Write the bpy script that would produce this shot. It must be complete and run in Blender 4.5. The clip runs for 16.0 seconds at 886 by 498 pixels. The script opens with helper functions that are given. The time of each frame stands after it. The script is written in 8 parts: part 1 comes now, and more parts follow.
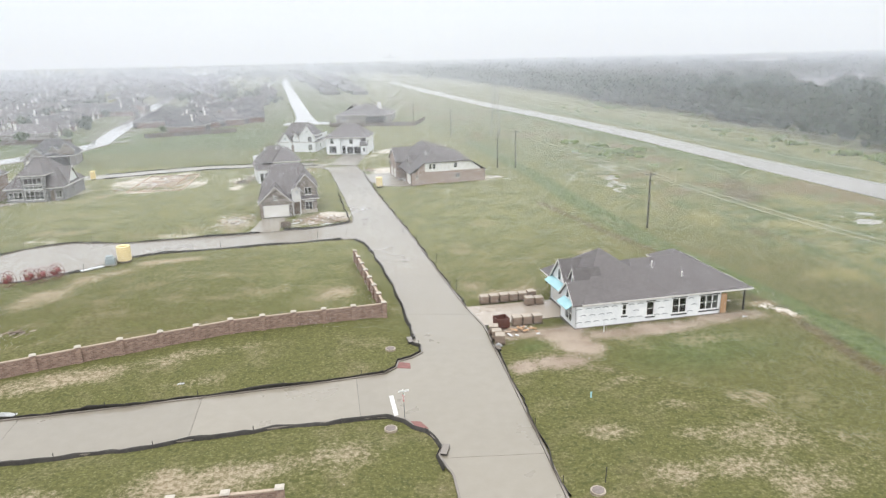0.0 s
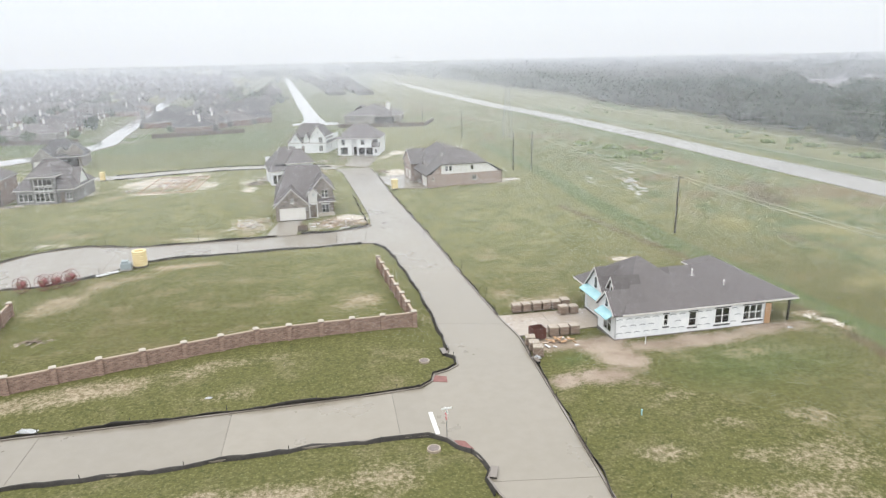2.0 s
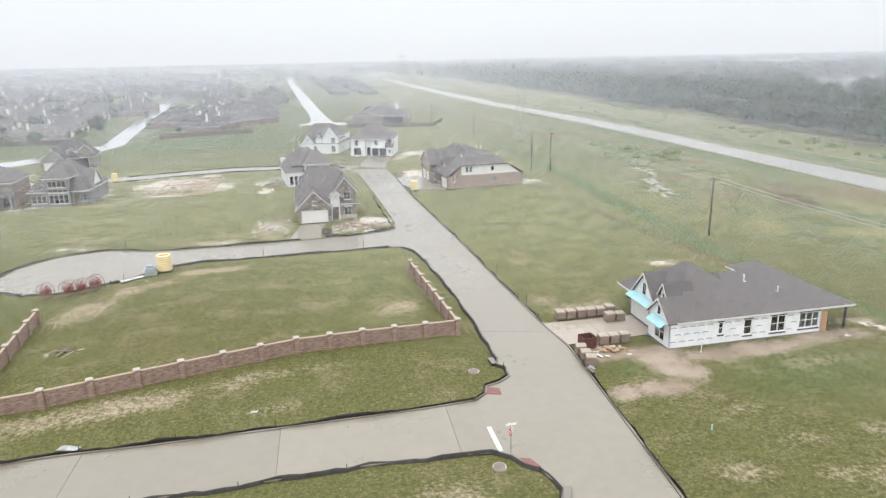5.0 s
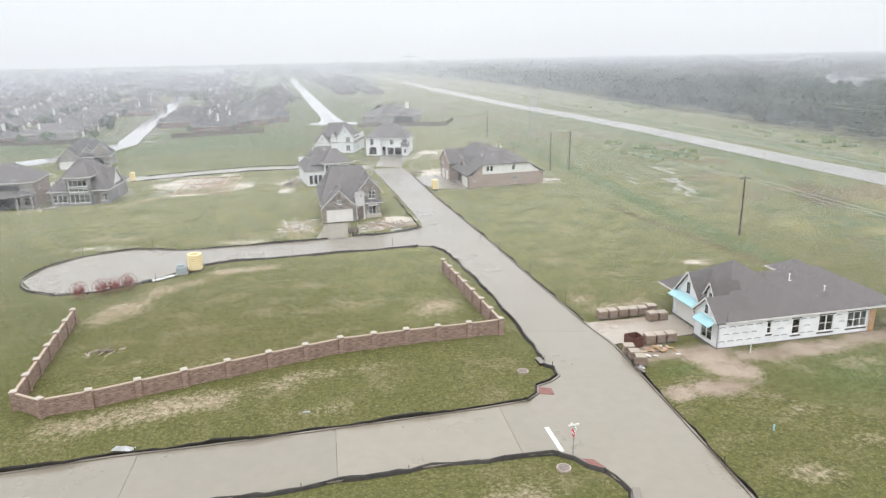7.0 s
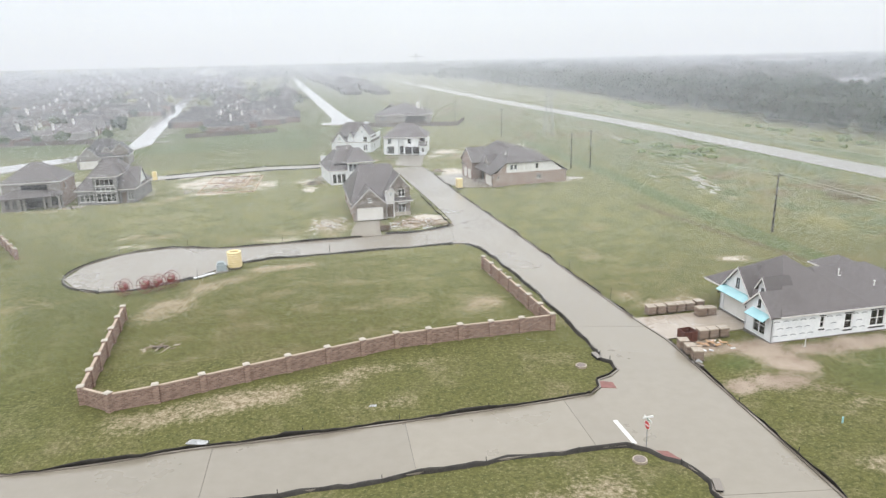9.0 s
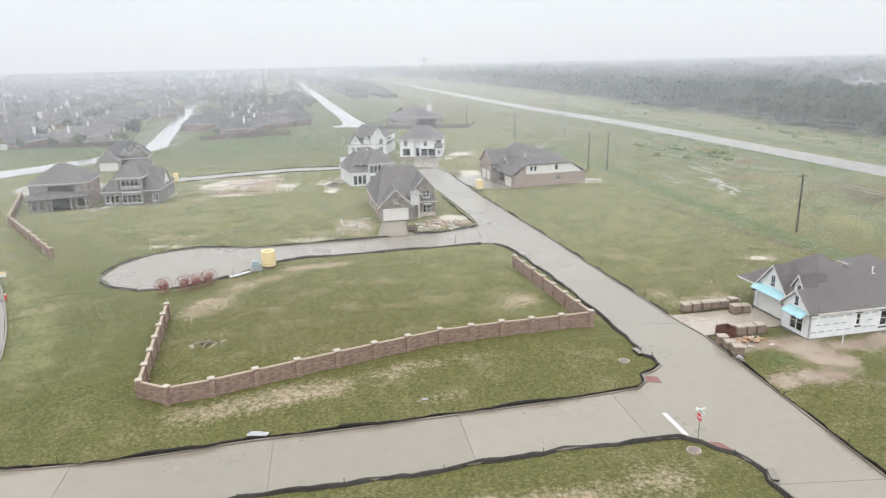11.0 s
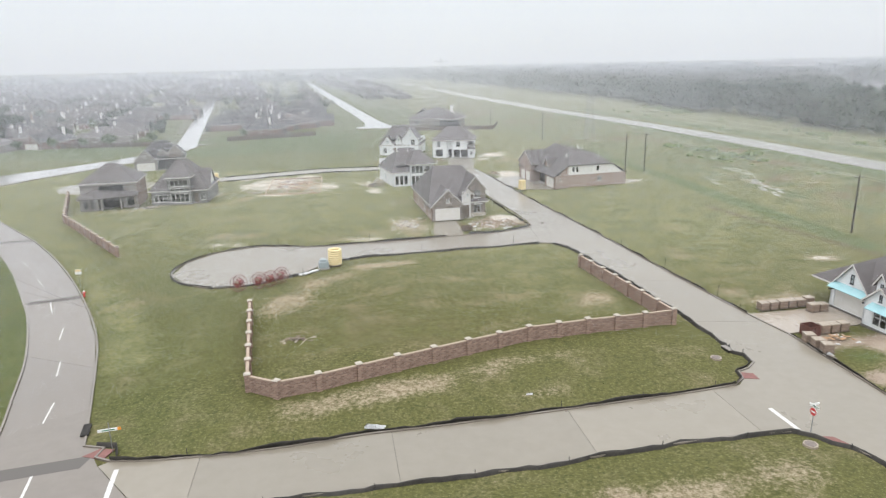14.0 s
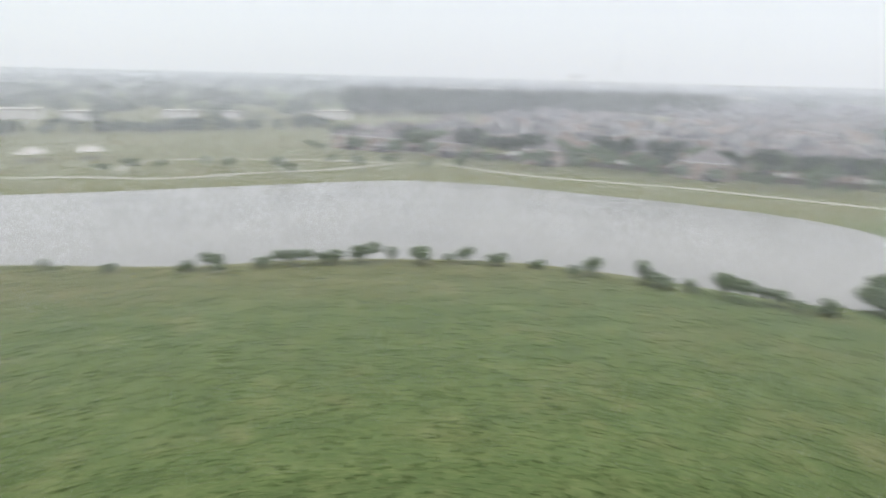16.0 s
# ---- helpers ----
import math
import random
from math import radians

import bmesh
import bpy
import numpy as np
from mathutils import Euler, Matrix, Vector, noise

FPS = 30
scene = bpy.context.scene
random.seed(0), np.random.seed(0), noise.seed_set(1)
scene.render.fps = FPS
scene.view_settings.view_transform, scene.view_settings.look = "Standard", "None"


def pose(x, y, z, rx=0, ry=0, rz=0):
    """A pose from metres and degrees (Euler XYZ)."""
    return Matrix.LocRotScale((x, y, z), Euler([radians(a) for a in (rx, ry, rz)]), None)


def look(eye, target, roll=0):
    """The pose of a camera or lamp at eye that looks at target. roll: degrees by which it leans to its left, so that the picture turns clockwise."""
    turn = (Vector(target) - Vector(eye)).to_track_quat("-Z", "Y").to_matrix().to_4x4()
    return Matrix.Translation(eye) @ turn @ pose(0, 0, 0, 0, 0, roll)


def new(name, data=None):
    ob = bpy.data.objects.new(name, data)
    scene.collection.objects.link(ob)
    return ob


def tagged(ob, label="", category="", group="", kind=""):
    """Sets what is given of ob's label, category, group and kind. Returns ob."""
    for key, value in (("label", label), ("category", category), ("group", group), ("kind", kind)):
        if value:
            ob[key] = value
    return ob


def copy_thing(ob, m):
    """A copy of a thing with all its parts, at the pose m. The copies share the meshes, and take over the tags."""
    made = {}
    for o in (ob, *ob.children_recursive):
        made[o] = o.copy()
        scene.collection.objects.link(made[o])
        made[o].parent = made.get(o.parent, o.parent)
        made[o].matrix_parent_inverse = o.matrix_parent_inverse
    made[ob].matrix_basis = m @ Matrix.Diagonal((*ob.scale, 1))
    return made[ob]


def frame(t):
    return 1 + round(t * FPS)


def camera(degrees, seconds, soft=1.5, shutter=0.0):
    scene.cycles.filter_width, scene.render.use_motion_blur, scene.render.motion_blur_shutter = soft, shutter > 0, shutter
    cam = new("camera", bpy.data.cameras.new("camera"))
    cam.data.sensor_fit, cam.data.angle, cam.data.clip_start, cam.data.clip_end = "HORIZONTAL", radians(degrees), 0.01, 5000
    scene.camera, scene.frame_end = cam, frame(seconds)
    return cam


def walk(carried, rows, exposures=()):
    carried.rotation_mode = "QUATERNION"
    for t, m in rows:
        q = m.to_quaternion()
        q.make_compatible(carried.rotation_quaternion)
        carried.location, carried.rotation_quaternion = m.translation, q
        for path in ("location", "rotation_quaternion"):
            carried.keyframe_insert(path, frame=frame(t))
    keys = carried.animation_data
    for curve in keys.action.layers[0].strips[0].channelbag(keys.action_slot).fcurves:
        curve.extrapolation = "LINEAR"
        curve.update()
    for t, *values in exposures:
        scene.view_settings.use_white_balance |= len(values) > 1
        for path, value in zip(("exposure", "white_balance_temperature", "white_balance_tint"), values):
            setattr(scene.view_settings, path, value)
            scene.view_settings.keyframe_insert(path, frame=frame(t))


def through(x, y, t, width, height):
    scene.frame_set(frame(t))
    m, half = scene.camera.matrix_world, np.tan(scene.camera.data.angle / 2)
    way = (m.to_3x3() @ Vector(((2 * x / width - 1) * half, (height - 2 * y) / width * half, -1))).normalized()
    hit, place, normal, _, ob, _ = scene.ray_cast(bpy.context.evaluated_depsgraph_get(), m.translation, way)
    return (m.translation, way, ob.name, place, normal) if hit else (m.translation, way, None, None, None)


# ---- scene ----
cam = camera(67.0, 16.0, soft=1.3, shutter=0.3)
PATH = [
    (0, (-1.942, -5.793, 29.753), (-1.788, -3.877, 29.199), -1.3),
    (0.5, (-2.622, -5.132, 29.677), (-2.47, -3.216, 29.124), -1.3),
    (1, (-3.445, -4.252, 29.698), (-3.294, -2.336, 29.145), -1.3),
    (1.5, (-4.444, -3.439, 29.711), (-4.292, -1.523, 29.157), -1.2),
    (2, (-5.218, -2.476, 29.75), (-5.068, -0.56, 29.197), -1.2),
    (2.5, (-5.982, -1.632, 29.798), (-5.83, 0.283, 29.243), -1.3),
    (3, (-6.776, -0.939, 29.762), (-6.624, 0.978, 29.21), -1.2),
    (3.5, (-7.424, -0.539, 29.793), (-7.271, 1.377, 29.241), -1.2),
    (4, (-8.213, -0.074, 29.83), (-8.058, 1.842, 29.277), -1.2),
    (6.5, (-13.331, 1.238, 29.568), (-13.177, 3.153, 29.014), -1.2),
    (7, (-14.623, 1.561, 29.533), (-14.47, 3.477, 28.979), -1.2),
    (7.5, (-16.065, 1.882, 29.452), (-15.906, 3.797, 28.899), -1.2),
    (8, (-17.558, 1.95, 29.396), (-17.401, 3.866, 28.843), -1.3),
    (8.5, (-18.974, 1.824, 29.286), (-18.817, 3.741, 28.736), -1.2),
    (9, (-20.403, 1.545, 29.26), (-20.248, 3.461, 28.708), -1.3),
    (11.5, (-26.1, 0.367, 29.165), (-25.95, 2.286, 28.624), -1.3),
    (12, (-27.466, 0.271, 29.158), (-27.315, 2.191, 28.617), -1.3),
    (12.5, (-28.716, 0.059, 29.229), (-28.566, 1.979, 28.688), -1.2),
    (13, (-30.268, 0.07, 29.266), (-30.119, 1.989, 28.725), -1.2),
    (13.5, (-31.965, 0.077, 29.332), (-31.818, 1.997, 28.792), -1.2),
    (14, (-34.198, 0.065, 29.328), (-34.056, 1.985, 28.79), -1.2),
    (14.5, (-36.527, 0.479, 29.213), (-36.386, 2.4, 28.676), -1.1),
    (15, (-39.633, 0.624, 29.186), (-39.492, 2.546, 28.65), -1.0),
    (15.1, (-40.3, 0.55, 29.21), (-40.18, 2.472, 28.675), -1.0),
    (15.2, (-41.2, 0.35, 29.27), (-41.32, 2.272, 28.75), -1.2),
    (15.4, (-43.575, -0.117, 29.382), (-44.247, 1.702, 28.89), -1.4),
    (15.5, (-44.427, -0.292, 29.369), (-45.344, 1.42, 28.891), -0.6),
    (15.7, (-45.707, -0.608, 29.295), (-47.142, 0.693, 28.795), 0.7),
    (16, (-46.715, -1.371, 29.277), (-48.614, -1.005, 28.77), 1.5),
]
walk(cam, [(t, look(eye, target, roll)) for t, eye, target, roll in PATH],
     [(0, 0.06), (4, 0.05), (9, 0.01), (12.5, -0.07), (14.5, -0.11), (15.5, -0.05), (16.0, -0.02)])

# ---- light: an overcast, rainy sky ----
world = bpy.data.worlds.new("world")
scene.world = world
world.use_nodes = True
wn, wl = world.node_tree.nodes, world.node_tree.links
wn.clear()
sky = wn.new("ShaderNodeTexSky")
sky.sky_type, sky.sun_disc = "NISHITA", False
sky.sun_elevation, sky.sun_rotation = radians(58), radians(200)
back_sky = wn.new("ShaderNodeBackground")
back_sky.inputs["Strength"].default_value = 0.05
wl.new(sky.outputs["Color"], back_sky.inputs["Color"])
# cloud deck: three times as bright overhead as at the horizon
geo = wn.new("ShaderNodeTexCoord")
sep = wn.new("ShaderNodeSeparateXYZ")
wl.new(geo.outputs["Generated"], sep.inputs["Vector"])
up = wn.new("ShaderNodeMath"); up.operation = "MAXIMUM"; up.inputs[1].default_value = 0.0
wl.new(sep.outputs["Z"], up.inputs[0])
pw = wn.new("ShaderNodeMath"); pw.operation = "POWER"; pw.inputs[1].default_value = 1.25
wl.new(up.outputs[0], pw.inputs[0])
cloud_noise = wn.new("ShaderNodeTexNoise")
cloud_noise.inputs["Scale"].default_value, cloud_noise.inputs["Detail"].default_value = 3.0, 4.0
wl.new(geo.outputs["Generated"], cloud_noise.inputs["Vector"])
grow = wn.new("ShaderNodeMath"); grow.operation = "MULTIPLY_ADD"
grow.inputs[1].default_value, grow.inputs[2].default_value = 2.0, 0.93
wl.new(pw.outputs[0], grow.inputs[0])
soft_cloud = wn.new("ShaderNodeMath"); soft_cloud.operation = "MULTIPLY_ADD"
soft_cloud.inputs[1].default_value = 0.14
wl.new(cloud_noise.outputs["Fac"], soft_cloud.inputs[0])
wl.new(grow.outputs[0], soft_cloud.inputs[2])
back_cloud = wn.new("ShaderNodeBackground")
back_cloud.inputs["Color"].default_value = (0.985, 0.992, 1.0, 1)
gain = wn.new("ShaderNodeMath"); gain.operation = "MULTIPLY"; gain.inputs[1].default_value = 0.8
wl.new(soft_cloud.outputs[0], gain.inputs[0])
wl.new(gain.outputs[0], back_cloud.inputs["Strength"])
both = wn.new("ShaderNodeAddShader")
wl.new(back_sky.outputs[0], both.inputs[0])
wl.new(back_cloud.outputs[0], both.inputs[1])
wout = wn.new("ShaderNodeOutputWorld")
wl.new(both.outputs[0], wout.inputs["Surface"])
sun = new("sun", bpy.data.lights.new("sun", "SUN"))
sun.data.energy, sun.data.angle, sun.data.color = 0.7, radians(35), (1.0, 0.97, 0.93)
sun.matrix_world = look((0, 0, 100), (18, 55, 0))


# ---- materials ----
def nodes_of(name):
    m = bpy.data.materials.new(name)
    m.use_nodes = True
    nt = m.node_tree
    return m, nt.nodes, nt.links, nt.nodes["Principled BSDF"]


def noise_node(n, l, vec, scale, detail=4.0, rough=0.6):
    t = n.new("ShaderNodeTexNoise")
    t.inputs["Scale"].default_value, t.inputs["Detail"].default_value, t.inputs["Roughness"].default_value = scale, detail, rough
    l.new(vec, t.inputs["Vector"])
    return t.outputs["Fac"]


def ramp(n, l, fac, lo, hi):
    r = n.new("ShaderNodeMapRange")
    r.interpolation_type = "SMOOTHSTEP"
    r.inputs["From Min"].default_value, r.inputs["From Max"].default_value = lo, hi
    l.new(fac, r.inputs["Value"])
    return r.outputs["Result"]


def blend(n, l, fac, a, b):
    x = n.new("ShaderNodeMix")
    x.data_type = "RGBA"
    if isinstance(fac, float):
        x.inputs["Factor"].default_value = fac
    else:
        l.new(fac, x.inputs["Factor"])
    for sock, v in ((x.inputs["A"], a), (x.inputs["B"], b)):
        if isinstance(v, tuple):
            sock.default_value = (*v, 1)
        else:
            l.new(v, sock)
    return x.outputs["Result"]


def math2(n, l, op, a, b):
    x = n.new("ShaderNodeMath")
    x.operation = op
    for sock, v in ((x.inputs[0], a), (x.inputs[1], b)):
        if isinstance(v, (int, float)):
            sock.default_value = v
        else:
            l.new(v, sock)
    return x.outputs[0]


def bump(n, l, p, height, strength, distance):
    b = n.new("ShaderNodeBump")
    b.inputs["Strength"].default_value, b.inputs["Distance"].default_value = strength, distance
    l.new(height, b.inputs["Height"])
    l.new(b.outputs[0], p.inputs["Normal"])


def mat(name, c1, c2, scale=2.0, rough=0.7, metal=0.0, relief=0.3, fine=30.0, vary=0.0, spec=0.5):
    """Two colours mixed by coarse and fine noise, with relief; vary: shift of value from object to object."""
    m, n, l, p = nodes_of(name)
    vec = n.new("ShaderNodeTexCoord").outputs["Object"]
    a, b = noise_node(n, l, vec, scale), noise_node(n, l, vec, fine, 3.0)
    f = math2(n, l, "ADD", math2(n, l, "MULTIPLY", a, 0.65), math2(n, l, "MULTIPLY", b, 0.35))
    col = blend(n, l, ramp(n, l, f, 0.36, 0.64), c1, c2)
    if vary:
        hsv = n.new("ShaderNodeHueSaturation")
        r = n.new("ShaderNodeObjectInfo").outputs["Random"]
        v = n.new("ShaderNodeMapRange")
        v.inputs["To Min"].default_value, v.inputs["To Max"].default_value = 1 - vary, 1 + vary
        l.new(r, v.inputs["Value"])
        l.new(v.outputs[0], hsv.inputs["Value"])
        l.new(col, hsv.inputs["Color"])
        col = hsv.outputs[0]
    l.new(col, p.inputs["Base Color"])
    rr = n.new("ShaderNodeMapRange")
    rr.inputs["To Min"].default_value, rr.inputs["To Max"].default_value = max(rough - 0.1, 0.02), min(rough + 0.1, 1)
    l.new(a, rr.inputs["Value"])
    l.new(rr.outputs[0], p.inputs["Roughness"])
    p.inputs["Metallic"].default_value = metal
    p.inputs["Specular IOR Level"].default_value = spec
    if relief:
        bump(n, l, p, b, relief, 0.02)
    return m


def brick_mat(name, c1, c2, mortar, bw=0.2, bh=0.067, vary=0.12, rough=0.85):
    """Running-bond brick laid on walls that follow the object's own axes."""
    m, n, l, p = nodes_of(name)
    vec = n.new("ShaderNodeTexCoord").outputs["Object"]
    s = n.new("ShaderNodeSeparateXYZ")
    l.new(vec, s.inputs[0])
    c = n.new("ShaderNodeCombineXYZ")
    l.new(math2(n, l, "ADD", s.outputs["X"], s.outputs["Y"]), c.inputs["X"])
    l.new(s.outputs["Z"], c.inputs["Y"])
    t = n.new("ShaderNodeTexBrick")
    for k, v in (("Scale", 1.0), ("Mortar Size", 0.012), ("Brick Width", bw), ("Row Height", bh), ("Bias", 0.0)):
        t.inputs[k].default_value = v
    t.inputs["Color1"].default_value, t.inputs["Color2"].default_value, t.inputs["Mortar"].default_value = (*c1, 1), (*c2, 1), (*mortar, 1)
    l.new(c.outputs[0], t.inputs["Vector"])
    big = ramp(n, l, noise_node(n, l, vec, 0.9, 5.0), 0.3, 0.7)
    stain = blend(n, l, math2(n, l, "MULTIPLY", big, 0.35), t.outputs["Color"], tuple(v * 0.62 for v in c2))
    l.new(stain, p.inputs["Base Color"])
    p.inputs["Roughness"].default_value = rough
    bump(n, l, p, t.outputs["Fac"], -0.4, 0.01)
    return m


def shingle_mat(name, c1, c2):
    m, n, l, p = nodes_of(name)
    vec = n.new("ShaderNodeTexCoord").outputs["Object"]
    s = n.new("ShaderNodeSeparateXYZ")
    l.new(vec, s.inputs[0])
    c = n.new("ShaderNodeCombineXYZ")
    l.new(math2(n, l, "ADD", s.outputs["X"], s.outputs["Y"]), c.inputs["X"])
    l.new(math2(n, l, "MULTIPLY", s.outputs["Z"], 1.6), c.inputs["Y"])
    t = n.new("ShaderNodeTexBrick")
    for k, v in (("Scale", 1.0), ("Mortar Size", 0.015), ("Brick Width", 0.45), ("Row Height", 0.2), ("Bias", 0.0)):
        t.inputs[k].default_value = v
    t.inputs["Color1"].default_value, t.inputs["Color2"].default_value = (*c1, 1), (*c2, 1)
    t.inputs["Mortar"].default_value = (*[v * 0.85 for v in c1], 1)
    l.new(c.outputs[0], t.inputs["Vector"])
    grit = ramp(n, l, noise_node(n, l, vec, 5.0, 8.0, 0.8), 0.4, 0.6)
    col = blend(n, l, math2(n, l, "MULTIPLY", grit, 0.75), t.outputs["Color"], tuple(v * 1.4 for v in c2))
    hsv = n.new("ShaderNodeHueSaturation")
    v = n.new("ShaderNodeMapRange")
    v.inputs["To Min"].default_value, v.inputs["To Max"].default_value = 0.93, 1.07
    l.new(n.new("ShaderNodeObjectInfo").outputs["Random"], v.inputs["Value"])
    l.new(v.outputs[0], hsv.inputs["Value"])
    l.new(col, hsv.inputs["Color"])
    l.new(hsv.outputs[0], p.inputs["Base Color"])
    p.inputs["Roughness"].default_value = 0.55
    p.inputs["Specular IOR Level"].default_value = 0.3
    bump(n, l, p, t.outputs["Fac"], -0.5, 0.02)
    return m


def concrete_mat(name, c1, c2, wet=0.3, film=0.0):
    m, n, l, p = nodes_of(name)
    vec = n.new("ShaderNodeNewGeometry").outputs["Position"]
    big, mid, fine = noise_node(n, l, vec, 0.09, 5.0), noise_node(n, l, vec, 0.8, 6.0), noise_node(n, l, vec, 14.0, 3.0)
    f = math2(n, l, "ADD", math2(n, l, "MULTIPLY", big, 0.5), math2(n, l, "MULTIPLY", mid, 0.5))
    col = blend(n, l, ramp(n, l, f, 0.3, 0.7), c1, c2)
    col = blend(n, l, math2(n, l, "MULTIPLY", ramp(n, l, fine, 0.55, 0.8), 0.25), col, tuple(v * 0.55 for v in c1))
    hsv = n.new("ShaderNodeHueSaturation")
    v = n.new("ShaderNodeMapRange")
    v.inputs["To Min"].default_value, v.inputs["To Max"].default_value = 0.94, 1.06
    l.new(n.new("ShaderNodeObjectInfo").outputs["Random"], v.inputs["Value"])
    l.new(v.outputs[0], hsv.inputs["Value"])
    l.new(col, hsv.inputs["Color"])
    l.new(hsv.outputs[0], p.inputs["Base Color"])
    r = n.new("ShaderNodeMapRange")
    r.inputs["From Min"].default_value, r.inputs["From Max"].default_value = 0.35, 0.65
    r.inputs["To Min"].default_value, r.inputs["To Max"].default_value = wet, wet + 0.14
    l.new(big, r.inputs["Value"])
    l.new(r.outputs[0], p.inputs["Roughness"])
    # film of rain water on top
    p.inputs["Coat Weight"].default_value, p.inputs["Coat Roughness"].default_value, p.inputs["Coat IOR"].default_value = film, 0.1, 1.33
    bump(n, l, p, fine, 0.15, 0.01)
    return m


def ground_mat():
    """Mown and rough grass with bare soil where the sheet's soil mark is high."""
    m, n, l, p = nodes_of("grass_ground")
    vec = n.new("ShaderNodeNewGeometry").outputs["Position"]

    def mark(name):
        a = n.new("ShaderNodeAttribute")
        a.attribute_name = name
        return a.outputs["Fac"]
    n_big, n_mid = noise_node(n, l, vec, 0.035, 4.0), noise_node(n, l, vec, 0.22, 6.0, 0.65)
    n_fine, n_tuft = noise_node(n, l, vec, 2.8, 7.0, 0.72), noise_node(n, l, vec, 10.0, 4.0, 0.75)
    grass = blend(n, l, ramp(n, l, n_fine, 0.28, 0.74), (0.063, 0.0655, 0.02), (0.138, 0.133, 0.044))
    dry = blend(n, l, ramp(n, l, n_tuft, 0.35, 0.7), (0.165, 0.14, 0.07), (0.27, 0.23, 0.14))
    f_dry = math2(n, l, "ADD", math2(n, l, "MULTIPLY", n_mid, 0.7), math2(n, l, "MULTIPLY", n_fine, 0.45))
    col = blend(n, l, math2(n, l, "MULTIPLY", ramp(n, l, f_dry, 0.55, 0.74), 0.5), grass, dry)
    lush = blend(n, l, ramp(n, l, math2(n, l, "ADD", math2(n, l, "MULTIPLY", n_fine, 0.6), math2(n, l, "MULTIPLY", n_mid, 0.4)), 0.38, 0.66), (0.046, 0.075, 0.021), (0.098, 0.136, 0.042))
    lush_f = math2(n, l, "MULTIPLY", mark("lush"), ramp(n, l, n_big, 0.2, 0.5))
    col = blend(n, l, lush_f, col, lush)
    # paler grass: fresh growth, and haze painted in with distance
    fresh_and_haze = blend(n, l, ramp(n, l, math2(n, l, "ADD", math2(n, l, "MULTIPLY", n_fine, 0.55), math2(n, l, "MULTIPLY", n_mid, 0.45)), 0.42, 0.59), (0.108, 0.118, 0.047), (0.214, 0.208, 0.095))
    col = blend(n, l, mark("fresh_and_haze"), col, fresh_and_haze)
    wild = blend(n, l, ramp(n, l, n_mid, 0.41, 0.59), (0.098, 0.122, 0.05), (0.185, 0.178, 0.082))
    wild = blend(n, l, ramp(n, l, n_big, 0.52, 0.62), wild, (0.165, 0.13, 0.07))
    col = blend(n, l, mark("wild"), col, wild)
    n_clump = noise_node(n, l, vec, 0.75, 4.0, 0.6)
    straw = blend(n, l, ramp(n, l, n_clump, 0.35, 0.65), (0.19, 0.18, 0.075), (0.30, 0.265, 0.125))
    col = blend(n, l, math2(n, l, "MULTIPLY", ramp(n, l, math2(n, l, "ADD", mark("straw"), math2(n, l, "MULTIPLY", n_mid, 0.8)), 0.6, 1.2), 0.8), col, straw)
    reed = blend(n, l, ramp(n, l, n_clump, 0.35, 0.65), (0.05, 0.082, 0.026), (0.12, 0.155, 0.06))
    col = blend(n, l, math2(n, l, "MULTIPLY", ramp(n, l, math2(n, l, "ADD", mark("drain"), math2(n, l, "MULTIPLY", n_mid, 1.0)), 0.7, 1.15), 0.85), col, reed)
    weed = blend(n, l, ramp(n, l, n_clump, 0.35, 0.65), (0.06, 0.045, 0.023), (0.125, 0.09, 0.048))
    col = blend(n, l, math2(n, l, "MULTIPLY", ramp(n, l, math2(n, l, "ADD", mark("rust"), math2(n, l, "MULTIPLY", n_mid, 1.0)), 0.75, 1.25), 0.85), col, weed)
    # clumps of taller grass, denser in the meadow
    f_clump = math2(n, l, "MULTIPLY", ramp(n, l, n_clump, 0.5, 0.66), math2(n, l, "ADD", 0.16, math2(n, l, "MULTIPLY", mark("wild"), 0.34)))
    col = blend(n, l, f_clump, col, (0.048, 0.066, 0.022))
    brown = math2(n, l, "MULTIPLY", ramp(n, l, math2(n, l, "ADD", math2(n, l, "MULTIPLY", n_big, 0.6), math2(n, l, "MULTIPLY", n_mid, 0.4)), 0.5, 0.66), math2(n, l, "SUBTRACT", 0.34, math2(n, l, "MULTIPLY", mark("fresh_and_haze"), 0.24)))
    col = blend(n, l, brown, col, (0.15, 0.115, 0.06))
    speck = ramp(n, l, noise_node(n, l, vec, 4.2, 2.0), 0.56, 0.68)
    col = blend(n, l, math2(n, l, "MULTIPLY", speck, 0.5), col, (0.235, 0.222, 0.108))
    hollow = ramp(n, l, noise_node(n, l, vec, 2.3, 2.0), 0.56, 0.7)
    col = blend(n, l, math2(n, l, "MULTIPLY", hollow, 0.5), col, (0.04, 0.047, 0.015))
    dark = math2(n, l, "MULTIPLY", ramp(n, l, n_tuft, 0.54, 0.72), 0.42)
    col = blend(n, l, dark, col, (0.036, 0.042, 0.014))
    soil = blend(n, l, ramp(n, l, n_fine, 0.35, 0.65), (0.22, 0.165, 0.105), (0.40, 0.335, 0.245))
    edge = math2(n, l, "ADD", math2(n, l, "MULTIPLY", n_mid, 1.2), math2(n, l, "ADD", math2(n, l, "MULTIPLY", n_fine, 1.4), math2(n, l, "MULTIPLY", n_tuft, 1.1)))
    f_soil = ramp(n, l, math2(n, l, "ADD", mark("soil"), math2(n, l, "SUBTRACT", edge, 1.86)), 0.28, 0.98)
    col = blend(n, l, math2(n, l, "MULTIPLY", f_soil, 0.85), col, soil)
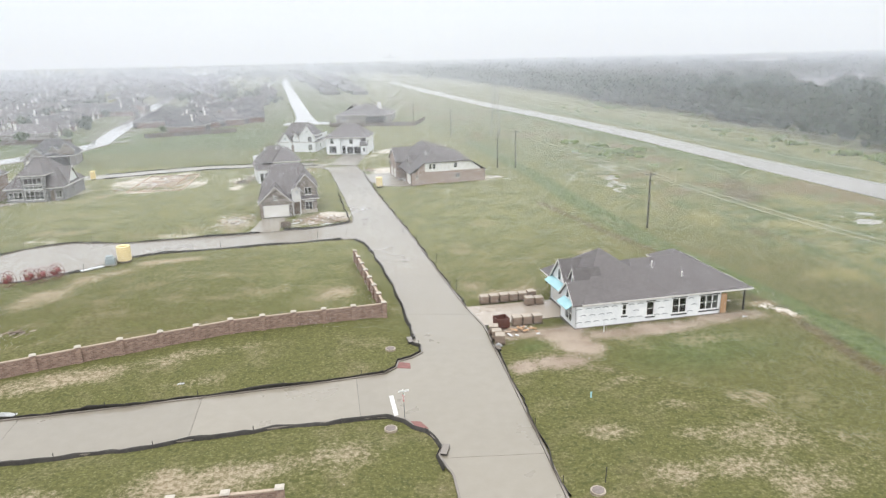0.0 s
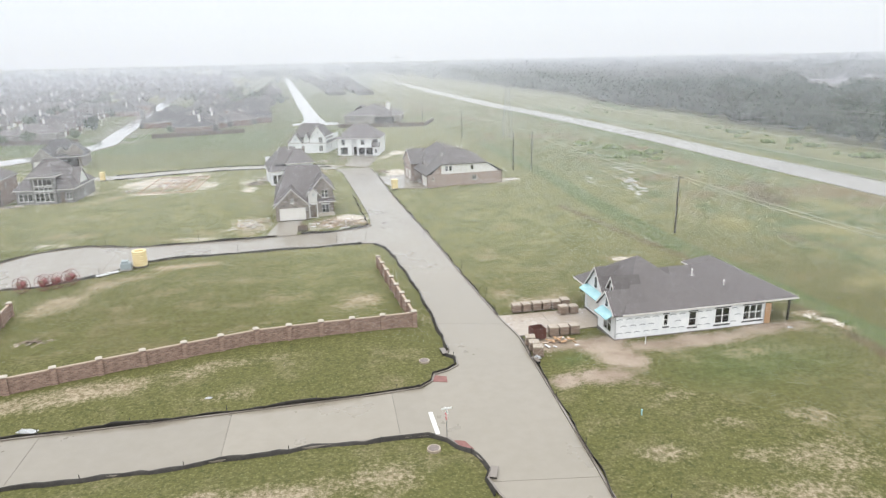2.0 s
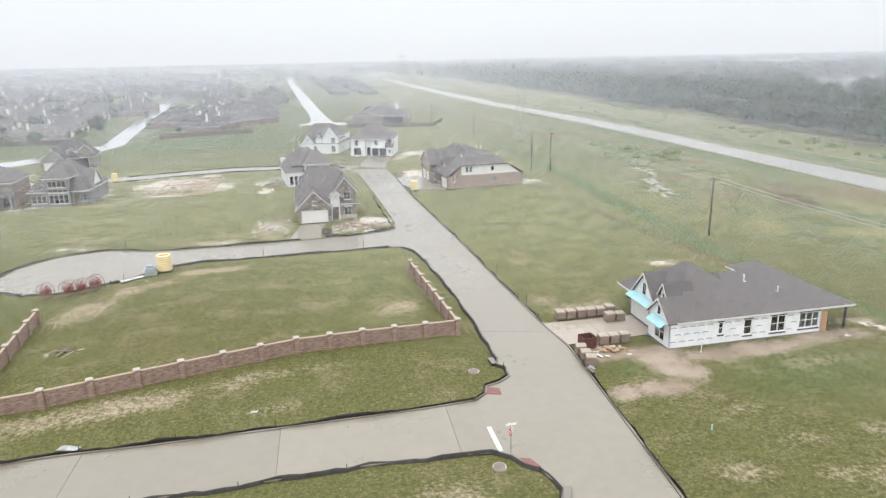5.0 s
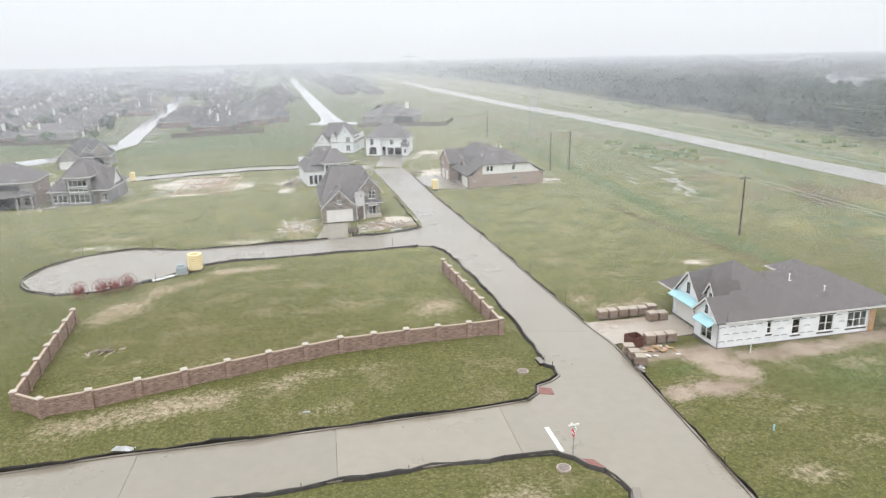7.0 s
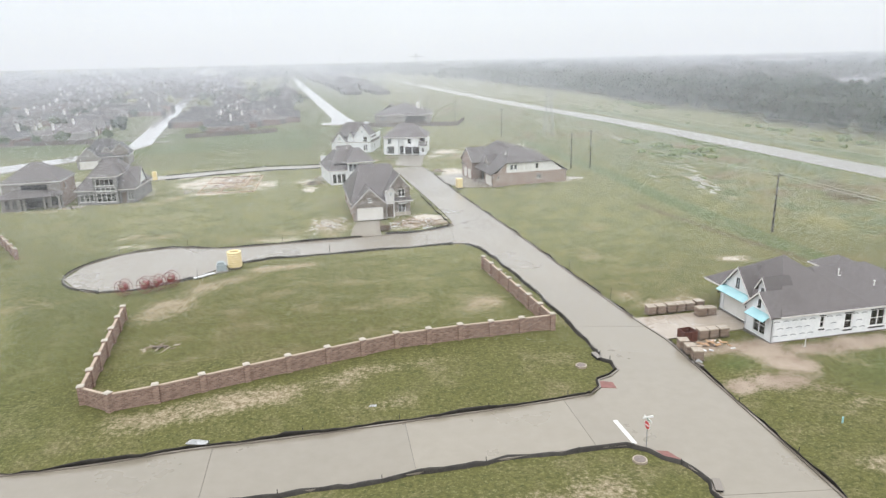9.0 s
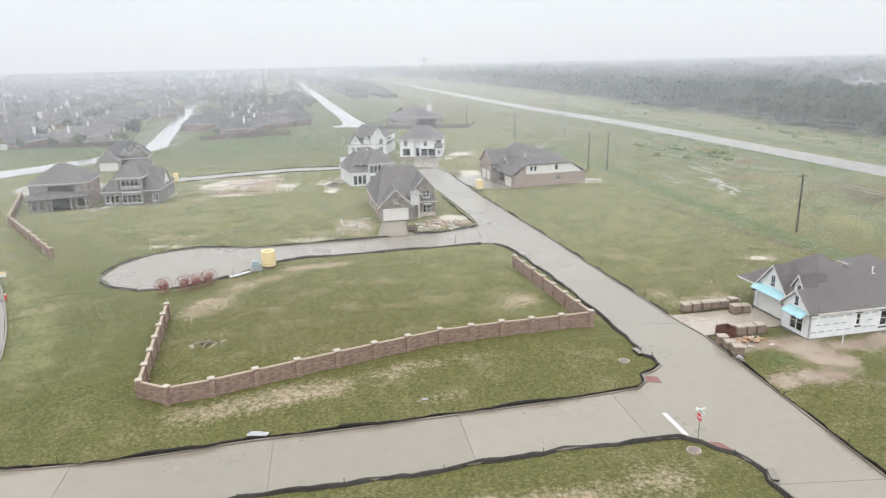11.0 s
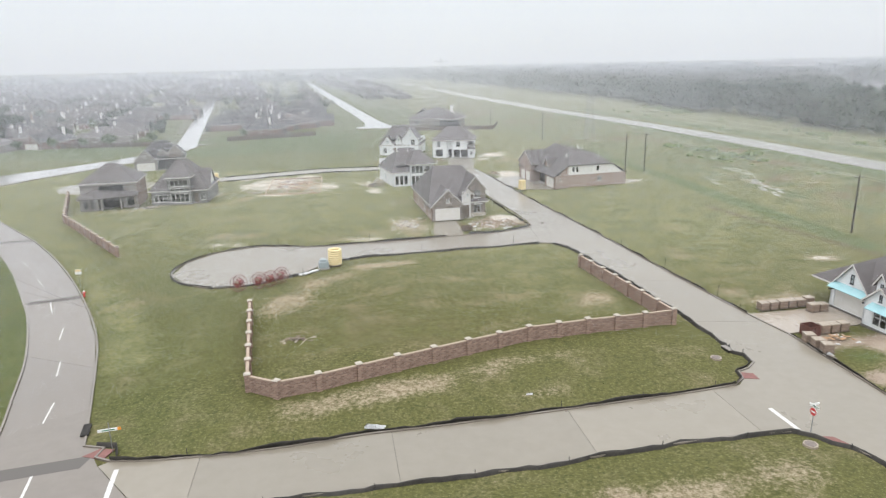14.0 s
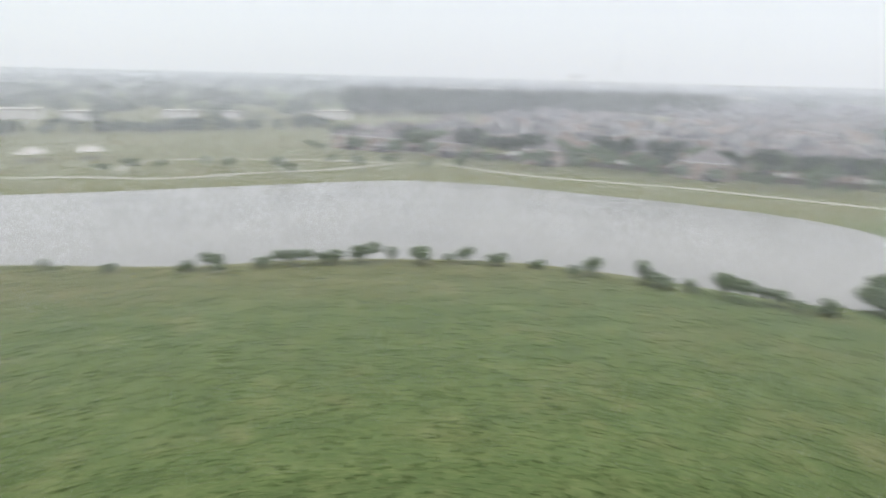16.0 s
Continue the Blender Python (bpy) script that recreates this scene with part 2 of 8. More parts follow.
    mud = blend(n, l, ramp(n, l, n_mid, 0.35, 0.65), (0.24, 0.185, 0.14), (0.33, 0.27, 0.21))
    mud = blend(n, l, math2(n, l, "MULTIPLY", ramp(n, l, n_fine, 0.5, 0.7), 0.4), mud, (0.17, 0.125, 0.09))
    clay = blend(n, l, ramp(n, l, n_fine, 0.35, 0.65), (0.40, 0.35, 0.28), (0.60, 0.56, 0.50))
    f_clay = ramp(n, l, math2(n, l, "ADD", mark("clay"), math2(n, l, "SUBTRACT", edge, 1.86)), 0.42, 0.6)
    f_mud = ramp(n, l, math2(n, l, "ADD", mark("mud"), math2(n, l, "SUBTRACT", edge, 1.86)), 0.2, 0.85)
    col = blend(n, l, f_mud, col, mud)
    col = blend(n, l, math2(n, l, "MULTIPLY", f_clay, 0.92), col, clay)
    l.new(col, p.inputs["Base Color"])
    p.inputs["Roughness"].default_value = 0.9
    p.inputs["Specular IOR Level"].default_value = 0.25
    hgt = math2(n, l, "ADD", n_tuft, math2(n, l, "MULTIPLY", n_fine, 1.5))
    bump(n, l, p, hgt, 0.45, 0.08)
    return m


def leaf_mat(name, c1, c2, through=0.25, rough=0.6):
    m, n, l, p = nodes_of(name)
    g = n.new("ShaderNodeNewGeometry")
    col = blend(n, l, g.outputs["Random Per Island"], c1, c2)
    l.new(col, p.inputs["Base Color"])
    p.inputs["Roughness"].default_value = rough
    p.inputs["Specular IOR Level"].default_value = 0.5 if rough < 0.8 else 0.1
    tr = n.new("ShaderNodeBsdfTranslucent")
    l.new(col, tr.inputs["Color"])
    mx = n.new("ShaderNodeMixShader")
    mx.inputs[0].default_value = through
    out = n["Material Output"]
    l.new(p.outputs[0], mx.inputs[1])
    l.new(tr.outputs[0], mx.inputs[2])
    l.new(mx.outputs[0], out.inputs["Surface"])
    return m


def water_mat(name, colour, rough, ripple):
    m, n, l, p = nodes_of(name)
    vec = n.new("ShaderNodeNewGeometry").outputs["Position"]
    a = noise_node(n, l, vec, 0.02, 3.0)
    col = blend(n, l, ramp(n, l, a, 0.35, 0.65), colour, tuple(v * 1.25 for v in colour))
    l.new(col, p.inputs["Base Color"])
    p.inputs["Roughness"].default_value = rough
    bump(n, l, p, noise_node(n, l, vec, 1.3, 5.0), ripple, 0.05)
    return m


def glass_mat():
    m, n, l, p = nodes_of("window_glass")
    p.inputs["Base Color"].default_value = (0.75, 0.8, 0.82, 1)
    p.inputs["Transmission Weight"].default_value = 1.0
    p.inputs["Roughness"].default_value = 0.03
    return m


# white scattering surface for the slivers that imitate haze
def haze_mat():
    m, n, l, p = nodes_of("haze_sliver")
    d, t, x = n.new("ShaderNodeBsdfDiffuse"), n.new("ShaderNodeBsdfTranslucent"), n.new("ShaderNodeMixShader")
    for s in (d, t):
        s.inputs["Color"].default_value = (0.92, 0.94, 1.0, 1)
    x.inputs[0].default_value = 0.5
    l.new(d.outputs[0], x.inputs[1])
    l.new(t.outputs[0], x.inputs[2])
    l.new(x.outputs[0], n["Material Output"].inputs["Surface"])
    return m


M_GROUND = ground_mat()
M_ROAD = concrete_mat("wet_concrete_road", (0.215, 0.191, 0.148), (0.248, 0.221, 0.176), 0.26, 0.45)
M_ROAD2 = concrete_mat("old_concrete_road", (0.175, 0.150, 0.123), (0.205, 0.178, 0.149), 0.28, 0.6)
M_ROAD3 = concrete_mat("rain_soaked_road", (0.33, 0.305, 0.275), (0.39, 0.365, 0.33), 0.12, 1.0)
M_KERB = concrete_mat("kerb_concrete", (0.30, 0.28, 0.25), (0.38, 0.36, 0.33), 0.4)
M_JOINT = mat("joint_filler", (0.13, 0.12, 0.105), (0.17, 0.155, 0.14), 1.5, 0.8)
M_PAVER = brick_mat("grey_paver_band", (0.16, 0.145, 0.135), (0.20, 0.18, 0.168), (0.12, 0.11, 0.1), 0.3, 0.15)
M_DRIVE = concrete_mat("new_concrete_drive", (0.31, 0.265, 0.215), (0.38, 0.33, 0.275), 0.2)
M_PAINT = mat("white_road_paint", (0.5, 0.49, 0.46), (0.68, 0.67, 0.64), 2.5, 0.6)
M_RAMP = mat("red_kerb_ramp", (0.17, 0.075, 0.065), (0.24, 0.11, 0.095), 2.0, 0.7)
M_SILT = mat("black_silt_cloth", (0.018, 0.016, 0.013), (0.044, 0.039, 0.032), 1.2, 0.75, relief=0.6, fine=9)
M_STAKE = mat("dark_stake", (0.03, 0.028, 0.025), (0.06, 0.055, 0.05), 4, 0.8)
M_WALLBRICK = brick_mat("pink_brick", (0.37, 0.25, 0.195), (0.19, 0.118, 0.094), (0.38, 0.31, 0.26), 0.4, 0.14)
M_CAP = mat("cast_stone_cap", (0.42, 0.38, 0.32), (0.52, 0.475, 0.41), 3, 0.8)
M_COPE = mat("brick_coping", (0.35, 0.27, 0.205), (0.44, 0.355, 0.28), 4, 0.8)
M_SHINGLE = shingle_mat("grey_shingles", (0.076, 0.068, 0.066), (0.112, 0.101, 0.098))
M_SHINGLE_B = shingle_mat("brown_grey_shingles", (0.042, 0.040, 0.041), (0.068, 0.065, 0.065))
M_WRAP = mat("white_house_wrap", (0.70, 0.72, 0.73), (0.82, 0.83, 0.83), 0.8, 0.5, relief=0.25, fine=6)
M_PRINT = mat("grey_wrap_print", (0.27, 0.29, 0.30), (0.36, 0.38, 0.39), 5, 0.6)
M_TEAL = mat("turquoise_sheathing", (0.29, 0.51, 0.545), (0.36, 0.58, 0.61), 1.5, 0.5)
M_OSB = mat("raw_board", (0.36, 0.21, 0.11), (0.46, 0.29, 0.16), 5, 0.75)
M_WHITE = mat("white_paint", (0.66, 0.65, 0.62), (0.78, 0.77, 0.74), 1.2, 0.6)
M_FASCIA = mat("pale_fascia", (0.55, 0.53, 0.50), (0.66, 0.64, 0.61), 2, 0.6)
M_STONE = brick_mat("mixed_stone", (0.44, 0.39, 0.34), (0.11, 0.094, 0.083), (0.36, 0.32, 0.28), 0.5, 0.24)
M_TANBRICK = brick_mat("tan_brick", (0.40, 0.30, 0.245), (0.31, 0.225, 0.18), (0.42, 0.36, 0.31))
M_REDBRICK = brick_mat("red_brown_brick", (0.24, 0.13, 0.10), (0.19, 0.10, 0.08), (0.30, 0.25, 0.22))
M_GREYBRICK = brick_mat("grey_stone_brick", (0.33, 0.305, 0.28), (0.25, 0.23, 0.21), (0.36, 0.34, 0.32), 0.4, 0.2)
M_SHEATH = mat("grey_sheathing", (0.20, 0.196, 0.19), (0.27, 0.264, 0.255), 1.5, 0.7)
M_CREAM = mat("cream_garage_door", (0.66, 0.64, 0.59), (0.74, 0.72, 0.68), 1.0, 0.55)
# near-black for dark parts, and for painted shade in rooms, porches and inlets
M_DARK = mat("dark_parts_and_shade", (0.02, 0.019, 0.018), (0.035, 0.033, 0.03), 2, 0.9)
M_FRAME_D = mat("dark_window_frame", (0.03, 0.032, 0.034), (0.05, 0.052, 0.055), 3, 0.5)
M_FRAME_W = mat("white_window_frame", (0.7, 0.7, 0.68), (0.8, 0.8, 0.78), 3, 0.5)
M_GLASS = glass_mat()
M_WOOD = mat("weathered_wood", (0.13, 0.10, 0.075), (0.21, 0.165, 0.125), 4, 0.85, vary=0.15)
M_FENCEWOOD = mat("cedar_fence", (0.095, 0.07, 0.053), (0.145, 0.112, 0.088), 2.5, 0.85, vary=0.2)
M_POLE = mat("utility_pole_wood", (0.028, 0.024, 0.02), (0.055, 0.046, 0.038), 3, 0.9)
M_STEEL = mat("galvanised_steel", (0.30, 0.31, 0.32), (0.38, 0.39, 0.40), 3, 0.45, metal=0.8)
M_WIRE = mat("cable", (0.36, 0.37, 0.37), (0.45, 0.45, 0.45), 3, 0.5)
M_YELLOW = mat("yellow_plastic", (0.76, 0.61, 0.31), (0.83, 0.69, 0.40), 1.5, 0.45)
M_REEL = mat("red_reel_steel", (0.17, 0.045, 0.045), (0.24, 0.075, 0.07), 4, 0.5)
M_GREYBOX = mat("grey_enamel", (0.27, 0.32, 0.34), (0.34, 0.39, 0.40), 2, 0.5)
M_RUST = mat("rust_red_steel", (0.085, 0.034, 0.026), (0.135, 0.055, 0.04), 3, 0.8)
M_PALLETBRICK = brick_mat("stacked_brick", (0.36, 0.27, 0.205), (0.25, 0.18, 0.135), (0.2, 0.16, 0.13), 0.22, 0.09)
M_DIRTY = mat("dirty_wrap", (0.27, 0.22, 0.17), (0.40, 0.345, 0.275), 3, 0.5)
M_PLASTIC = mat("white_plastic_wrap", (0.56, 0.57, 0.57), (0.72, 0.72, 0.72), 2, 0.35)
M_DEBRIS = mat("timber_debris", (0.34, 0.24, 0.17), (0.5, 0.4, 0.31), 5, 0.8, vary=0.25)
M_SIGNRED = mat("sign_red", (0.5, 0.03, 0.035), (0.6, 0.05, 0.05), 4, 0.4)
M_SIGNWHITE = mat("sign_white", (0.75, 0.75, 0.73), (0.82, 0.82, 0.8), 4, 0.4)
M_SIGNGREEN = mat("sign_green", (0.02, 0.16, 0.07), (0.03, 0.2, 0.09), 4, 0.4)
M_ORANGE = mat("orange_tip", (0.75, 0.27, 0.03), (0.8, 0.33, 0.05), 4, 0.5)
M_LID = mat("manhole_lid", (0.15, 0.125, 0.11), (0.21, 0.175, 0.155), 4, 0.7)
M_BARK = mat("bark", (0.06, 0.048, 0.038), (0.11, 0.09, 0.07), 3, 0.9)
M_LEAF = leaf_mat("leaf_green", (0.075, 0.11, 0.045), (0.14, 0.185, 0.085))
M_LEAF_DARK = leaf_mat("leaf_dark", (0.036, 0.056, 0.034), (0.056, 0.08, 0.046), 0.1, 0.95)
M_PINE = leaf_mat("pine_leaf", (0.028, 0.046, 0.028), (0.048, 0.068, 0.04), 0.15, 0.9)
M_GRASSBLADE = leaf_mat("grass_blade", (0.13, 0.14, 0.05), (0.22, 0.21, 0.095), 0.55)
M_WEED = leaf_mat("weed_blade", (0.2, 0.22, 0.09), (0.31, 0.29, 0.14), 0.5)
M_WATER = water_mat("lake_water", (0.145, 0.14, 0.125), 0.26, 0.2)
M_CANAL = water_mat("canal_water", (0.24, 0.23, 0.21), 0.3, 0.15)
M_HAZE = haze_mat()
M_FARWALL = mat("pale_far_wall", (0.5, 0.48, 0.45), (0.62, 0.6, 0.57), 0.3, 0.8)


# ---- shapes ----
def part(name, bm, material, parent=None, label="", smooth=False):
    """Links a bmesh as one mesh object under a thing or a part."""
    me = bpy.data.meshes.new(name)
    bm.to_mesh(me)
    bm.free()
    me.materials.append(material)
    if smooth:
        for f in me.polygons:
            f.use_smooth = True
    ob = new(name, me)
    ob.parent = parent
    if label:
        ob["label"] = label
    return ob


def mesh_part(name, verts, faces, material, parent=None, label=""):
    me = bpy.data.meshes.new(name)
    me.from_pydata(verts, [], faces)
    me.update()
    me.materials.append(material)
    ob = new(name, me)
    ob.parent = parent
    if label:
        ob["label"] = label
    return ob


def thing(name, m, label, category, group="", kind=""):
    ob = new(name)
    ob.empty_display_size = 0.3
    ob.matrix_world = m
    return tagged(ob, label, category, group, kind)


def add_box(bm, x0, y0, z0, x1, y1, z1, bev=0.0):
    v = [bm.verts.new(c) for c in ((x0, y0, z0), (x1, y0, z0), (x1, y1, z0), (x0, y1, z0), (x0, y0, z1), (x1, y0, z1), (x1, y1, z1), (x0, y1, z1))]
    fs = [bm.faces.new([v[i] for i in q]) for q in ((3, 2, 1, 0), (4, 5, 6, 7), (0, 1, 5, 4), (1, 2, 6, 5), (2, 3, 7, 6), (3, 0, 4, 7))]
    if bev:
        bmesh.ops.bevel(bm, geom=list({e for f in fs for e in f.edges}), offset=bev, segments=1, affect="EDGES")


def box(*a, bev=0.0):
    bm = bmesh.new()
    add_box(bm, *a, bev=bev)
    return bm


def add_tube(bm, p, q, r0, r1=None, seg=6, cap=True):
    p, q = Vector(p), Vector(q)
    r1 = r0 if r1 is None else r1
    d = (q - p).normalized()
    u = d.orthogonal().normalized()
    w = d.cross(u)
    rings = []
    for c, r in ((p, r0), (q, r1)):
        rings.append([bm.verts.new(c + (u * math.cos(2 * math.pi * i / seg) + w * math.sin(2 * math.pi * i / seg)) * r) for i in range(seg)])
    for i in range(seg):
        j = (i + 1) % seg
        bm.faces.new((rings[0][i], rings[0][j], rings[1][j], rings[1][i]))
    if cap:
        bm.faces.new(rings[0][::-1])
        bm.faces.new(rings[1])


def tube(*a, **k):
    bm = bmesh.new()
    add_tube(bm, *a, **k)
    return bm


def prism(bm, ring, lo, hi):
    """Closed prism over a ring of (x, y)."""
    a = [bm.verts.new((x, y, lo)) for x, y in ring]
    b = [bm.verts.new((x, y, hi)) for x, y in ring]
    bm.faces.new(b)
    bm.faces.new(a[::-1])
    for i in range(len(ring)):
        j = (i + 1) % len(ring)
        bm.faces.new((a[i], a[j], b[j], b[i]))
    bmesh.ops.recalc_face_normals(bm, faces=bm.faces)


def slab(ring, lo, hi):
    bm = bmesh.new()
    prism(bm, ring, lo, hi)
    return bm


def smooth_line(pts, step=2.0):
    """A Catmull-Rom curve through the points, at about even steps."""
    out = []
    n = len(pts)
    for i in range(n - 1):
        p0, p1, p2, p3 = (Vector(pts[max(0, min(n - 1, k))]) for k in (i - 1, i, i + 1, i + 2))
        k = max(1, int((p2 - p1).length / step))
        for j in range(k):
            t = j / k
            out.append(tuple(0.5 * (2 * p1 + (p2 - p0) * t + (2 * p0 - 5 * p1 + 4 * p2 - p3) * t * t + (3 * p1 - p0 - 3 * p2 + p3) * t ** 3)))
    out.append(tuple(pts[-1]))
    return out


def clip_ring(ring, a, b, c):
    """The part of a ring where a x + b y <= c."""
    out = []
    for i, p in enumerate(ring):
        q = ring[(i + 1) % len(ring)]
        dp, dq = a * p[0] + b * p[1] - c, a * q[0] + b * q[1] - c
        if dp <= 0:
            out.append(p)
        if dp * dq < 0:
            t = dp / (dp - dq)
            out.append((p[0] + t * (q[0] - p[0]), p[1] + t * (q[1] - p[1])))
    return out


# ---- plan of the place ----
MAIN_E = [(11.5, -80), (10.2, 0), (9.4, 33.5), (8.95, 46), (8.3, 60.2), (8.1, 64.5), (6.75, 71.2), (4.3, 87.1), (1.0, 109.9), (-4.9, 146.6), (-9.0, 177), (-11, 187)]
MAIN_W = [(-21, 186), (-18.2, 181), (-12.7, 148.1), (-8.9, 121.8), (-9.4, 117.6)]
STUB_N = [(-9.4, 117.6), (-12.0, 115.6), (-25.2, 112.4), (-38.2, 110.4), (-48, 109.2), (-56.5, 110.8), (-63, 108.0), (-66.6, 102.5), (-66.9, 96.2), (-63.5, 91.8), (-59.2, 89.6), (-53.5, 90.8), (-48.5, 94.2), (-43.5, 100.6), (-38, 102.3), (-28.5, 103.6), (-10.4, 106.2)]
WEST_TO_CROSS = [(-10.4, 106.2), (-8.0, 105.6), (-6.0, 101.8), (-5.0, 98.0), (-1.6, 79.2), (0.35, 62.3), (0.0, 60.9), (0.85, 60.2), (0.9, 58.4), (-0.3, 57.2), (-1.6, 56.6), (-1.9, 55.2), (-3.2, 54.0)]
CROSS_N = [(-3.2, 54.0), (-7.5, 53.1), (-15.6, 51.9), (-30.2, 49.9), (-37, 49.2), (-44.7, 47.8), (-53.3, 47.2), (-57.0, 47.5)]
CROSS_S = [(-46, 41.2), (-40.3, 41.8), (-31.5, 42.7), (-24.9, 43.4), (-13.4, 45.2), (-6.8, 45.8), (-2.4, 45.9)]
SOUTH_WEST = [(-2.4, 45.9), (-1.2, 45.2), (-0.6, 44.0), (0.5, 43.2), (1.2, 41.6), (1.5, 40.6), (1.15, 39.6), (1.7, 37.7), (2.2, 33), (2.9, 0), (4.0, -80)]
BLVD_E = [(-57.0, 47.5), (-58.4, 48.2), (-58.2, 49.5), (-60.0, 50.0), (-60.7, 52.2), (-65.2, 65.1), (-68.4, 73.2), (-73.3, 82.8), (-80.1, 94.5), (-88.1, 106.8), (-97.8, 120.0), (-109.8, 134.1), (-124.8, 151.2), (-136, 164), (-141, 174)]
BLVD_W = [(-151, 145), (-134.4, 133.0), (-119.7, 117.8), (-107.2, 101.9), (-98.4, 89.4), (-88.3, 72.3), (-82.1, 60.0), (-78.2, 50.5), (-76.6, 44.8), (-74.3, 33.2), (-70.5, 15), (-66, -20), (-60, -80)]
BLVD_SE = [(-42, -80), (-47, -20), (-50, 15), (-51.5, 32), (-50, 38.5), (-46, 41.2)]
MEDIAN = [(-69.0, 48.7), (-67.8, 49.7), (-67.6, 52.0), (-70.2, 59.5), (-73.5, 68.4), (-79.0, 79.9), (-84.5, 89.3), (-93.5, 103.8), (-103.6, 117.2), (-115.2, 130.4), (-127.4, 141.7), (-135, 147.6), (-135.6, 145.0), (-120.6, 129.0), (-109.8, 117.0), (-98.6, 102.2), (-89.4, 87.0), (-81.9, 73.3), (-77.2, 62.9), (-73.9, 54.6), (-72.1, 50.3), (-70.7, 48.9)]
LAKE = smooth_line([(-160, -150), (-153, -75), (-152.5, -48), (-149.5, -23), (-151.5, 2), (-147, 29), (-136, 47.5), (-122, 64.3), (-118.5, 76), (-123, 91), (-134.5, 104.5), (-152, 110.5), (-165, 112), (-183, 102.5), (-206, 76.5), (-234.5, 29), (-228, -17), (-216, -73), (-210, -150)], 5.0)
CANAL_W = [(116, -400), (108, 0), (103, 70), (98.5, 125), (93.0, 172), (86.5, 236), (79.5, 288), (70.0, 346), (56.0, 424), (36.0, 569), (20.0, 702), (-4.5, 920), (-36, 1150), (-60, 1310), (-160, 1900)]
CANAL_E = [(-148, 1906), (-49, 1316), (-25, 1158), (7, 926), (31.5, 706), (47.5, 573), (66.5, 430), (80.5, 352), (90, 296), (97, 242), (103.5, 180), (110.5, 133), (115.5, 76), (121, 0), (130, -400)]
CANAL = CANAL_W + CANAL_E
RB = (-170.5, 169.5)
COLLECTOR_E = [(-141, 176), (-134, 192), (-124, 211), (-114.5, 226), (-109, 243), (-107.5, 262), (-112.5, 282), (-147, 440), (-184, 606), (-240, 830)]
COLLECTOR_W = [(-248, 828), (-192, 606), (-155, 440), (-120.5, 284), (-116, 262), (-118, 243), (-125, 229), (-137, 212), (-150, 197), (-152, 191)]
MID = [(-21, 186), (-36, 191), (-55, 189.5), (-79, 180), (-96, 174), (-107, 168), (-113, 167.5), (-118.5, 172.5), (-119.5, 179.5), (-115.5, 185), (-109, 185.5), (-102, 181.5), (-81, 186.3), (-56, 195.5), (-38, 196.5), (-24, 194.5), (-18, 192)]
FAR_ST = [(-28, 326), (-34.5, 328), (-40.5, 360), (-51.5, 429), (-72.5, 566), (-115, 840), (-145, 1040), (-160, 1150), (-168, 1149), (-153.5, 1040), (-124, 845), (-82, 572), (-62.5, 446), (-52.5, 385), (-47, 345), (-46.5, 328), (-50, 325), (-50, 318), (-28, 315)]
ROAD_NEAR = MAIN_E + MAIN_W + STUB_N[1:] + WEST_TO_CROSS[1:] + CROSS_N[1:] + BLVD_E[1:] + BLVD_W + BLVD_SE + CROSS_S[1:] + SOUTH_WEST[1:]
ISLAND = [(RB[0] + 17 * math.cos(a * math.pi / 18), RB[1] + 17 * math.sin(a * math.pi / 18)) for a in range(36)]
RB_OUT = [(RB[0] + 31 * math.cos(a * math.pi / 24), RB[1] + 31 * math.sin(a * math.pi / 24)) for a in range(48)]


def shifted_line(pts, k):
    """A line moved sideways, to the left of its way for positive k."""
    out = []
    for i, p in enumerate(pts):
        a, b = Vector(pts[max(0, i - 1)]), Vector(pts[min(len(pts) - 1, i + 1)])
        d = (b - a).normalized()
        out.append((p[0] - d.y * k, p[1] + d.x * k))
    return out


def street_ring(pts, width):
    return shifted_line(pts, -width / 2) + shifted_line(pts, width / 2)[::-1]


WEST_ST = street_ring([(-193, 181), (-206, 186), (-230, 211), (-262, 244), (-294, 277), (-340, 322)], 7.5)
WEST_ST_B = street_ring([(-208, 190), (-216, 203), (-226, 218), (-254, 258), (-300, 306)], 7)


def inside(px, py, ring):
    res = np.zeros(px.shape, bool)
    n = len(ring)
    for i in range(n):
        x0, y0 = ring[i]
        x1, y1 = ring[(i + 1) % n]
        if y0 == y1:
            continue
        hit = ((y0 > py) != (y1 > py)) & (px < (x1 - x0) * (py - y0) / (y1 - y0) + x0)
        res ^= hit
    return res


def edge_distance(px, py, ring):
    """Distance to a ring's edge, negative inside it."""
    best = np.full(px.shape, 1e9)
    n = len(ring)
    for i in range(n):
        x0, y0 = ring[i]
        x1, y1 = ring[(i + 1) % n]
        dx, dy = x1 - x0, y1 - y0
        ll = dx * dx + dy * dy + 1e-9
        t = np.clip(((px - x0) * dx + (py - y0) * dy) / ll, 0, 1)
        best = np.minimum(best, (px - x0 - t * dx) ** 2 + (py - y0 - t * dy) ** 2)
    best = np.sqrt(best)
    return np.where(inside(px, py, ring), -best, best)


# ---- ground: one sheet to the horizon ----
def spaced(lo, hi, fine_lo, fine_hi, fine, mid):
    a = list(np.arange(fine_lo, fine_hi, fine)) + list(np.arange(fine_hi, hi, mid)) + [hi]
    a = list(np.arange(lo, fine_lo, mid)) + a
    s = 6.0
    while a[-1] < 4600:
        a.append(a[-1] + s); s *= 1.28
    s = 6.0
    while a[0] > -4600:
        a.insert(0, a[0] - s); s *= 1.28
    return np.array(a)


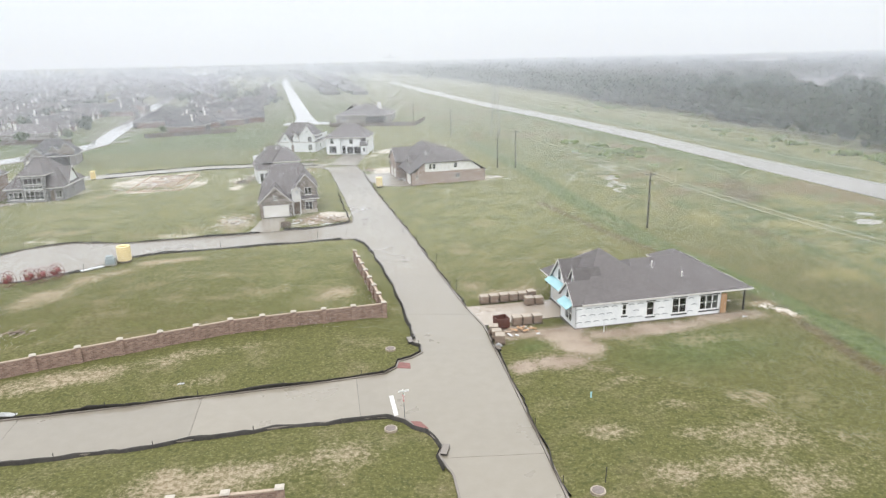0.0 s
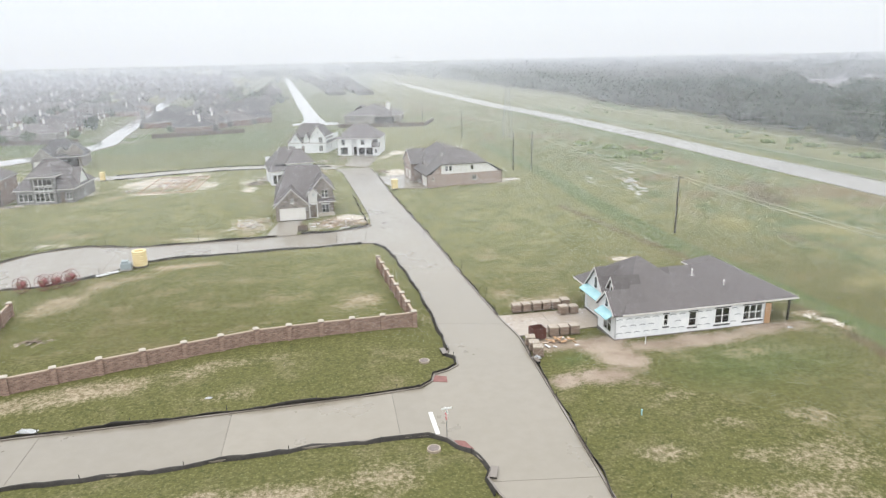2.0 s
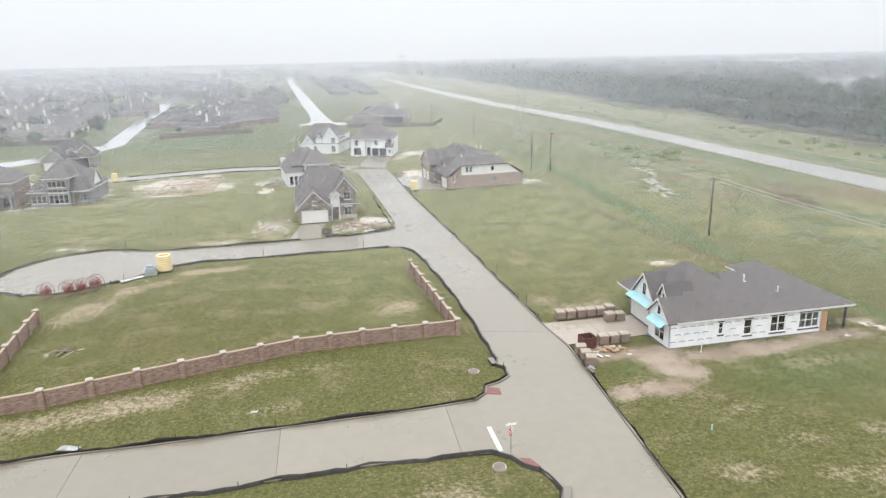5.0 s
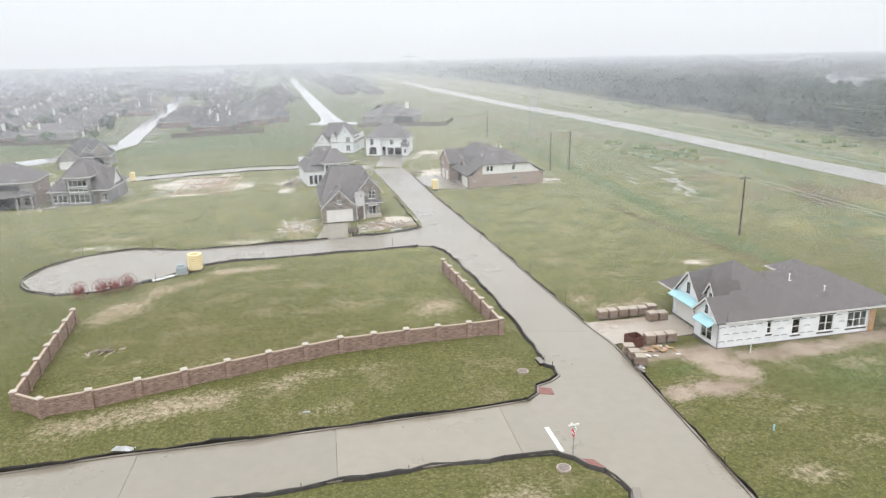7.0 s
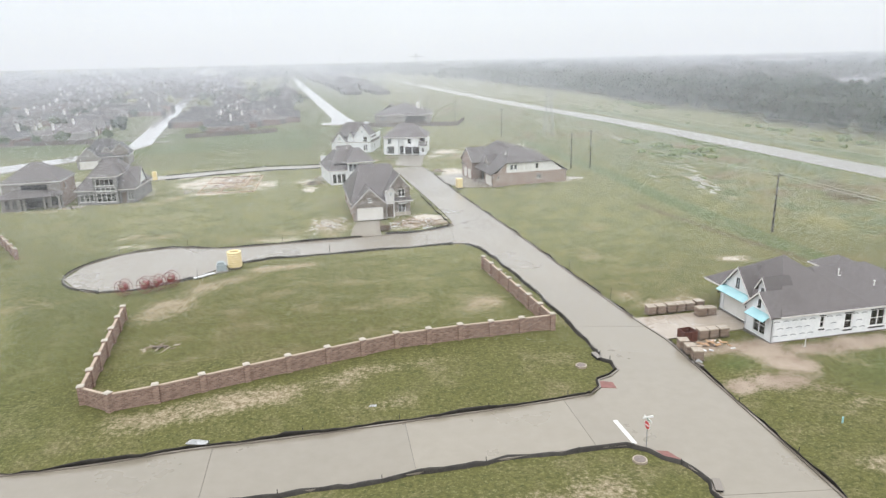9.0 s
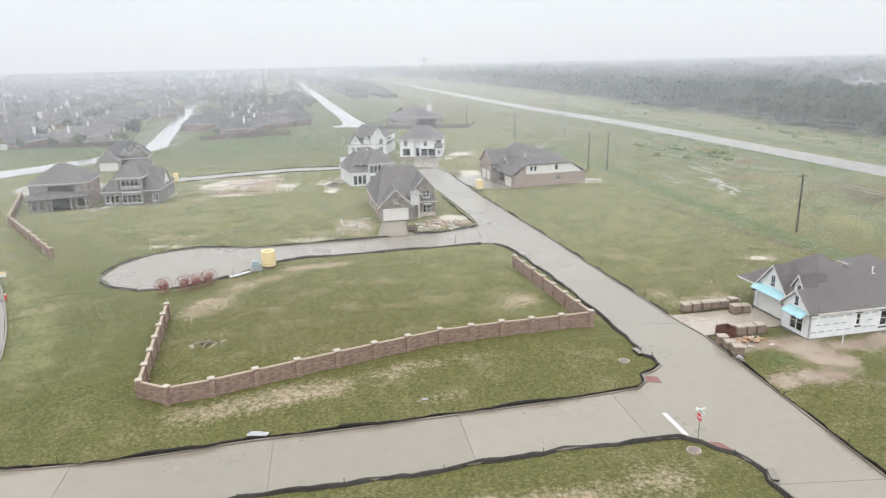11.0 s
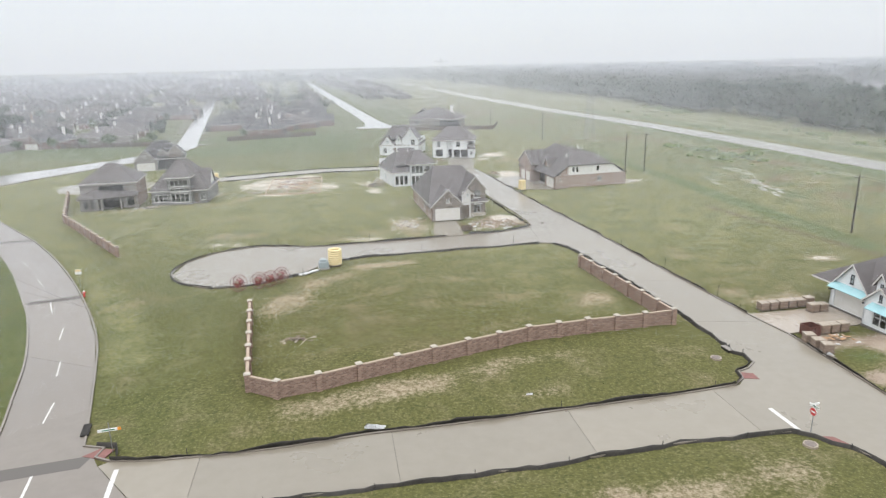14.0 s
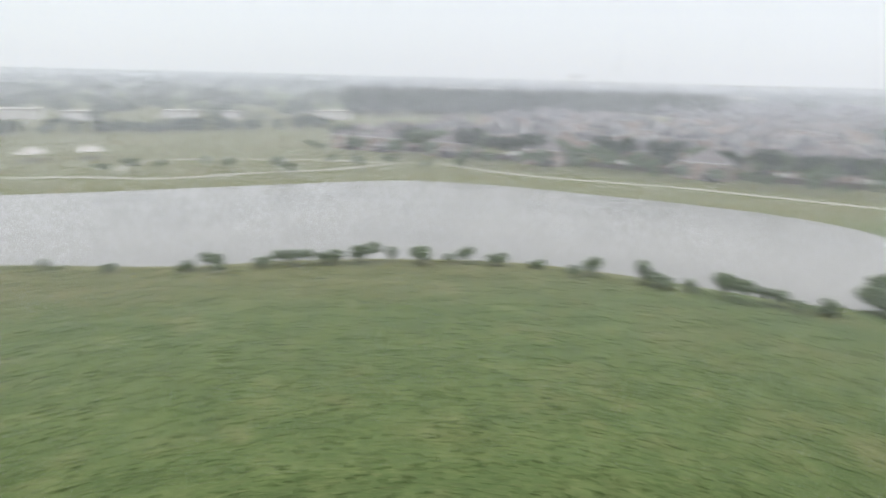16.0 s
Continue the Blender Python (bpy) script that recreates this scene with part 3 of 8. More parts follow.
GX, GY = spaced(-250, 140, -104, 60, 1.0, 3.0), spaced(-110, 330, 26, 132, 1.0, 3.0)
PX, PY = np.meshgrid(GX, GY, indexing="ij")


def wavy(px, py, size, seed):
    r = np.random.default_rng(seed)
    s = np.zeros(px.shape)
    for k in range(7):
        a, f, ph = r.uniform(0, 6.28), r.uniform(0.5, 1.7) / size, r.uniform(0, 6.28)
        s += np.sin((px * math.cos(a) + py * math.sin(a)) * f * 6.28 + ph)
    return s / 4.0


d_road = edge_distance(PX, PY, ROAD_NEAR)
for ring in (RB_OUT, MID, COLLECTOR_E + COLLECTOR_W, FAR_ST, WEST_ST, WEST_ST_B):
    d_road = np.minimum(d_road, edge_distance(PX, PY, ring))
DRIVES = ([(8.2, 64.8), (17.6, 66.3), (19.2, 66.8), (18.2, 72.0), (17.2, 71.9), (6.9, 70.9)], [(-27.4, 112.05), (-22.0, 113.0), (-22.2, 124.4), (-26.6, 123.8)],
          [(-6.5, 160.5), (-7.9, 171), (2.5, 174), (3.6, 160), (3.4, 152.6), (-3.4, 154)], [(-11.1, 187.5), (-8.6, 208.6), (-16.2, 210.4), (-18.4, 191)])
for ring in DRIVES:
    d_road = np.minimum(d_road, edge_distance(PX, PY, ring))
d_lake, d_canal = edge_distance(PX, PY, LAKE), edge_distance(PX, PY, CANAL)
PZ = 0.27 * np.clip((d_road - 1.2) / 3.5, 0, 1) - 0.06
PZ += 0.05 * wavy(PX, PY, 9.0, 1) * np.clip((d_road - 1.5) / 4, 0, 1)
PZ = np.where(d_road < 1.2, -0.08, PZ)
for d in (d_lake + 2.2, d_canal):
    PZ = np.minimum(PZ, np.clip((d - 1.0) * 0.16 - 0.3, -1.6, 5))


def spot(x, y, rx, ry, turn=0.0):
    c, s = math.cos(radians(turn)), math.sin(radians(turn))
    u, v = (PX - x) * c + (PY - y) * s, -(PX - x) * s + (PY - y) * c
    return np.clip(1.35 - np.sqrt((u / rx) ** 2 + (v / ry) ** 2), 0, 1)


soil, mud, lush, wild, clay, fresh_and_haze = (np.zeros(PX.shape) for _ in range(6))
# bare and thin patches of the lots
for x, y, rx, ry, turn, k in ((-48, 82, 7, 3.5, 60, 0.85), (-36, 96.5, 7, 2.0, 12, 0.8), (-44, 90, 6, 2.4, 45, 0.8), (-9.5, 77.5, 4.5, 3.5, 60, 0.75), (-36.5, 56.0, 11, 2.5, 17, 0.8),
                              (-24, 60.5, 9, 2.0, 18, 0.55), (-22, 54.5, 4, 1.2, 5, 0.5), (13, 75.2, 6, 2.2, 8, 0.8), (8.6, 78, 2.2, 4, 15, 0.65), (29, 90.3, 3.0, 2.2, 0, 1.0),
                              (-16, 38, 9, 3.0, 5, 0.72), (-6.5, 40.5, 3.5, 2.6, 0, 0.7), (-30, 36, 8, 3, 5, 0.65), (29.3, 45.2, 3.4, 1.6, -8, 0.62), (21.3, 44.6, 2.6, 1.4, 10, 0.5), (15, 40.8, 2.8, 1.8, 10, 0.68), (22, 40, 2.6, 1.8, 0, 0.55), (27, 39.3, 5.5, 3.0, 5, 0.6), (24, 35.2, 5.0, 2.2, 0, 0.62), (18.5, 35, 3.4, 1.8, 0, 0.62), (27.5, 33, 5, 2.4, 0, 0.62), (33.5, 38.6, 3.6, 2.4, 0, 0.5), (20, 49.8, 3, 1.2, 5, 0.5),
                              (36, 33, 6, 3, 0, 0.5), (-28, 88, 14, 4, 20, 0.34), (-20, 80, 12, 5, 10, 0.33), (-60, 100, 9, 6, 20, 0.5), (-68, 84, 8, 5, 30, 0.42), (20, 88, 10, 4, 10, 0.38), (-66, 132, 10, 4, 0, 0.45), (31, 57.5, 9, 1.8, 8, 0.36), (-31, 121, 4, 9, 5, 0.8), (-33, 143, 3.2, 2.0, 0, 1.0), (-57, 168, 7, 11, 0, 0.95), (-68, 152, 3, 7, 0, 0.6),
                              (-16, 119.5, 5, 2.5, 8, 0.95), (-12, 121.5, 3, 2, 8, 0.9), (-25.5, 182, 6, 6, 0, 0.8), (0.5, 200, 9, 4, 30, 0.7), (6, 215, 8, 1.5, 35, 0.75), (-2, 166, 6, 10, 0, 0.9),
                              (-43, 113.5, 9, 1.6, 8, 0.6), (-38, 117, 6, 3, 8, 0.55), (-62, 118, 9, 4, 5, 0.6), (-80, 130, 6, 4, 5, 0.45), (-75, 146, 8, 2, 5, 0.7), (-93, 143, 8, 2.0, 8, 0.6), (9, 96, 4, 6, 0, 0.5),
                              (14, 112, 6, 4, 0, 0.45), (24.5, 160, 3.5, 4, 20, 0.85), (-36, 205, 6, 8, 0, 0.6), (40.2, 85, 1.2, 15, 3, 0.55), (37.5, 112, 1.2, 15, 12, 0.5), (41.5, 66.5, 4.5, 0.9, 0, 0.95), (44, 62.5, 3.5, 1.1, -50, 0.9), (-88, 170, 5, 12, 20, 0.7), (-10, 203, 7, 2.5, 0, 0.7)):
    soil = np.maximum(soil, k * spot(x, y, rx, ry, turn))
for x, y, rx, ry, turn, k in ((16.6, 61.2, 3.2, 3.0, 0, 1.0), (17.4, 57.6, 2.6, 3.2, 20, 1.0), (14.6, 54.0, 4.0, 1.9, 0, 0.95), (10.6, 53.8, 2.0, 1.6, 10, 0.9), (11.2, 62.4, 2.6, 2.6, 0, 0.95), (14.2, 61.2, 3.2, 1.8, 0, 0.95), (18.2, 51.8, 2.6, 1.0, -10, 0.6), (25, 60.6, 12, 1.9, 7, 0.9), (-22, 118.8, 5.0, 1.8, 8, 0.7),
                              (36.5, 63.2, 6, 1.6, 7, 0.85), (-15, 123.6, 4.5, 3.0, 8, 0.8)):
    mud = np.maximum(mud, k * spot(x, y, rx, ry, turn))
for x, y, rx, ry, turn, k in ((-64, 172, 11, 13, 0, 0.72), (-50, 166, 5, 10, 0, 0.6), (-60, 157, 9, 3, 5, 0.62), (-73, 184, 6, 5, 0, 0.8), (-57, 180, 5, 8, 0, 0.6), (-38.5, 156.8, 2.6, 4.0, 0, 0.8), (-34.6, 144, 1.2, 6, 10, 0.5), (-31, 122, 3, 6, 10, 0.55),
                              (-12.5, 124.5, 3.4, 4.0, 0, 0.95), (-19, 118, 4, 2, 8, 0.55), (-3.5, 176, 4.5, 5.5, 0, 0.95), (4, 168, 3, 3, 0, 0.7), (-35, 176, 5, 7, 0, 0.62), (-2, 214, 5, 6, 20, 0.8), (2, 219, 4, 2, 30, 0.6), (-6, 206, 3, 5, 0, 0.6),
                              (-40, 168, 4, 7, 10, 0.6), (-24, 222, 8, 3, 0, 0.6), (23, 158, 4, 3, 10, 0.72), (-78, 163, 4, 10, 25, 0.6), (-88, 147, 8, 3, 5, 0.6), (-63, 112, 6, 2, 10, 0.45), (29, 90.3, 2.4, 1.6, 0, 0.8), (39.5, 67.6, 2.2, 0.6, -20, 0.75), (42.2, 66.0, 2.4, 0.6, -35, 0.8), (44.2, 63.2, 2.2, 0.7, -60, 0.8), (42.6, 64.2, 2.4, 0.5, -40, 0.7),
                              (51.5, 158, 1.5, 12, 12, 0.4), (-38, 113, 7, 2, 8, 0.45)):
    clay = np.maximum(clay, k * spot(x, y, rx, ry, turn))
west_field = np.clip((-PX - 67 - (PY - 45) * 0.72) / 9, 0, 1) * (PY < 150)
# grass pales with distance: haze put into its colour beyond the near lots
fresh_and_haze = np.clip((PY - 62 - 0.2 * np.abs(PX) - 10 * (PX < -20)) / 46, 0, 1) * (1 - west_field)
lush = west_field.copy()
lush = np.maximum(lush, 0.3 * np.clip((d_road < 6.5) * (PX < -62) * (PY > 52), 0, 1) * np.clip((6.5 - d_road) / 2, 0, 1))
lush *= np.where(d_lake < 400, np.clip((PX + 150 + 0.6 * np.maximum(PY - 60, 0)) / 25, 0.25, 1), 1)
lush = np.maximum(lush, 0.55 * ((PY > 196) & (PX < -20) & (PX > -190)))
fresh_and_haze = np.where((PY > 196) & (PX < -20) & (PX > -190), np.where(PY < 232, 0.45, 0.1), fresh_and_haze)
lush = np.maximum(lush, 0.95 * ((PY > 232) & (PY < 300) & (PX < -46) & (PX > -260)))
lush = np.maximum(lush, 0.22 * np.clip((-PX - 46) / 10, 0, 1) * (PY > 48) * (PY < 125))
lush = np.maximum(lush, 0.55 * spot(30, 55, 9, 5, 7))
wild = np.clip((PX - (52 - 0.22 * (PY - 100))) / 7 + 0.3 * wavy(PX, PY, 25, 3), 0, 1) * (d_canal > 1) * (PX < 100 - 0.1 * (PY - 110))
wild *= np.clip((620 - PY) / 250, 0, 1)


def along_line(pts, width):
    """1 on a line, falling to 0 at its width."""
    best = np.full(PX.shape, 1e9)
    for (x0, y0), (x1, y1) in zip(pts[:-1], pts[1:]):
        dx, dy = x1 - x0, y1 - y0
        t = np.clip(((PX - x0) * dx + (PY - y0) * dy) / (dx * dx + dy * dy), 0, 1)
        best = np.minimum(best, np.hypot(PX - x0 - t * dx, PY - y0 - t * dy))
    return np.clip(1.4 - 1.4 * best / width, 0, 1)


# lush drain through the meadow, brown wheel track beside it, rust and straw patches of weeds
drain = along_line([(28, 230), (32.6, 185), (35.2, 160), (36.4, 132.6), (38.0, 113.8), (39.6, 97.4), (42.0, 83), (45.0, 66), (48, 45), (52, 10)], 3.4)
drain = np.maximum(drain, 0.8 * along_line([(88, 160), (82, 225), (74, 290), (60, 370)], 7))
drain = np.maximum(drain, 0.75 * np.maximum(spot(66, 205, 5, 16, 12), spot(60, 190, 3, 10, 10)))
drain = np.maximum(drain, 0.7 * along_line([(112, 150), (110, 190), (106, 240), (96, 310), (80, 400)], 6) * (d_canal > 1))
rust = 0.62 * along_line([(29, 128), (31.6, 117), (34.7, 102.8), (37.9, 92.3), (41.0, 76), (43.7, 62.7), (43.6, 54.8), (43.6, 47), (44, 30)], 1.9)
for x, y, rx, ry, turn, k in ((72.5, 128, 4.5, 10, -15, 0.95), (78, 142, 3.5, 7, -10, 0.75), (60, 98, 4, 7, 10, 0.5), (64, 92, 3, 5, 0, 0.5), (56, 178, 5, 9, 0, 0.45), (84, 165, 3, 10, 5, 0.4), (62, 240, 5, 14, 8, 0.4), (48, 190, 4, 12, 10, 0.4)):
    rust = np.maximum(rust, k * spot(x, y, rx, ry, turn))
straw = np.zeros(PX.shape)
for x, y, rx, ry, turn, k in ((81, 120, 4, 9, 10, 0.85), (56, 108, 4, 7, 0, 0.8), (69, 101, 6, 5, 10, 0.85), (66, 150, 7, 9, 0, 0.6), (55, 128, 4, 8, 0, 0.5), (76, 84, 8, 6, 0, 0.7), (58, 76, 6, 6, 0, 0.55), (84, 178, 4, 12, 8, 0.5), (44, 150, 3, 10, 8, 0.5)):
    straw = np.maximum(straw, k * spot(x, y, rx, ry, turn))
for x, y, rx, ry in ((12.4, 57.9, 2.0, 1.3),):
    mud *= 1 - spot(x, y, rx, ry)
    lush = np.maximum(lush, 0.7 * spot(x, y, rx, ry))
verge = along_line(shifted_line(BLVD_E[5:12], -3.0), 3.4) * (d_road > 0.3)
fresh_and_haze, lush = np.maximum(fresh_and_haze, 0.9 * verge), lush * (1 - 0.5 * verge)
wet = 0.9 * spot(52, 150, 1.6, 14, 14) + 0.8 * spot(49, 132, 1.4, 6, 5)
soil = np.maximum(soil, np.clip(wet, 0, 1) * 0.8)
ix = np.arange(len(GX) * len(GY)).reshape(len(GX), len(GY))
quads = np.stack([ix[:-1, :-1], ix[1:, :-1], ix[1:, 1:], ix[:-1, 1:]], -1).reshape(-1, 4)
ground_mesh = bpy.data.meshes.new("ground")
ground_mesh.from_pydata(np.stack([PX, PY, PZ], -1).reshape(-1, 3).tolist(), [], quads.tolist())
for key, arr in (("soil", soil), ("mud", mud), ("lush", lush), ("wild", wild), ("clay", clay), ("fresh_and_haze", fresh_and_haze), ("drain", drain), ("rust", rust), ("straw", straw)):
    at = ground_mesh.attributes.new(key, "FLOAT", "POINT")
    at.data.foreach_set("value", arr.reshape(-1).astype(np.float32))
ground_mesh.materials.append(M_GROUND)
ground_mesh.polygons.foreach_set("use_smooth", np.ones(len(quads), bool))
tagged(new("ground", ground_mesh), "flat mown grass lots with bare soil patches and rough meadow", "ground", kind="structure")

# ---- water ----
tagged(part("water", slab(LAKE, -1.8, -0.34), M_WATER), "grey lake under an overcast sky", "lake", kind="structure")
tagged(part("water", slab(CANAL, -1.8, -0.34), M_CANAL), "straight pale drainage canal between grass banks", "canal", kind="structure")


# ---- roads ----
def road(name, ring, label, material, cuts=(), top=0.0, thick=0.14):
    """A slab road; cuts: joint lines (x, y, heading) that part it into panels."""
    base = thing(name, Matrix(), label, "road", kind="structure")
    if not cuts:
        part("slab", slab(ring, -thick, top), material, base)
        return base
    part("joint_filler", slab(ring, -thick, top - 0.03), M_JOINT, base)
    rings = [ring]
    for x, y, ang in cuts:
        a, b = math.cos(radians(ang)), math.sin(radians(ang))
        c = a * x + b * y
        out = []
        for r in rings:
            for s in (1, -1):
                q = clip_ring(r, s * a, s * b, s * c - 0.02)
                if len(q) > 2:
                    out.append(q)
        rings = out
    for r in rings:
        part("slab", slab(r, top - 0.1, top), material, base)
    return base


main_ring = smooth_line(MAIN_E, 4) + MAIN_W + [(-9.6, 117.7), (-9.8, 106.0)] + WEST_TO_CROSS[1:-1] + [(-3.0, 54.0), (-2.6, 46.0)] + SOUTH_WEST[1:]
road("road_main", main_ring, "wet pale concrete residential street", M_ROAD,
     [(0, y, 81.5 if y > 60 else 88) for y in (9, 24, 39.2, 69.5, 84.5, 99.5, 114.5, 129.5, 144.5, 159.5, 174.5)])
road("road_stub", [(-9.85, 106.05)] + [(-9.65, 117.65)] + STUB_N[1:], "short wet concrete street ending in a round turning head", M_ROAD, [(x, 105, 10) for x in (-15, -27, -39, -50)])
road("road_cross", [(-2.6, 46.0), (-3.0, 54.0)] + CROSS_N[1:] + [(-57.6, 47.0), (-52, 40.6)] + CROSS_S[1:-1], "wet concrete cross street with sawn joints", M_ROAD, [(x, 47, 5) for x in (-5.3, -19.5, -34.9, -50.0)])
blvd_ring = [(-52.1, 40.6), (-57.65, 47.0)] + BLVD_E[1:] + BLVD_W + BLVD_SE[:-1]
road("road_boulevard", blvd_ring, "curving divided concrete boulevard", M_ROAD2, [(-76, 70, 66), (-92, 96, 56), (-112, 118, 48), (-66, 36, 75)])
road("road_roundabout", RB_OUT, "wet concrete roundabout", M_ROAD2, top=0.012)
road("road_collector", COLLECTOR_E + COLLECTOR_W, "long wet concrete street into the housing estate", M_ROAD3, top=0.24, thick=0.3)
road("road_mid", MID, "narrow new concrete street with a turning circle", M_ROAD, top=0.004)
road("road_far", FAR_ST, "straight wet concrete street between far houses", M_ROAD3, top=0.3, thick=0.3)
road("road_west", WEST_ST, "wet street leading west from the roundabout", M_ROAD3, top=0.016)
road("road_west_branch", WEST_ST_B, "second wet street branching beside the grove", M_ROAD3, top=0.02)


def strip(pts, w0, w1, lo, hi):
    """A band along a line between two side offsets."""
    bm = bmesh.new()
    n = len(pts)
    rows = []
    for i, p in enumerate(pts):
        a, b = Vector(pts[max(0, i - 1)]), Vector(pts[min(n - 1, i + 1)])
        d = (b - a).normalized() if (b - a).length else Vector((1, 0))
        nx, ny = -d.y, d.x
        rows.append([bm.verts.new((p[0] + nx * w, p[1] + ny * w, z)) for w, z in ((w0, lo), (w0, hi), (w1, hi), (w1, lo))])
    for i in range(n - 1):
        for j in range(4):
            k = (j + 1) % 4
            bm.faces.new((rows[i][j], rows[i + 1][j], rows[i + 1][k], rows[i][k]))
    bm.faces.new(rows[0][::-1])
    bm.faces.new(rows[-1])
    bmesh.ops.recalc_face_normals(bm, faces=bm.faces)
    return bm


for line, side in ((MAIN_E, -1), (MAIN_W, -1), (STUB_N, -1), (WEST_TO_CROSS, -1), (CROSS_N, -1), (BLVD_E, -1), (BLVD_W, -1), (CROSS_S, -1), (SOUTH_WEST, -1)):
    pts = smooth_line([p for p in line if p[1] > -30], 1.5)
    tagged(part("kerb", strip(pts, 0.02 * side, 0.2 * side, -0.12, 0.1), M_ROAD2), "low grey concrete kerb beside the street", "kerb", kind="structure")
med = smooth_line(MEDIAN + [MEDIAN[0]], 1.5)
tagged(part("kerb", strip(med, 0.0, 0.2, -0.1, 0.13), M_ROAD2), "pale concrete kerb round the grass median", "kerb", kind="structure")


def grass_island(name, ring, label):
    """A raised lawn on the carriageway."""
    bm = bmesh.new()
    prism(bm, ring, -0.05, 0.12)
    ob = part(name, bm, M_GROUND)
    for key, v in (("soil", 0.0), ("mud", 0.0), ("lush", 0.6), ("wild", 0.0), ("clay", 0.0), ("fresh_and_haze", 0.0), ("drain", 0.0), ("rust", 0.0), ("straw", 0.0)):
        a = ob.data.attributes.new(key, "FLOAT", "POINT")
        a.data.foreach_set("value", np.full(len(ob.data.vertices), v, np.float32))
    return tagged(ob, label, "lawn", kind="structure")


grass_island("median_lawn", med[:-1], "long grass median between two carriageways")
grass_island("roundabout_lawn", ISLAND, "round grass island of the roundabout")
tagged(part("kerb", strip(ISLAND + [ISLAND[0]], -0.02, 0.2, -0.05, 0.15), M_ROAD2), "round kerb of the roundabout island", "kerb", kind="structure")
# paver band across the boulevard, and marks
tagged(part("paver_band", slab([(-58.6, 48.6), (-76.9, 44.7), (-76.3, 43.0), (-58.9, 46.9)], -0.02, 0.006), M_PAVER), "grey paver crossing band in the boulevard", "crossing", kind="structure")
for a, b in (((-93.2, 81.2), (-87.0, 83.6)), ((-82.3, 86.4), (-76.2, 88.2)), ((-115.5, 112.6), (-108.2, 115.6)), ((-105.4, 120.2), (-98.4, 121.4))):
    tagged(part("paver_band", strip([a, b], -0.7, 0.7, -0.02, 0.008), M_PAVER), "narrow grey paver band across the boulevard", "crossing", kind="structure")


def paint(p, q, w, label):
    tagged(part("road_mark", strip([p, q], -w / 2, w / 2, -0.01, 0.006), M_PAINT), label, "road marking", "white lane dashes", kind="structure")


paint((-2.55, 49.6), (-2.15, 46.0), 0.38, "broad white stop line")
paint((-56.0, 46.4), (-55.2, 41.8), 0.36, "broad white stop line")
paint((-62.1, 46.2), (-61.4, 43.1), 0.2, "white lane dash")
for p, q in (((-65.1, 54.2), (-65.9, 58.0)), ((-68.3, 63.7), (-69.5, 67.2)), ((-72.4, 73.3), (-73.6, 77.0)), ((-77.6, 82.8), (-79.5, 86.4)), ((-84.0, 93.9), (-86.4, 97.3)), ((-91.2, 104.3), (-93.6, 107.5)),
             ((-74.2, 45.9), (-75.2, 49.6)), ((-77.6, 55.8), (-79.0, 59.8)), ((-81.7, 65.3), (-83.2, 69.0)), ((-86.1, 74.3), (-87.9, 77.6)), ((-91.2, 84.0), (-93.2, 87.2)), ((-73.5, 39.6), (-72.6, 36.8)), ((-70.6, 31), (-69.6, 27.6)), ((-61.4, 40), (-60.6, 36.6))):
    paint(p, q, 0.13, "white lane dash on the boulevard")
for ring in ([(-1.75, 56.5), (-0.55, 56.1), (-0.55, 54.9), (-1.9, 55.2)], [(-0.95, 44.9), (-0.1, 44.7), (0.5, 43.5), (-0.5, 43.7)], [(-58.4, 49.5), (-57.2, 49.3), (-57.6, 47.9), (-59.4, 48.5)]):
    tagged(part("kerb_ramp", slab(ring, -0.02, 0.03), M_RAMP), "sloped red dimpled kerb ramp at the corner", "kerb ramp", kind="structure")
# drives
road("driveway_white", DRIVES[0], "new buff concrete driveway", M_DRIVE, [(12.5, 68, 8)], top=0.03)
road("driveway_corner", DRIVES[1], "damp concrete driveway of the corner house", M_ROAD, [(-24, 118, 98)], top=0.03)
road("driveway_right", DRIVES[2], "wide wet driveway in front of the brick house", M_ROAD, top=0.03)
road("driveway_end", DRIVES[3], "wet driveway to the white house with open garages", M_ROAD, top=0.03)


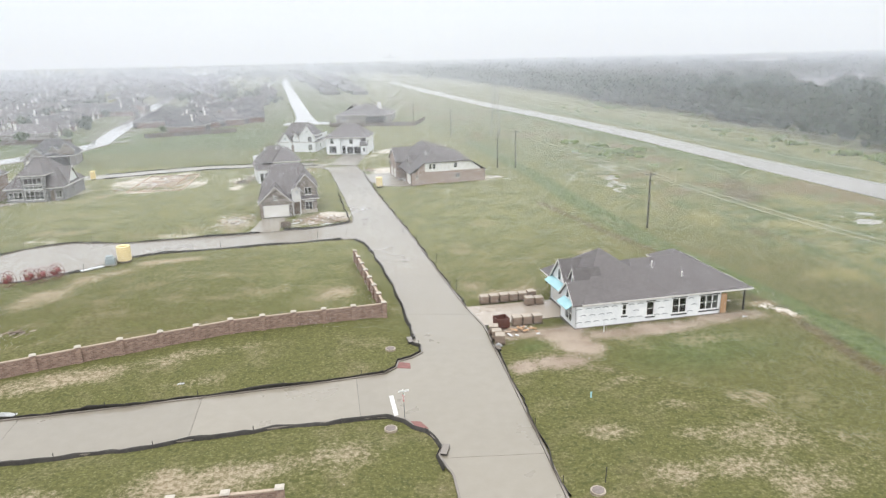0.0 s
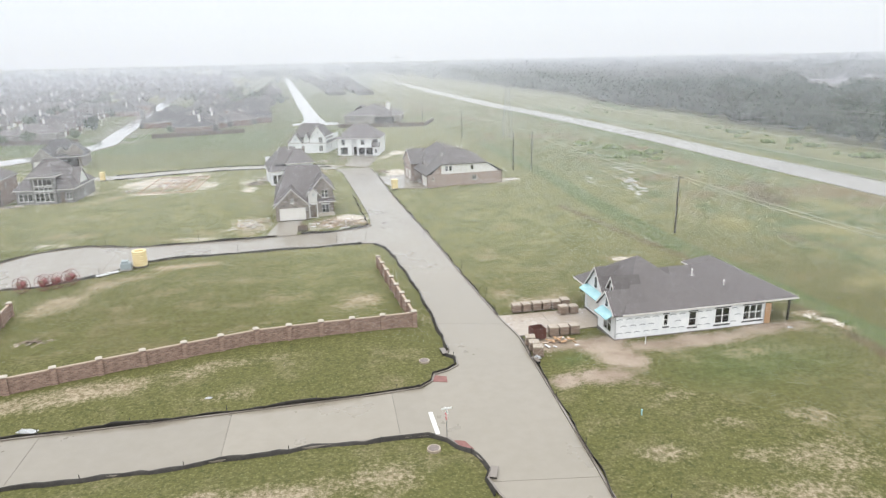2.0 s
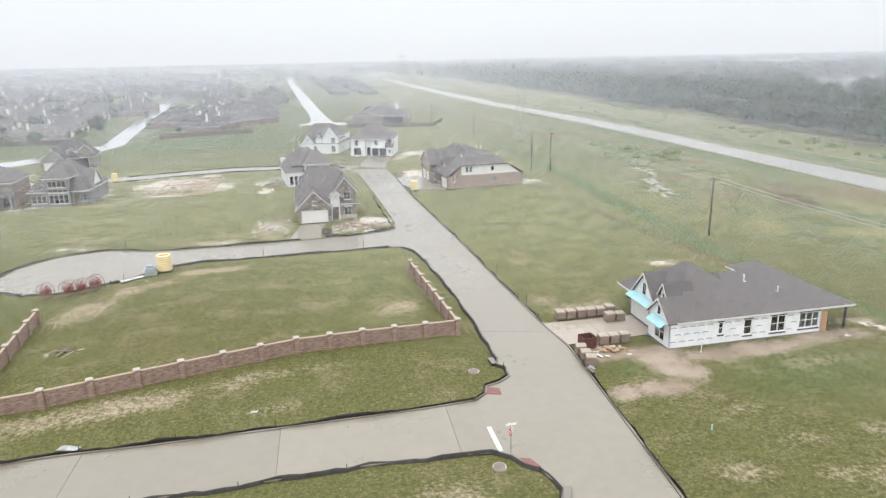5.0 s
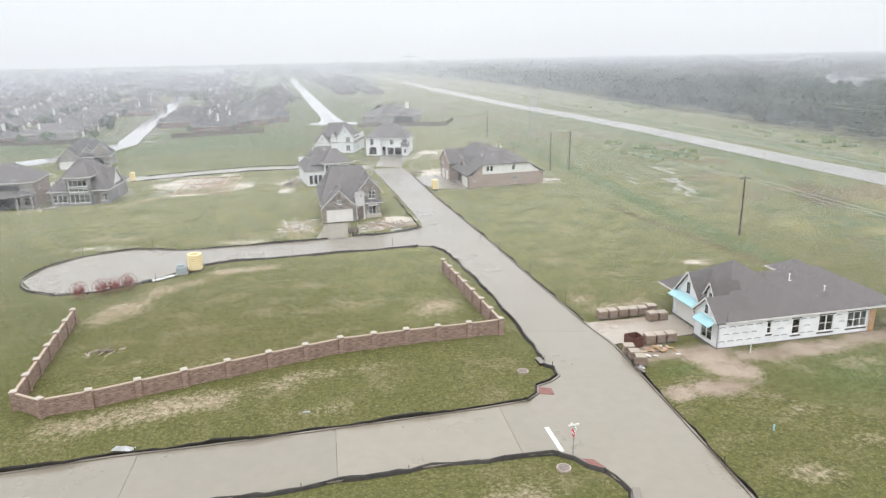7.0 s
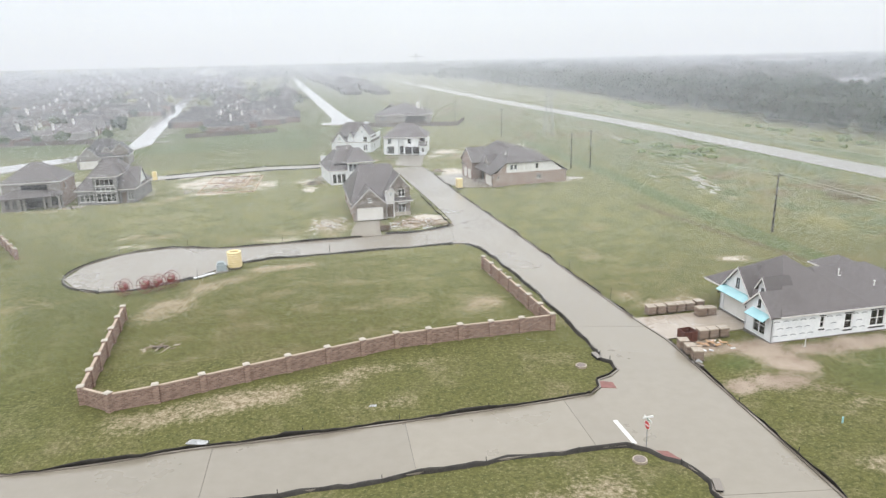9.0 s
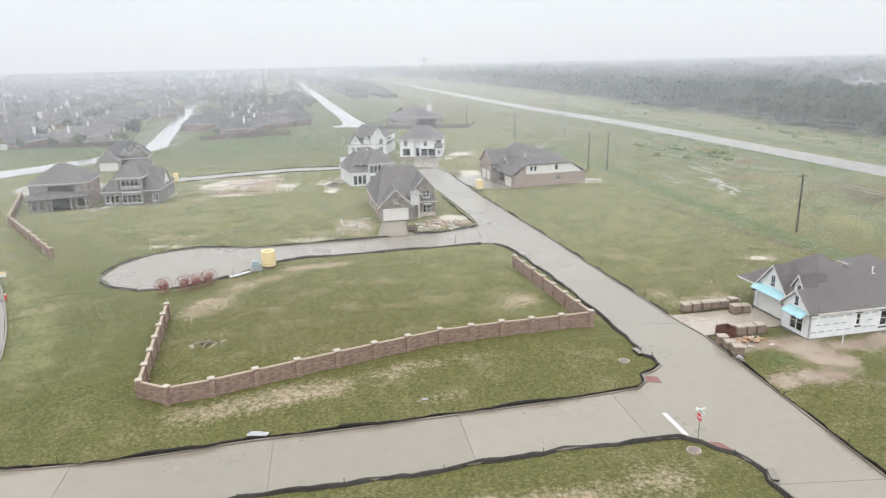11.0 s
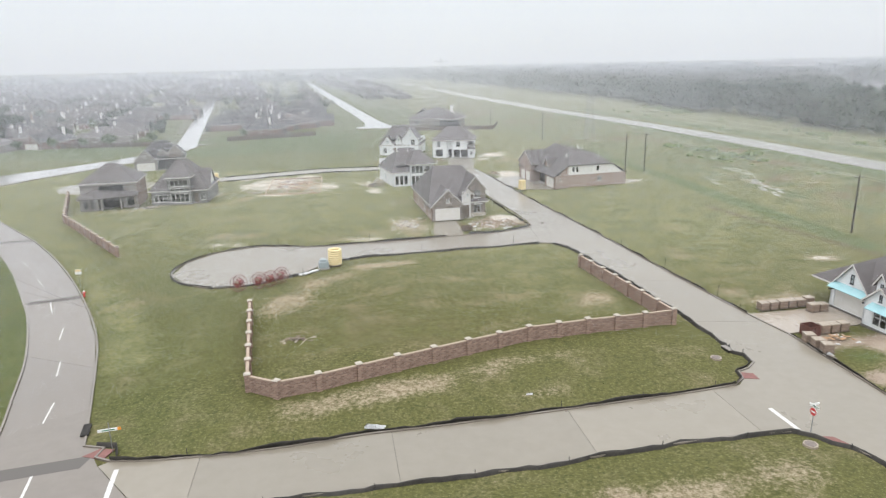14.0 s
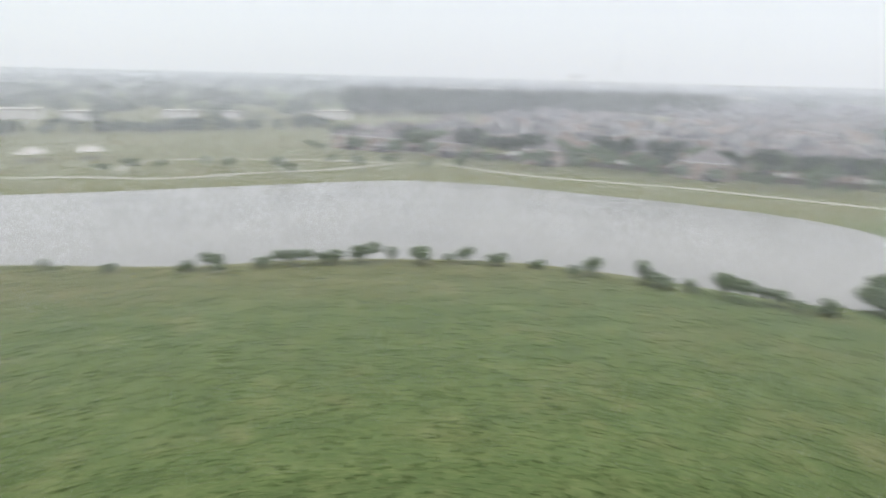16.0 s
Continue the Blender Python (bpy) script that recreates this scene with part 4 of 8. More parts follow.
# ---- silt fences of black cloth ----
def silt_fence(pts, seed, h=0.42):
    r = random.Random(seed)
    line = smooth_line(pts, 0.8)
    base = thing("silt_fence", Matrix.Translation((line[0][0], line[0][1], 0)), "sagging black silt fence cloth staked along the kerb", "silt fence", "silt fences")
    ox, oy = line[0]
    bm = bmesh.new()
    rows = []
    n = len(line)
    ph = r.uniform(0, 6)
    for i, p in enumerate(line):
        a, b = Vector(line[max(0, i - 1)]), Vector(line[min(n - 1, i + 1)])
        d = (b - a).normalized()
        nx, ny = -d.y, d.x
        wob = 0.12 * math.sin(i * 0.7 + ph) + r.uniform(-0.07, 0.07)
        top = h * (0.8 + 0.25 * math.sin(i * 0.37 + ph * 2)) + r.uniform(-0.06, 0.05)
        lean = 0.12 + r.uniform(-0.1, 0.1)
        x, y = p[0] - ox, p[1] - oy
        rows.append([bm.verts.new((x + nx * k, y + ny * k, z)) for k, z in ((wob - 0.05, -0.1), (wob - 0.02 + lean * 0.5, top * 0.55), (wob + lean, top), (wob + lean + 0.03, top), (wob + lean * 0.5 + 0.03, top * 0.5), (wob + 0.06, -0.1))])
    for i in range(n - 1):
        for j in range(5):
            bm.faces.new((rows[i][j], rows[i + 1][j], rows[i + 1][j + 1], rows[i][j + 1]))
    part("cloth", bm, M_SILT, base, smooth=True)
    for i in range(3, n, 9):
        x, y = line[i][0] - ox, line[i][1] - oy
        part("stake", box(x - 0.025, y - 0.025, -0.1, x + 0.025, y + 0.025, h + r.uniform(0.02, 0.35)), M_STAKE, base)


SILT = [MAIN_E[2:6], MAIN_E[6:11], WEST_TO_CROSS[1:6], WEST_TO_CROSS[5:], CROSS_N, CROSS_S, SOUTH_WEST[:8], STUB_N[4:11], STUB_N[10:13], STUB_N[13:], STUB_N[2:5]]
for k, pts in enumerate(SILT):
    silt_fence(shifted_line(pts, -0.35), k, (0.34, 0.3, 0.34, 0.4, 0.44, 0.3, 0.34)[k] if k < 7 else 0.28)
silt_fence([(-27.6, 112.4), (-28.6, 112.2), (-38, 110.9)], 31)
silt_fence([(-21.2, 113.6), (-17, 114.1), (-12.2, 116.2), (-9.8, 118.3), (-9.8, 121.4), (-11.2, 131), (-13.4, 147)], 32)
silt_fence([(-22, 190.3), (-36.5, 190.4), (-55, 188.9), (-78, 179.6)], 33, 0.24)
silt_fence([(-24, 195.2), (-38, 197.2), (-57, 196.2), (-80, 187)], 34, 0.2)
silt_fence([(-58.9, 49.9), (-57.3, 49.7), (-56.6, 48.1)], 35, 0.3)


# ---- brick boundary walls ----
def brick_wall(pts, bays, label, h=1.95):
    """Walls along a line of corners; bays: panels in each run."""
    ox, oy = pts[0]
    base = thing("brick_boundary_wall", Matrix.Translation((ox, oy, 0)), label, "brick wall", "brick boundary walls")
    posts = []
    for k in range(len(pts) - 1):
        a, b = Vector(pts[k]), Vector(pts[k + 1])
        ang = math.atan2(b.y - a.y, b.x - a.x)
        for i in range(bays[k]):
            p, q = a.lerp(b, i / bays[k]), a.lerp(b, (i + 1) / bays[k])
            length = (q - p).length
            m = Matrix.Translation((p.x - ox, p.y - oy, 0)) @ Matrix.Rotation(ang, 4, "Z")
            ob = part("brick_panel", box(0.28, -0.1, -0.2, length - 0.28, 0.1, h - 0.2, bev=0.008), M_WALLBRICK, base)
            ob.matrix_local = m
            ob = part("coping", box(0.28, -0.13, h - 0.2, length - 0.28, 0.15, h - 0.09, bev=0.015), M_COPE, base, "pale brick coping")
            ob.matrix_local = m
            posts.append((p, ang))
        if k == len(pts) - 2:
            posts.append((b, ang))
    for p, ang in posts:
        m = Matrix.Translation((p.x - ox, p.y - oy, 0)) @ Matrix.Rotation(ang, 4, "Z")
        pier = part("pier", box(-0.28, -0.28, -0.2, 0.28, 0.28, h, bev=0.01), M_WALLBRICK, base)
        pier.matrix_local = m
        bm = bmesh.new()
        add_box(bm, -0.32, -0.32, h, 0.32, 0.32, h + 0.08, bev=0.02)
        add_box(bm, -0.24, -0.24, h + 0.08, 0.24, 0.24, h + 0.14, bev=0.03)
        part("pier_cap", bm, M_CAP, pier, "pale cast stone cap")
    return base


brick_wall([(-7.4, 91.6), (-3.1, 68.85), (-6.65, 68.2), (-13.45, 67.25), (-20.25, 65.95), (-27.1, 63.3), (-34.4, 60.3), (-41.75, 57.2), (-45.4, 56.1), (-48.3, 57.7), (-52.05, 78.2)], [7, 1, 2, 2, 2, 2, 2, 1, 1, 6],
           "pink brick boundary wall with pale capped piers")
brick_wall([(-78.8, 107.3), (-99.0, 134.3), (-109.8, 160.5)], [9, 7], "pink brick wall beside the unfinished houses")
brick_wall([(-10.2, 34.1), (-24.5, 33.4), (-39, 31.6)], [4, 4], "pink brick boundary wall south of the cross street")


# ---- haze added as rings of thin white slivers, sparse near and denser far ----
# one ring of upright slivers that pale what lies behind, as haze would
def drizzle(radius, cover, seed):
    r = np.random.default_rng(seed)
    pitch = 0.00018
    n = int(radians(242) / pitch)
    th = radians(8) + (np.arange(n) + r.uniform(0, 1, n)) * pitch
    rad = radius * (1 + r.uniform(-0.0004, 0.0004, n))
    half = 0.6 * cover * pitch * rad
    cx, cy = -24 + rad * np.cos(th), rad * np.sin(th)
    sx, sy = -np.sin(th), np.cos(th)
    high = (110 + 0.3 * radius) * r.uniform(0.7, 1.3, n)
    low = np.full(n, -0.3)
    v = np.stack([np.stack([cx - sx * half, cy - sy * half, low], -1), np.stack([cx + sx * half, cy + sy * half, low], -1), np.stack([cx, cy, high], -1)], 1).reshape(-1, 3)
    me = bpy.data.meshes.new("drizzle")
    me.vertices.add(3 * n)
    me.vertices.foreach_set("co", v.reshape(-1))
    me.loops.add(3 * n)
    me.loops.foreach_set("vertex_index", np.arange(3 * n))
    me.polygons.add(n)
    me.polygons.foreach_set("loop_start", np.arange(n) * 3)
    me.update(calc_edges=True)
    me.materials.append(M_HAZE)
    tagged(new("drizzle", me), "thin white slivers added to imitate grey haze", "drizzle", kind="stuff")


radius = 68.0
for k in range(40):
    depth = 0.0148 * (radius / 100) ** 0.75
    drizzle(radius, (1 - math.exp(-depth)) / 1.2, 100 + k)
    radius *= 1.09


# ---- houses ----
def window_unit(parent, m, w, h, cols=1, rows=2, frame_mat=M_FRAME_W, t=0.16):
    """A framed window in an opening; m: the opening's lower left corner, x along the wall, y inwards."""
    bm = bmesh.new()
    f = 0.07
    xs, zs = [0, f], [0, f]
    for c in range(1, cols):
        xs += [w * c / cols - 0.05, w * c / cols + 0.05]
    for r in range(1, rows):
        zs += [h * r / rows - 0.025, h * r / rows + 0.025]
    xs += [w - f, w]
    zs += [h - f, h]
    for i in range(len(xs) - 1):
        for j in range(len(zs) - 1):
            if i % 2 == 0 or j % 2 == 0:
                add_box(bm, xs[i], 0.02, zs[j], xs[i + 1], 0.12, zs[j + 1])
    bmesh.ops.remove_doubles(bm, verts=bm.verts, dist=0.0005)
    win = part("window", bm, frame_mat, parent)
    win.matrix_local = m
    for c in range(cols):
        pane = part("pane", box(w * c / cols + 0.04, 0.06, 0.04, w * (c + 1) / cols - 0.04, 0.075, h - 0.04), M_GLASS, win)
        pane.visible_shadow = False
    part("sill", box(-0.06, -0.05, -0.07, w + 0.06, 0.12, 0.0), frame_mat, win)
    return win


def wall_run(parent, p, q, z0, z1, material, openings=(), t=0.2, name="wall", frames=M_FRAME_W, label=""):
    """A wall from p to q (its outside on the right hand of that way), with openings (s, width, sill, height, kind, cols, rows)."""
    p, q = Vector((*p, 0)), Vector((*q, 0))
    length = (q - p).length
    m = Matrix.Translation(p) @ Matrix.Rotation(math.atan2(q.y - p.y, q.x - p.x), 4, "Z")
    holes = [(o[0], o[0] + o[1], o[2], o[2] + o[3]) for o in openings]
    xs = sorted({0, length, *[h[0] for h in holes], *[h[1] for h in holes]})
    zs = sorted({z0, z1, *[h[2] for h in holes], *[h[3] for h in holes]})
    bm = bmesh.new()
    for i in range(len(xs) - 1):
        run = None
        for j in range(len(zs) - 1):
            cx, cz = (xs[i] + xs[i + 1]) / 2, (zs[j] + zs[j + 1]) / 2
            solid = not any(h[0] < cx < h[1] and h[2] < cz < h[3] for h in holes)
            if solid and run is None:
                run = zs[j]
            if (not solid or j == len(zs) - 2) and run is not None:
                add_box(bm, xs[i], 0, run, xs[i + 1], t, zs[j + 1] if solid else zs[j])
                run = None
    bmesh.ops.remove_doubles(bm, verts=bm.verts, dist=0.0005)
    wall = part(name, bm, material, parent, label)
    wall.matrix_local = m
    for o in openings:
        s, w, z, h, kind = o[:5]
        at = Matrix.Translation((s, 0.0, z))
        if kind == "window":
            window_unit(wall, at, w, h, o[5], o[6], frames, t)
        elif kind == "garage":
            bm = bmesh.new()
            for k in range(4):
                add_box(bm, 0.02, 0.08, h * k / 4 + 0.002, w - 0.02, 0.14, h * (k + 1) / 4 - 0.002, bev=0.012)
            add_box(bm, 0.03, 0.12, 0.02, w - 0.03, 0.13, h - 0.02)
            d = part("garage_door", bm, M_CREAM, wall, "pale panelled garage door")
            d.matrix_local = at
        elif kind == "door":
            bm = box(0.03, 0.08, 0.0, w - 0.03, 0.13, h - 0.03, bev=0.01)
            d = part("door", bm, M_WOOD, wall, "dark wooden front door")
            d.matrix_local = at
            part("door_handle", box(w - 0.16, 0.03, 0.95, w - 0.1, 0.08, 1.15), M_STEEL, d)
    return wall


def roof_part(parent, verts, faces, material, name="roof", thick=0.16, label=""):
    """A roof with thickness: faces seen from above, given anticlockwise."""
    n = len(verts)
    vv = [tuple(v) for v in verts] + [(v[0], v[1], v[2] - thick) for v in verts]
    ff = [tuple(f) for f in faces] + [tuple(i + n for i in f[::-1]) for f in faces]
    edges = {}
    for f in faces:
        for i in range(len(f)):
            edges[(f[i], f[(i + 1) % len(f)])] = 1
    for a, b in edges:
        if (b, a) not in edges:
            ff.append((b, a, a + n, b + n))
    return mesh_part(name, vv, ff, material, parent, label)


def hip_roof(parent, x0, y0, x1, y1, ze, p, q, zr, material=None, over=0.4):
    """Hipped roof over a rectangle, its ridge from p to q (along x or y)."""
    material = material or M_SHINGLE
    x0, y0, x1, y1 = x0 - over, y0 - over, x1 + over, y1 + over
    v = [(x0, y0, ze), (x1, y0, ze), (x1, y1, ze), (x0, y1, ze), (*p, zr), (*q, zr)]
    if abs(q[0] - p[0]) >= abs(q[1] - p[1]):
        f = [(0, 1, 5, 4), (1, 2, 5), (2, 3, 4, 5), (3, 0, 4)]
    else:
        f = [(0, 1, 4), (1, 2, 5, 4), (2, 3, 5), (3, 0, 4, 5)]
    roof = roof_part(parent, v, f, material)
    bm = bmesh.new()
    for a, b in (((x0, y0), (x1, y0)), ((x1, y0), (x1, y1)), ((x1, y1), (x0, y1)), ((x0, y1), (x0, y0))):
        d = Vector((b[0] - a[0], b[1] - a[1], 0)).normalized()
        nrm = Vector((d.y, -d.x, 0)) * 0.03
        c = [Vector((*a, ze - 0.2)), Vector((*b, ze - 0.2)), Vector((*b, ze + 0.0)), Vector((*a, ze + 0.0))]
        lo = [bm.verts.new(k) for k in c]
        hi = [bm.verts.new(k + nrm) for k in c]
        bm.faces.new(hi)
        bm.faces.new(lo[::-1])
        for i in range(4):
            j = (i + 1) % 4
            bm.faces.new((lo[i], lo[j], hi[j], hi[i]))
    part("fascia", bm, M_FASCIA, roof, "pale fascia board")
    return roof


def gable(parent, x0, x1, y, back, ze, za, wall_mat, z_base=None, over=0.3, facing=1, win=None, roof_mat=None, frames=M_FRAME_W, m=None):
    """A front gable across x0..x1 at y whose roof runs back; built in a frame where the front looks to -y."""
    roof_mat = roof_mat or M_SHINGLE
    cx = (x0 + x1) / 2
    zb = ze if z_base is None else z_base
    bm = bmesh.new()
    ring = [(x0, zb), (x1, zb), (x1, ze), (cx, za - 0.05), (x0, ze)]
    a = [bm.verts.new((x, y, z)) for x, z in ring]
    b = [bm.verts.new((x, y + 0.18, z)) for x, z in ring]
    bm.faces.new(a)
    bm.faces.new(b[::-1])
    for i in range(5):
        j = (i + 1) % 5
        bm.faces.new((a[j], a[i], b[i], b[j]))
    g = part("gable", bm, wall_mat, parent)
    k = (za - ze) / (cx - x0)
    xl, xr, zl = x0 - over, x1 + over, ze - over * k
    v = [(xl, y - 0.3, zl), (cx, y - 0.3, za), (xr, y - 0.3, zl), (xl, back, zl), (cx, back, za), (xr, back, zl)]
    r = roof_part(parent, v, [(0, 1, 4, 3), (1, 2, 5, 4)], roof_mat, "gable_roof")
    bm = bmesh.new()
    for s, e in (((xl, zl), (cx, za)), ((cx, za), (xr, zl))):
        vs = [(s[0], y - 0.33, s[1] + 0.02), (e[0], y - 0.33, e[1] + 0.02), (e[0], y - 0.33, e[1] - 0.22), (s[0], y - 0.33, s[1] - 0.22)]
        lo = [bm.verts.new(c) for c in vs]
        hi = [bm.verts.new((c[0], c[1] + 0.04, c[2])) for c in vs]
        bm.faces.new(lo[::-1])
        bm.faces.new(hi)
        for i in range(4):
            j = (i + 1) % 4
            bm.faces.new((lo[i], lo[j], hi[j], hi[i]))
    part("bargeboard", bm, M_FASCIA, r, "pale bargeboard")
    if win:
        w, h, z = win
        window_unit(g, Matrix.Translation((cx - w / 2, y - 0.10, z)), w, h, 1, 2, frames)
    if m is not None:
        g.matrix_local, r.matrix_local = m, m
    return g


def house(name, x, y, yaw, label):
    return thing(name, Matrix.Translation((x, y, 0.12)) @ Matrix.Rotation(radians(yaw), 4, "Z"), label, "house", "houses under construction")


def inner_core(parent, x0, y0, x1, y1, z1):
    """Bare slab and a solid block, its near-black colour painting the unlit interior."""
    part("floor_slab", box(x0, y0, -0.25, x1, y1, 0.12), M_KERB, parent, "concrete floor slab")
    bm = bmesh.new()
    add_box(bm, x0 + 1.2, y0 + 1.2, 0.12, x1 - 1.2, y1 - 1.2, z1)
    part("partition", bm, M_DARK, parent, "solid block painted near-black for unlit rooms")


def vent_pipe(parent, x, y, z, h=0.7):
    bm = bmesh.new()
    add_tube(bm, (x, y, z - 0.3), (x, y, z + h), 0.06, seg=8)
    add_box(bm, x - 0.22, y - 0.22, z - 0.12, x + 0.22, y + 0.22, z + 0.02)
    add_tube(bm, (x, y, z + h - 0.1), (x, y, z + h), 0.11, seg=8)
    part("roof_vent", bm, M_WHITE, parent, "white roof vent pipe")


# white wrapped house on the near lot
ha = house("wrapped_house", 18.05, 61.9, 7.4, "unfinished single-storey house in white wrap with grey shingle roof")
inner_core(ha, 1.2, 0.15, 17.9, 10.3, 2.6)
part("foundation", slab([(-0.06, -0.06), (18.06, -0.06), (18.06, 12.8), (7, 12.8), (7, 10.5), (1.04, 10.5), (1.04, 4.36), (-0.06, 4.36)], -0.25, 0.11), M_JOINT, ha, "dark exposed slab edge")
S = "window"
wall_run(ha, (0, 0), (18, 0), 0.12, 2.85, M_WRAP, [(5.6, 0.55, 1.15, 1.3, S, 1, 2), (8.6, 0.95, 0.75, 1.7, S, 1, 2), (11.8, 1.8, 0.7, 1.8, S, 2, 2), (15.3, 2.4, 0.75, 1.75, S, 3, 2)], frames=M_FRAME_W)
wall_run(ha, (18, 0), (18, 5.5), 0.12, 2.85, M_WRAP, [])
wall_run(ha, (18, 5.5), (18, 12.7), 0.12, 2.85, M_WRAP, [(1.5, 1.4, 0.8, 1.5, S, 2, 2)])
wall_run(ha, (18, 12.7), (7.2, 12.7), 0.12, 2.85, M_WRAP, [(4, 1.4, 0.9, 1.4, S, 2, 2)])
wall_run(ha, (7.2, 12.7), (7.2, 10.4), 0.12, 2.85, M_WRAP)
wall_run(ha, (7.2, 10.4), (1.1, 10.4), 0.12, 2.85, M_WRAP, [(2, 1.0, 0.9, 1.4, S, 1, 2)])
wall_run(ha, (1.1, 10.4), (1.1, 4.3), 0.12, 2.85, M_WRAP, [(0.6, 4.9, 0.13, 2.25, "garage")])
wall_run(ha, (1.1, 4.3), (0, 4.3), 0.12, 2.85, M_WRAP)
wall_run(ha, (0, 4.3), (0, 0), 0.12, 2.85, M_WRAP, [(1.3, 1.9, 0.45, 1.9, S, 2, 2)])
part("corner_board", box(18.0, -0.04, 0.12, 18.75, 0.02, 2.5), M_OSB, ha, "bare orange board at the porch corner")
part("corner_board", box(18.0, 0.02, 0.12, 18.06, 0.7, 2.5), M_OSB, ha)
hip_roof(ha, 1.2, 0.2, 11.6, 12.9, 2.95, (5.2, 6.0), (5.4, 6.0), 7.4)
hip_roof(ha, 7.4, 0.202, 21.6, 12.9, 2.952, (9.6, 6.55), (16.6, 6.55), 5.55)
# west-facing gables, laid out along the house's own west face
west = Matrix.Rotation(radians(-90), 4, "Z")


def west_gable(parent, v0, v1, u, ze, za, back, z_base, win):
    """A gable of a west face: built facing -y, then turned to face -x."""
    return gable(parent, -v1, -v0, u, back, ze, za, M_WRAP, z_base, 0.3, win=win, frames=M_FRAME_D, m=west)


west_gable(ha, 4.6, 10.2, 1.05, 2.9, 6.0, 5.0, 2.85, (0.45, 1.1, 3.6))
west_gable(ha, 0.25, 4.2, -0.03, 3.15, 4.95, 4.2, 2.85, (0.35, 0.8, 3.3))
west_gable(ha, 2.75, 4.15, 1.15, 5.0, 6.05, 4.2, 3.6, (0.35, 0.6, 4.2))
for v0, v1, u, z in ((4.7, 10.0, 1.05, 3.25), (0.35, 3.3, -0.03, 2.95)):
    verts = [(u - 0.95, v0, z - 0.55), (u - 0.95, v1, z - 0.55), (u, v1, z), (u, v0, z)]
    roof_part(ha, verts, [(0, 3, 2, 1)], M_TEAL, "awning", 0.07, "bare turquoise sheathing on a sloped awning")
for v0, u in ((4.8, 0.25), (9.85, 0.25)):
    part("awning_bracket", box(u, v0 - 0.06, 2.2, 1.05, v0 + 0.06, 2.35), M_DARK, ha)
part("foundation", box(0.02, -0.07, -0.25, 18.05, -0.012, 0.17, bev=0.01), M_LID, ha, "dark damp concrete foundation edge")
part("porch_post", box(21.1, 0.1, 0.0, 21.28, 0.28, 2.8, bev=0.01), M_STAKE, ha, "dark steel porch post")
hip_roof(ha, 17.4, 11.5, 21.8, 15.2, 2.9, (19.6, 13.2), (19.6, 13.6), 4.1)
wall_run(ha, (21.6, 12.9), (21.6, 15.0), 0.12, 2.85, M_WRAP)
wall_run(ha, (21.6, 15.0), (17.6, 15.0), 0.12, 2.85, M_WRAP)
wall_run(ha, (17.6, 15.0), (17.6, 12.9), 0.12, 2.85, M_WRAP)
wall_run(ha, (18.2, 12.9), (21.6, 12.9), 0.12, 2.85, M_WRAP, [(0.9, 1.5, 0.7, 1.6, S, 2, 2)])
part("porch_post", box(21.1, 5.2, 0.0, 21.28, 5.38, 2.8, bev=0.01), M_STAKE, ha)
part("patio", box(18.1, 0.0, -0.2, 21.8, 5.8, 0.06), M_KERB, ha, "damp concrete patio")
part("beam", box(18.1, 0.05, 2.68, 21.5, 0.3, 2.9), M_WHITE, ha)
for x, y, z in ((14.4, 2.7, 3.95), (11.7, 4.9, 4.85)):
    vent_pipe(ha, x, y, z, 0.75)
for x, y, z in ((5.5, 2.9, 4.92), (7.6, 3.0, 4.98)):
    part("roof_vent", tube((x, y, z - 0.2), (x, y, z + 0.22), 0.07, 0.05, 8), M_STAKE, ha, "short dark vent pipe")
# black flashing tape above and below the windows
for s0, w0, z0, h0 in ((5.6, 0.55, 1.15, 1.3), (8.6, 0.95, 0.75, 1.7), (11.8, 1.8, 0.7, 1.8), (15.3, 2.4, 0.75, 1.75)):
    part("flashing_tape", box(s0 - 0.12, -0.012, z0 + h0 + 0.01, s0 + w0 + 0.12, -0.004, z0 + h0 + 0.13), M_FRAME_D, ha, "black flashing tape")
    part("flashing_tape", box(s0 - 0.12, -0.012, z0 - 0.26, s0 + w0 + 0.12, -0.004, z0 - 0.08), M_FRAME_D, ha)
rp = random.Random(9)
wins = [(5.4, 6.4), (8.4, 9.8), (11.6, 13.8), (15.1, 17.9)]
for row in range(3):
    for k in range(17):
        x = 0.45 + k * 1.05 + (row % 2) * 0.5 + rp.uniform(-0.05, 0.05)
        z = 0.62 + row * 0.78
        if x > 17.4 or any(a - 0.45 < x < b - 0.1 for a, b in wins):
            continue
        bm = bmesh.new()
        for i in range(5):
            a = math.pi * (0.15 + 0.7 * i / 5)
            b = math.pi * (0.15 + 0.7 * (i + 1) / 5)
            w = 0.4
            pts = [(x - w * math.cos(a), z + 0.16 * math.sin(a)), (x - w * math.cos(b), z + 0.16 * math.sin(b))]
            vs = [(pts[0][0], -0.006, pts[0][1]), (pts[1][0], -0.006, pts[1][1]), (pts[1][0], -0.006, pts[1][1] + 0.1), (pts[0][0], -0.006, pts[0][1] + 0.1)]
            bm.faces.new([bm.verts.new(c) for c in vs])
        bmesh.ops.remove_doubles(bm, verts=bm.verts, dist=0.001)
        part("wrap_print", bm, M_PRINT, ha, "grey arched mark printed on the wrap")

# stone-fronted two-storey house at the corner
hb = house("stone_front_house", -27.0, 123.9, 7.5, "two-storey house with stone gables and grey shingles")
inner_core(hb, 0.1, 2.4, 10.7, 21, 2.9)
wall_run(hb, (0, 0), (6.2, 0), 0, 2.9, M_STONE, [(0.65, 4.9, 0.05, 2.35, "garage")])
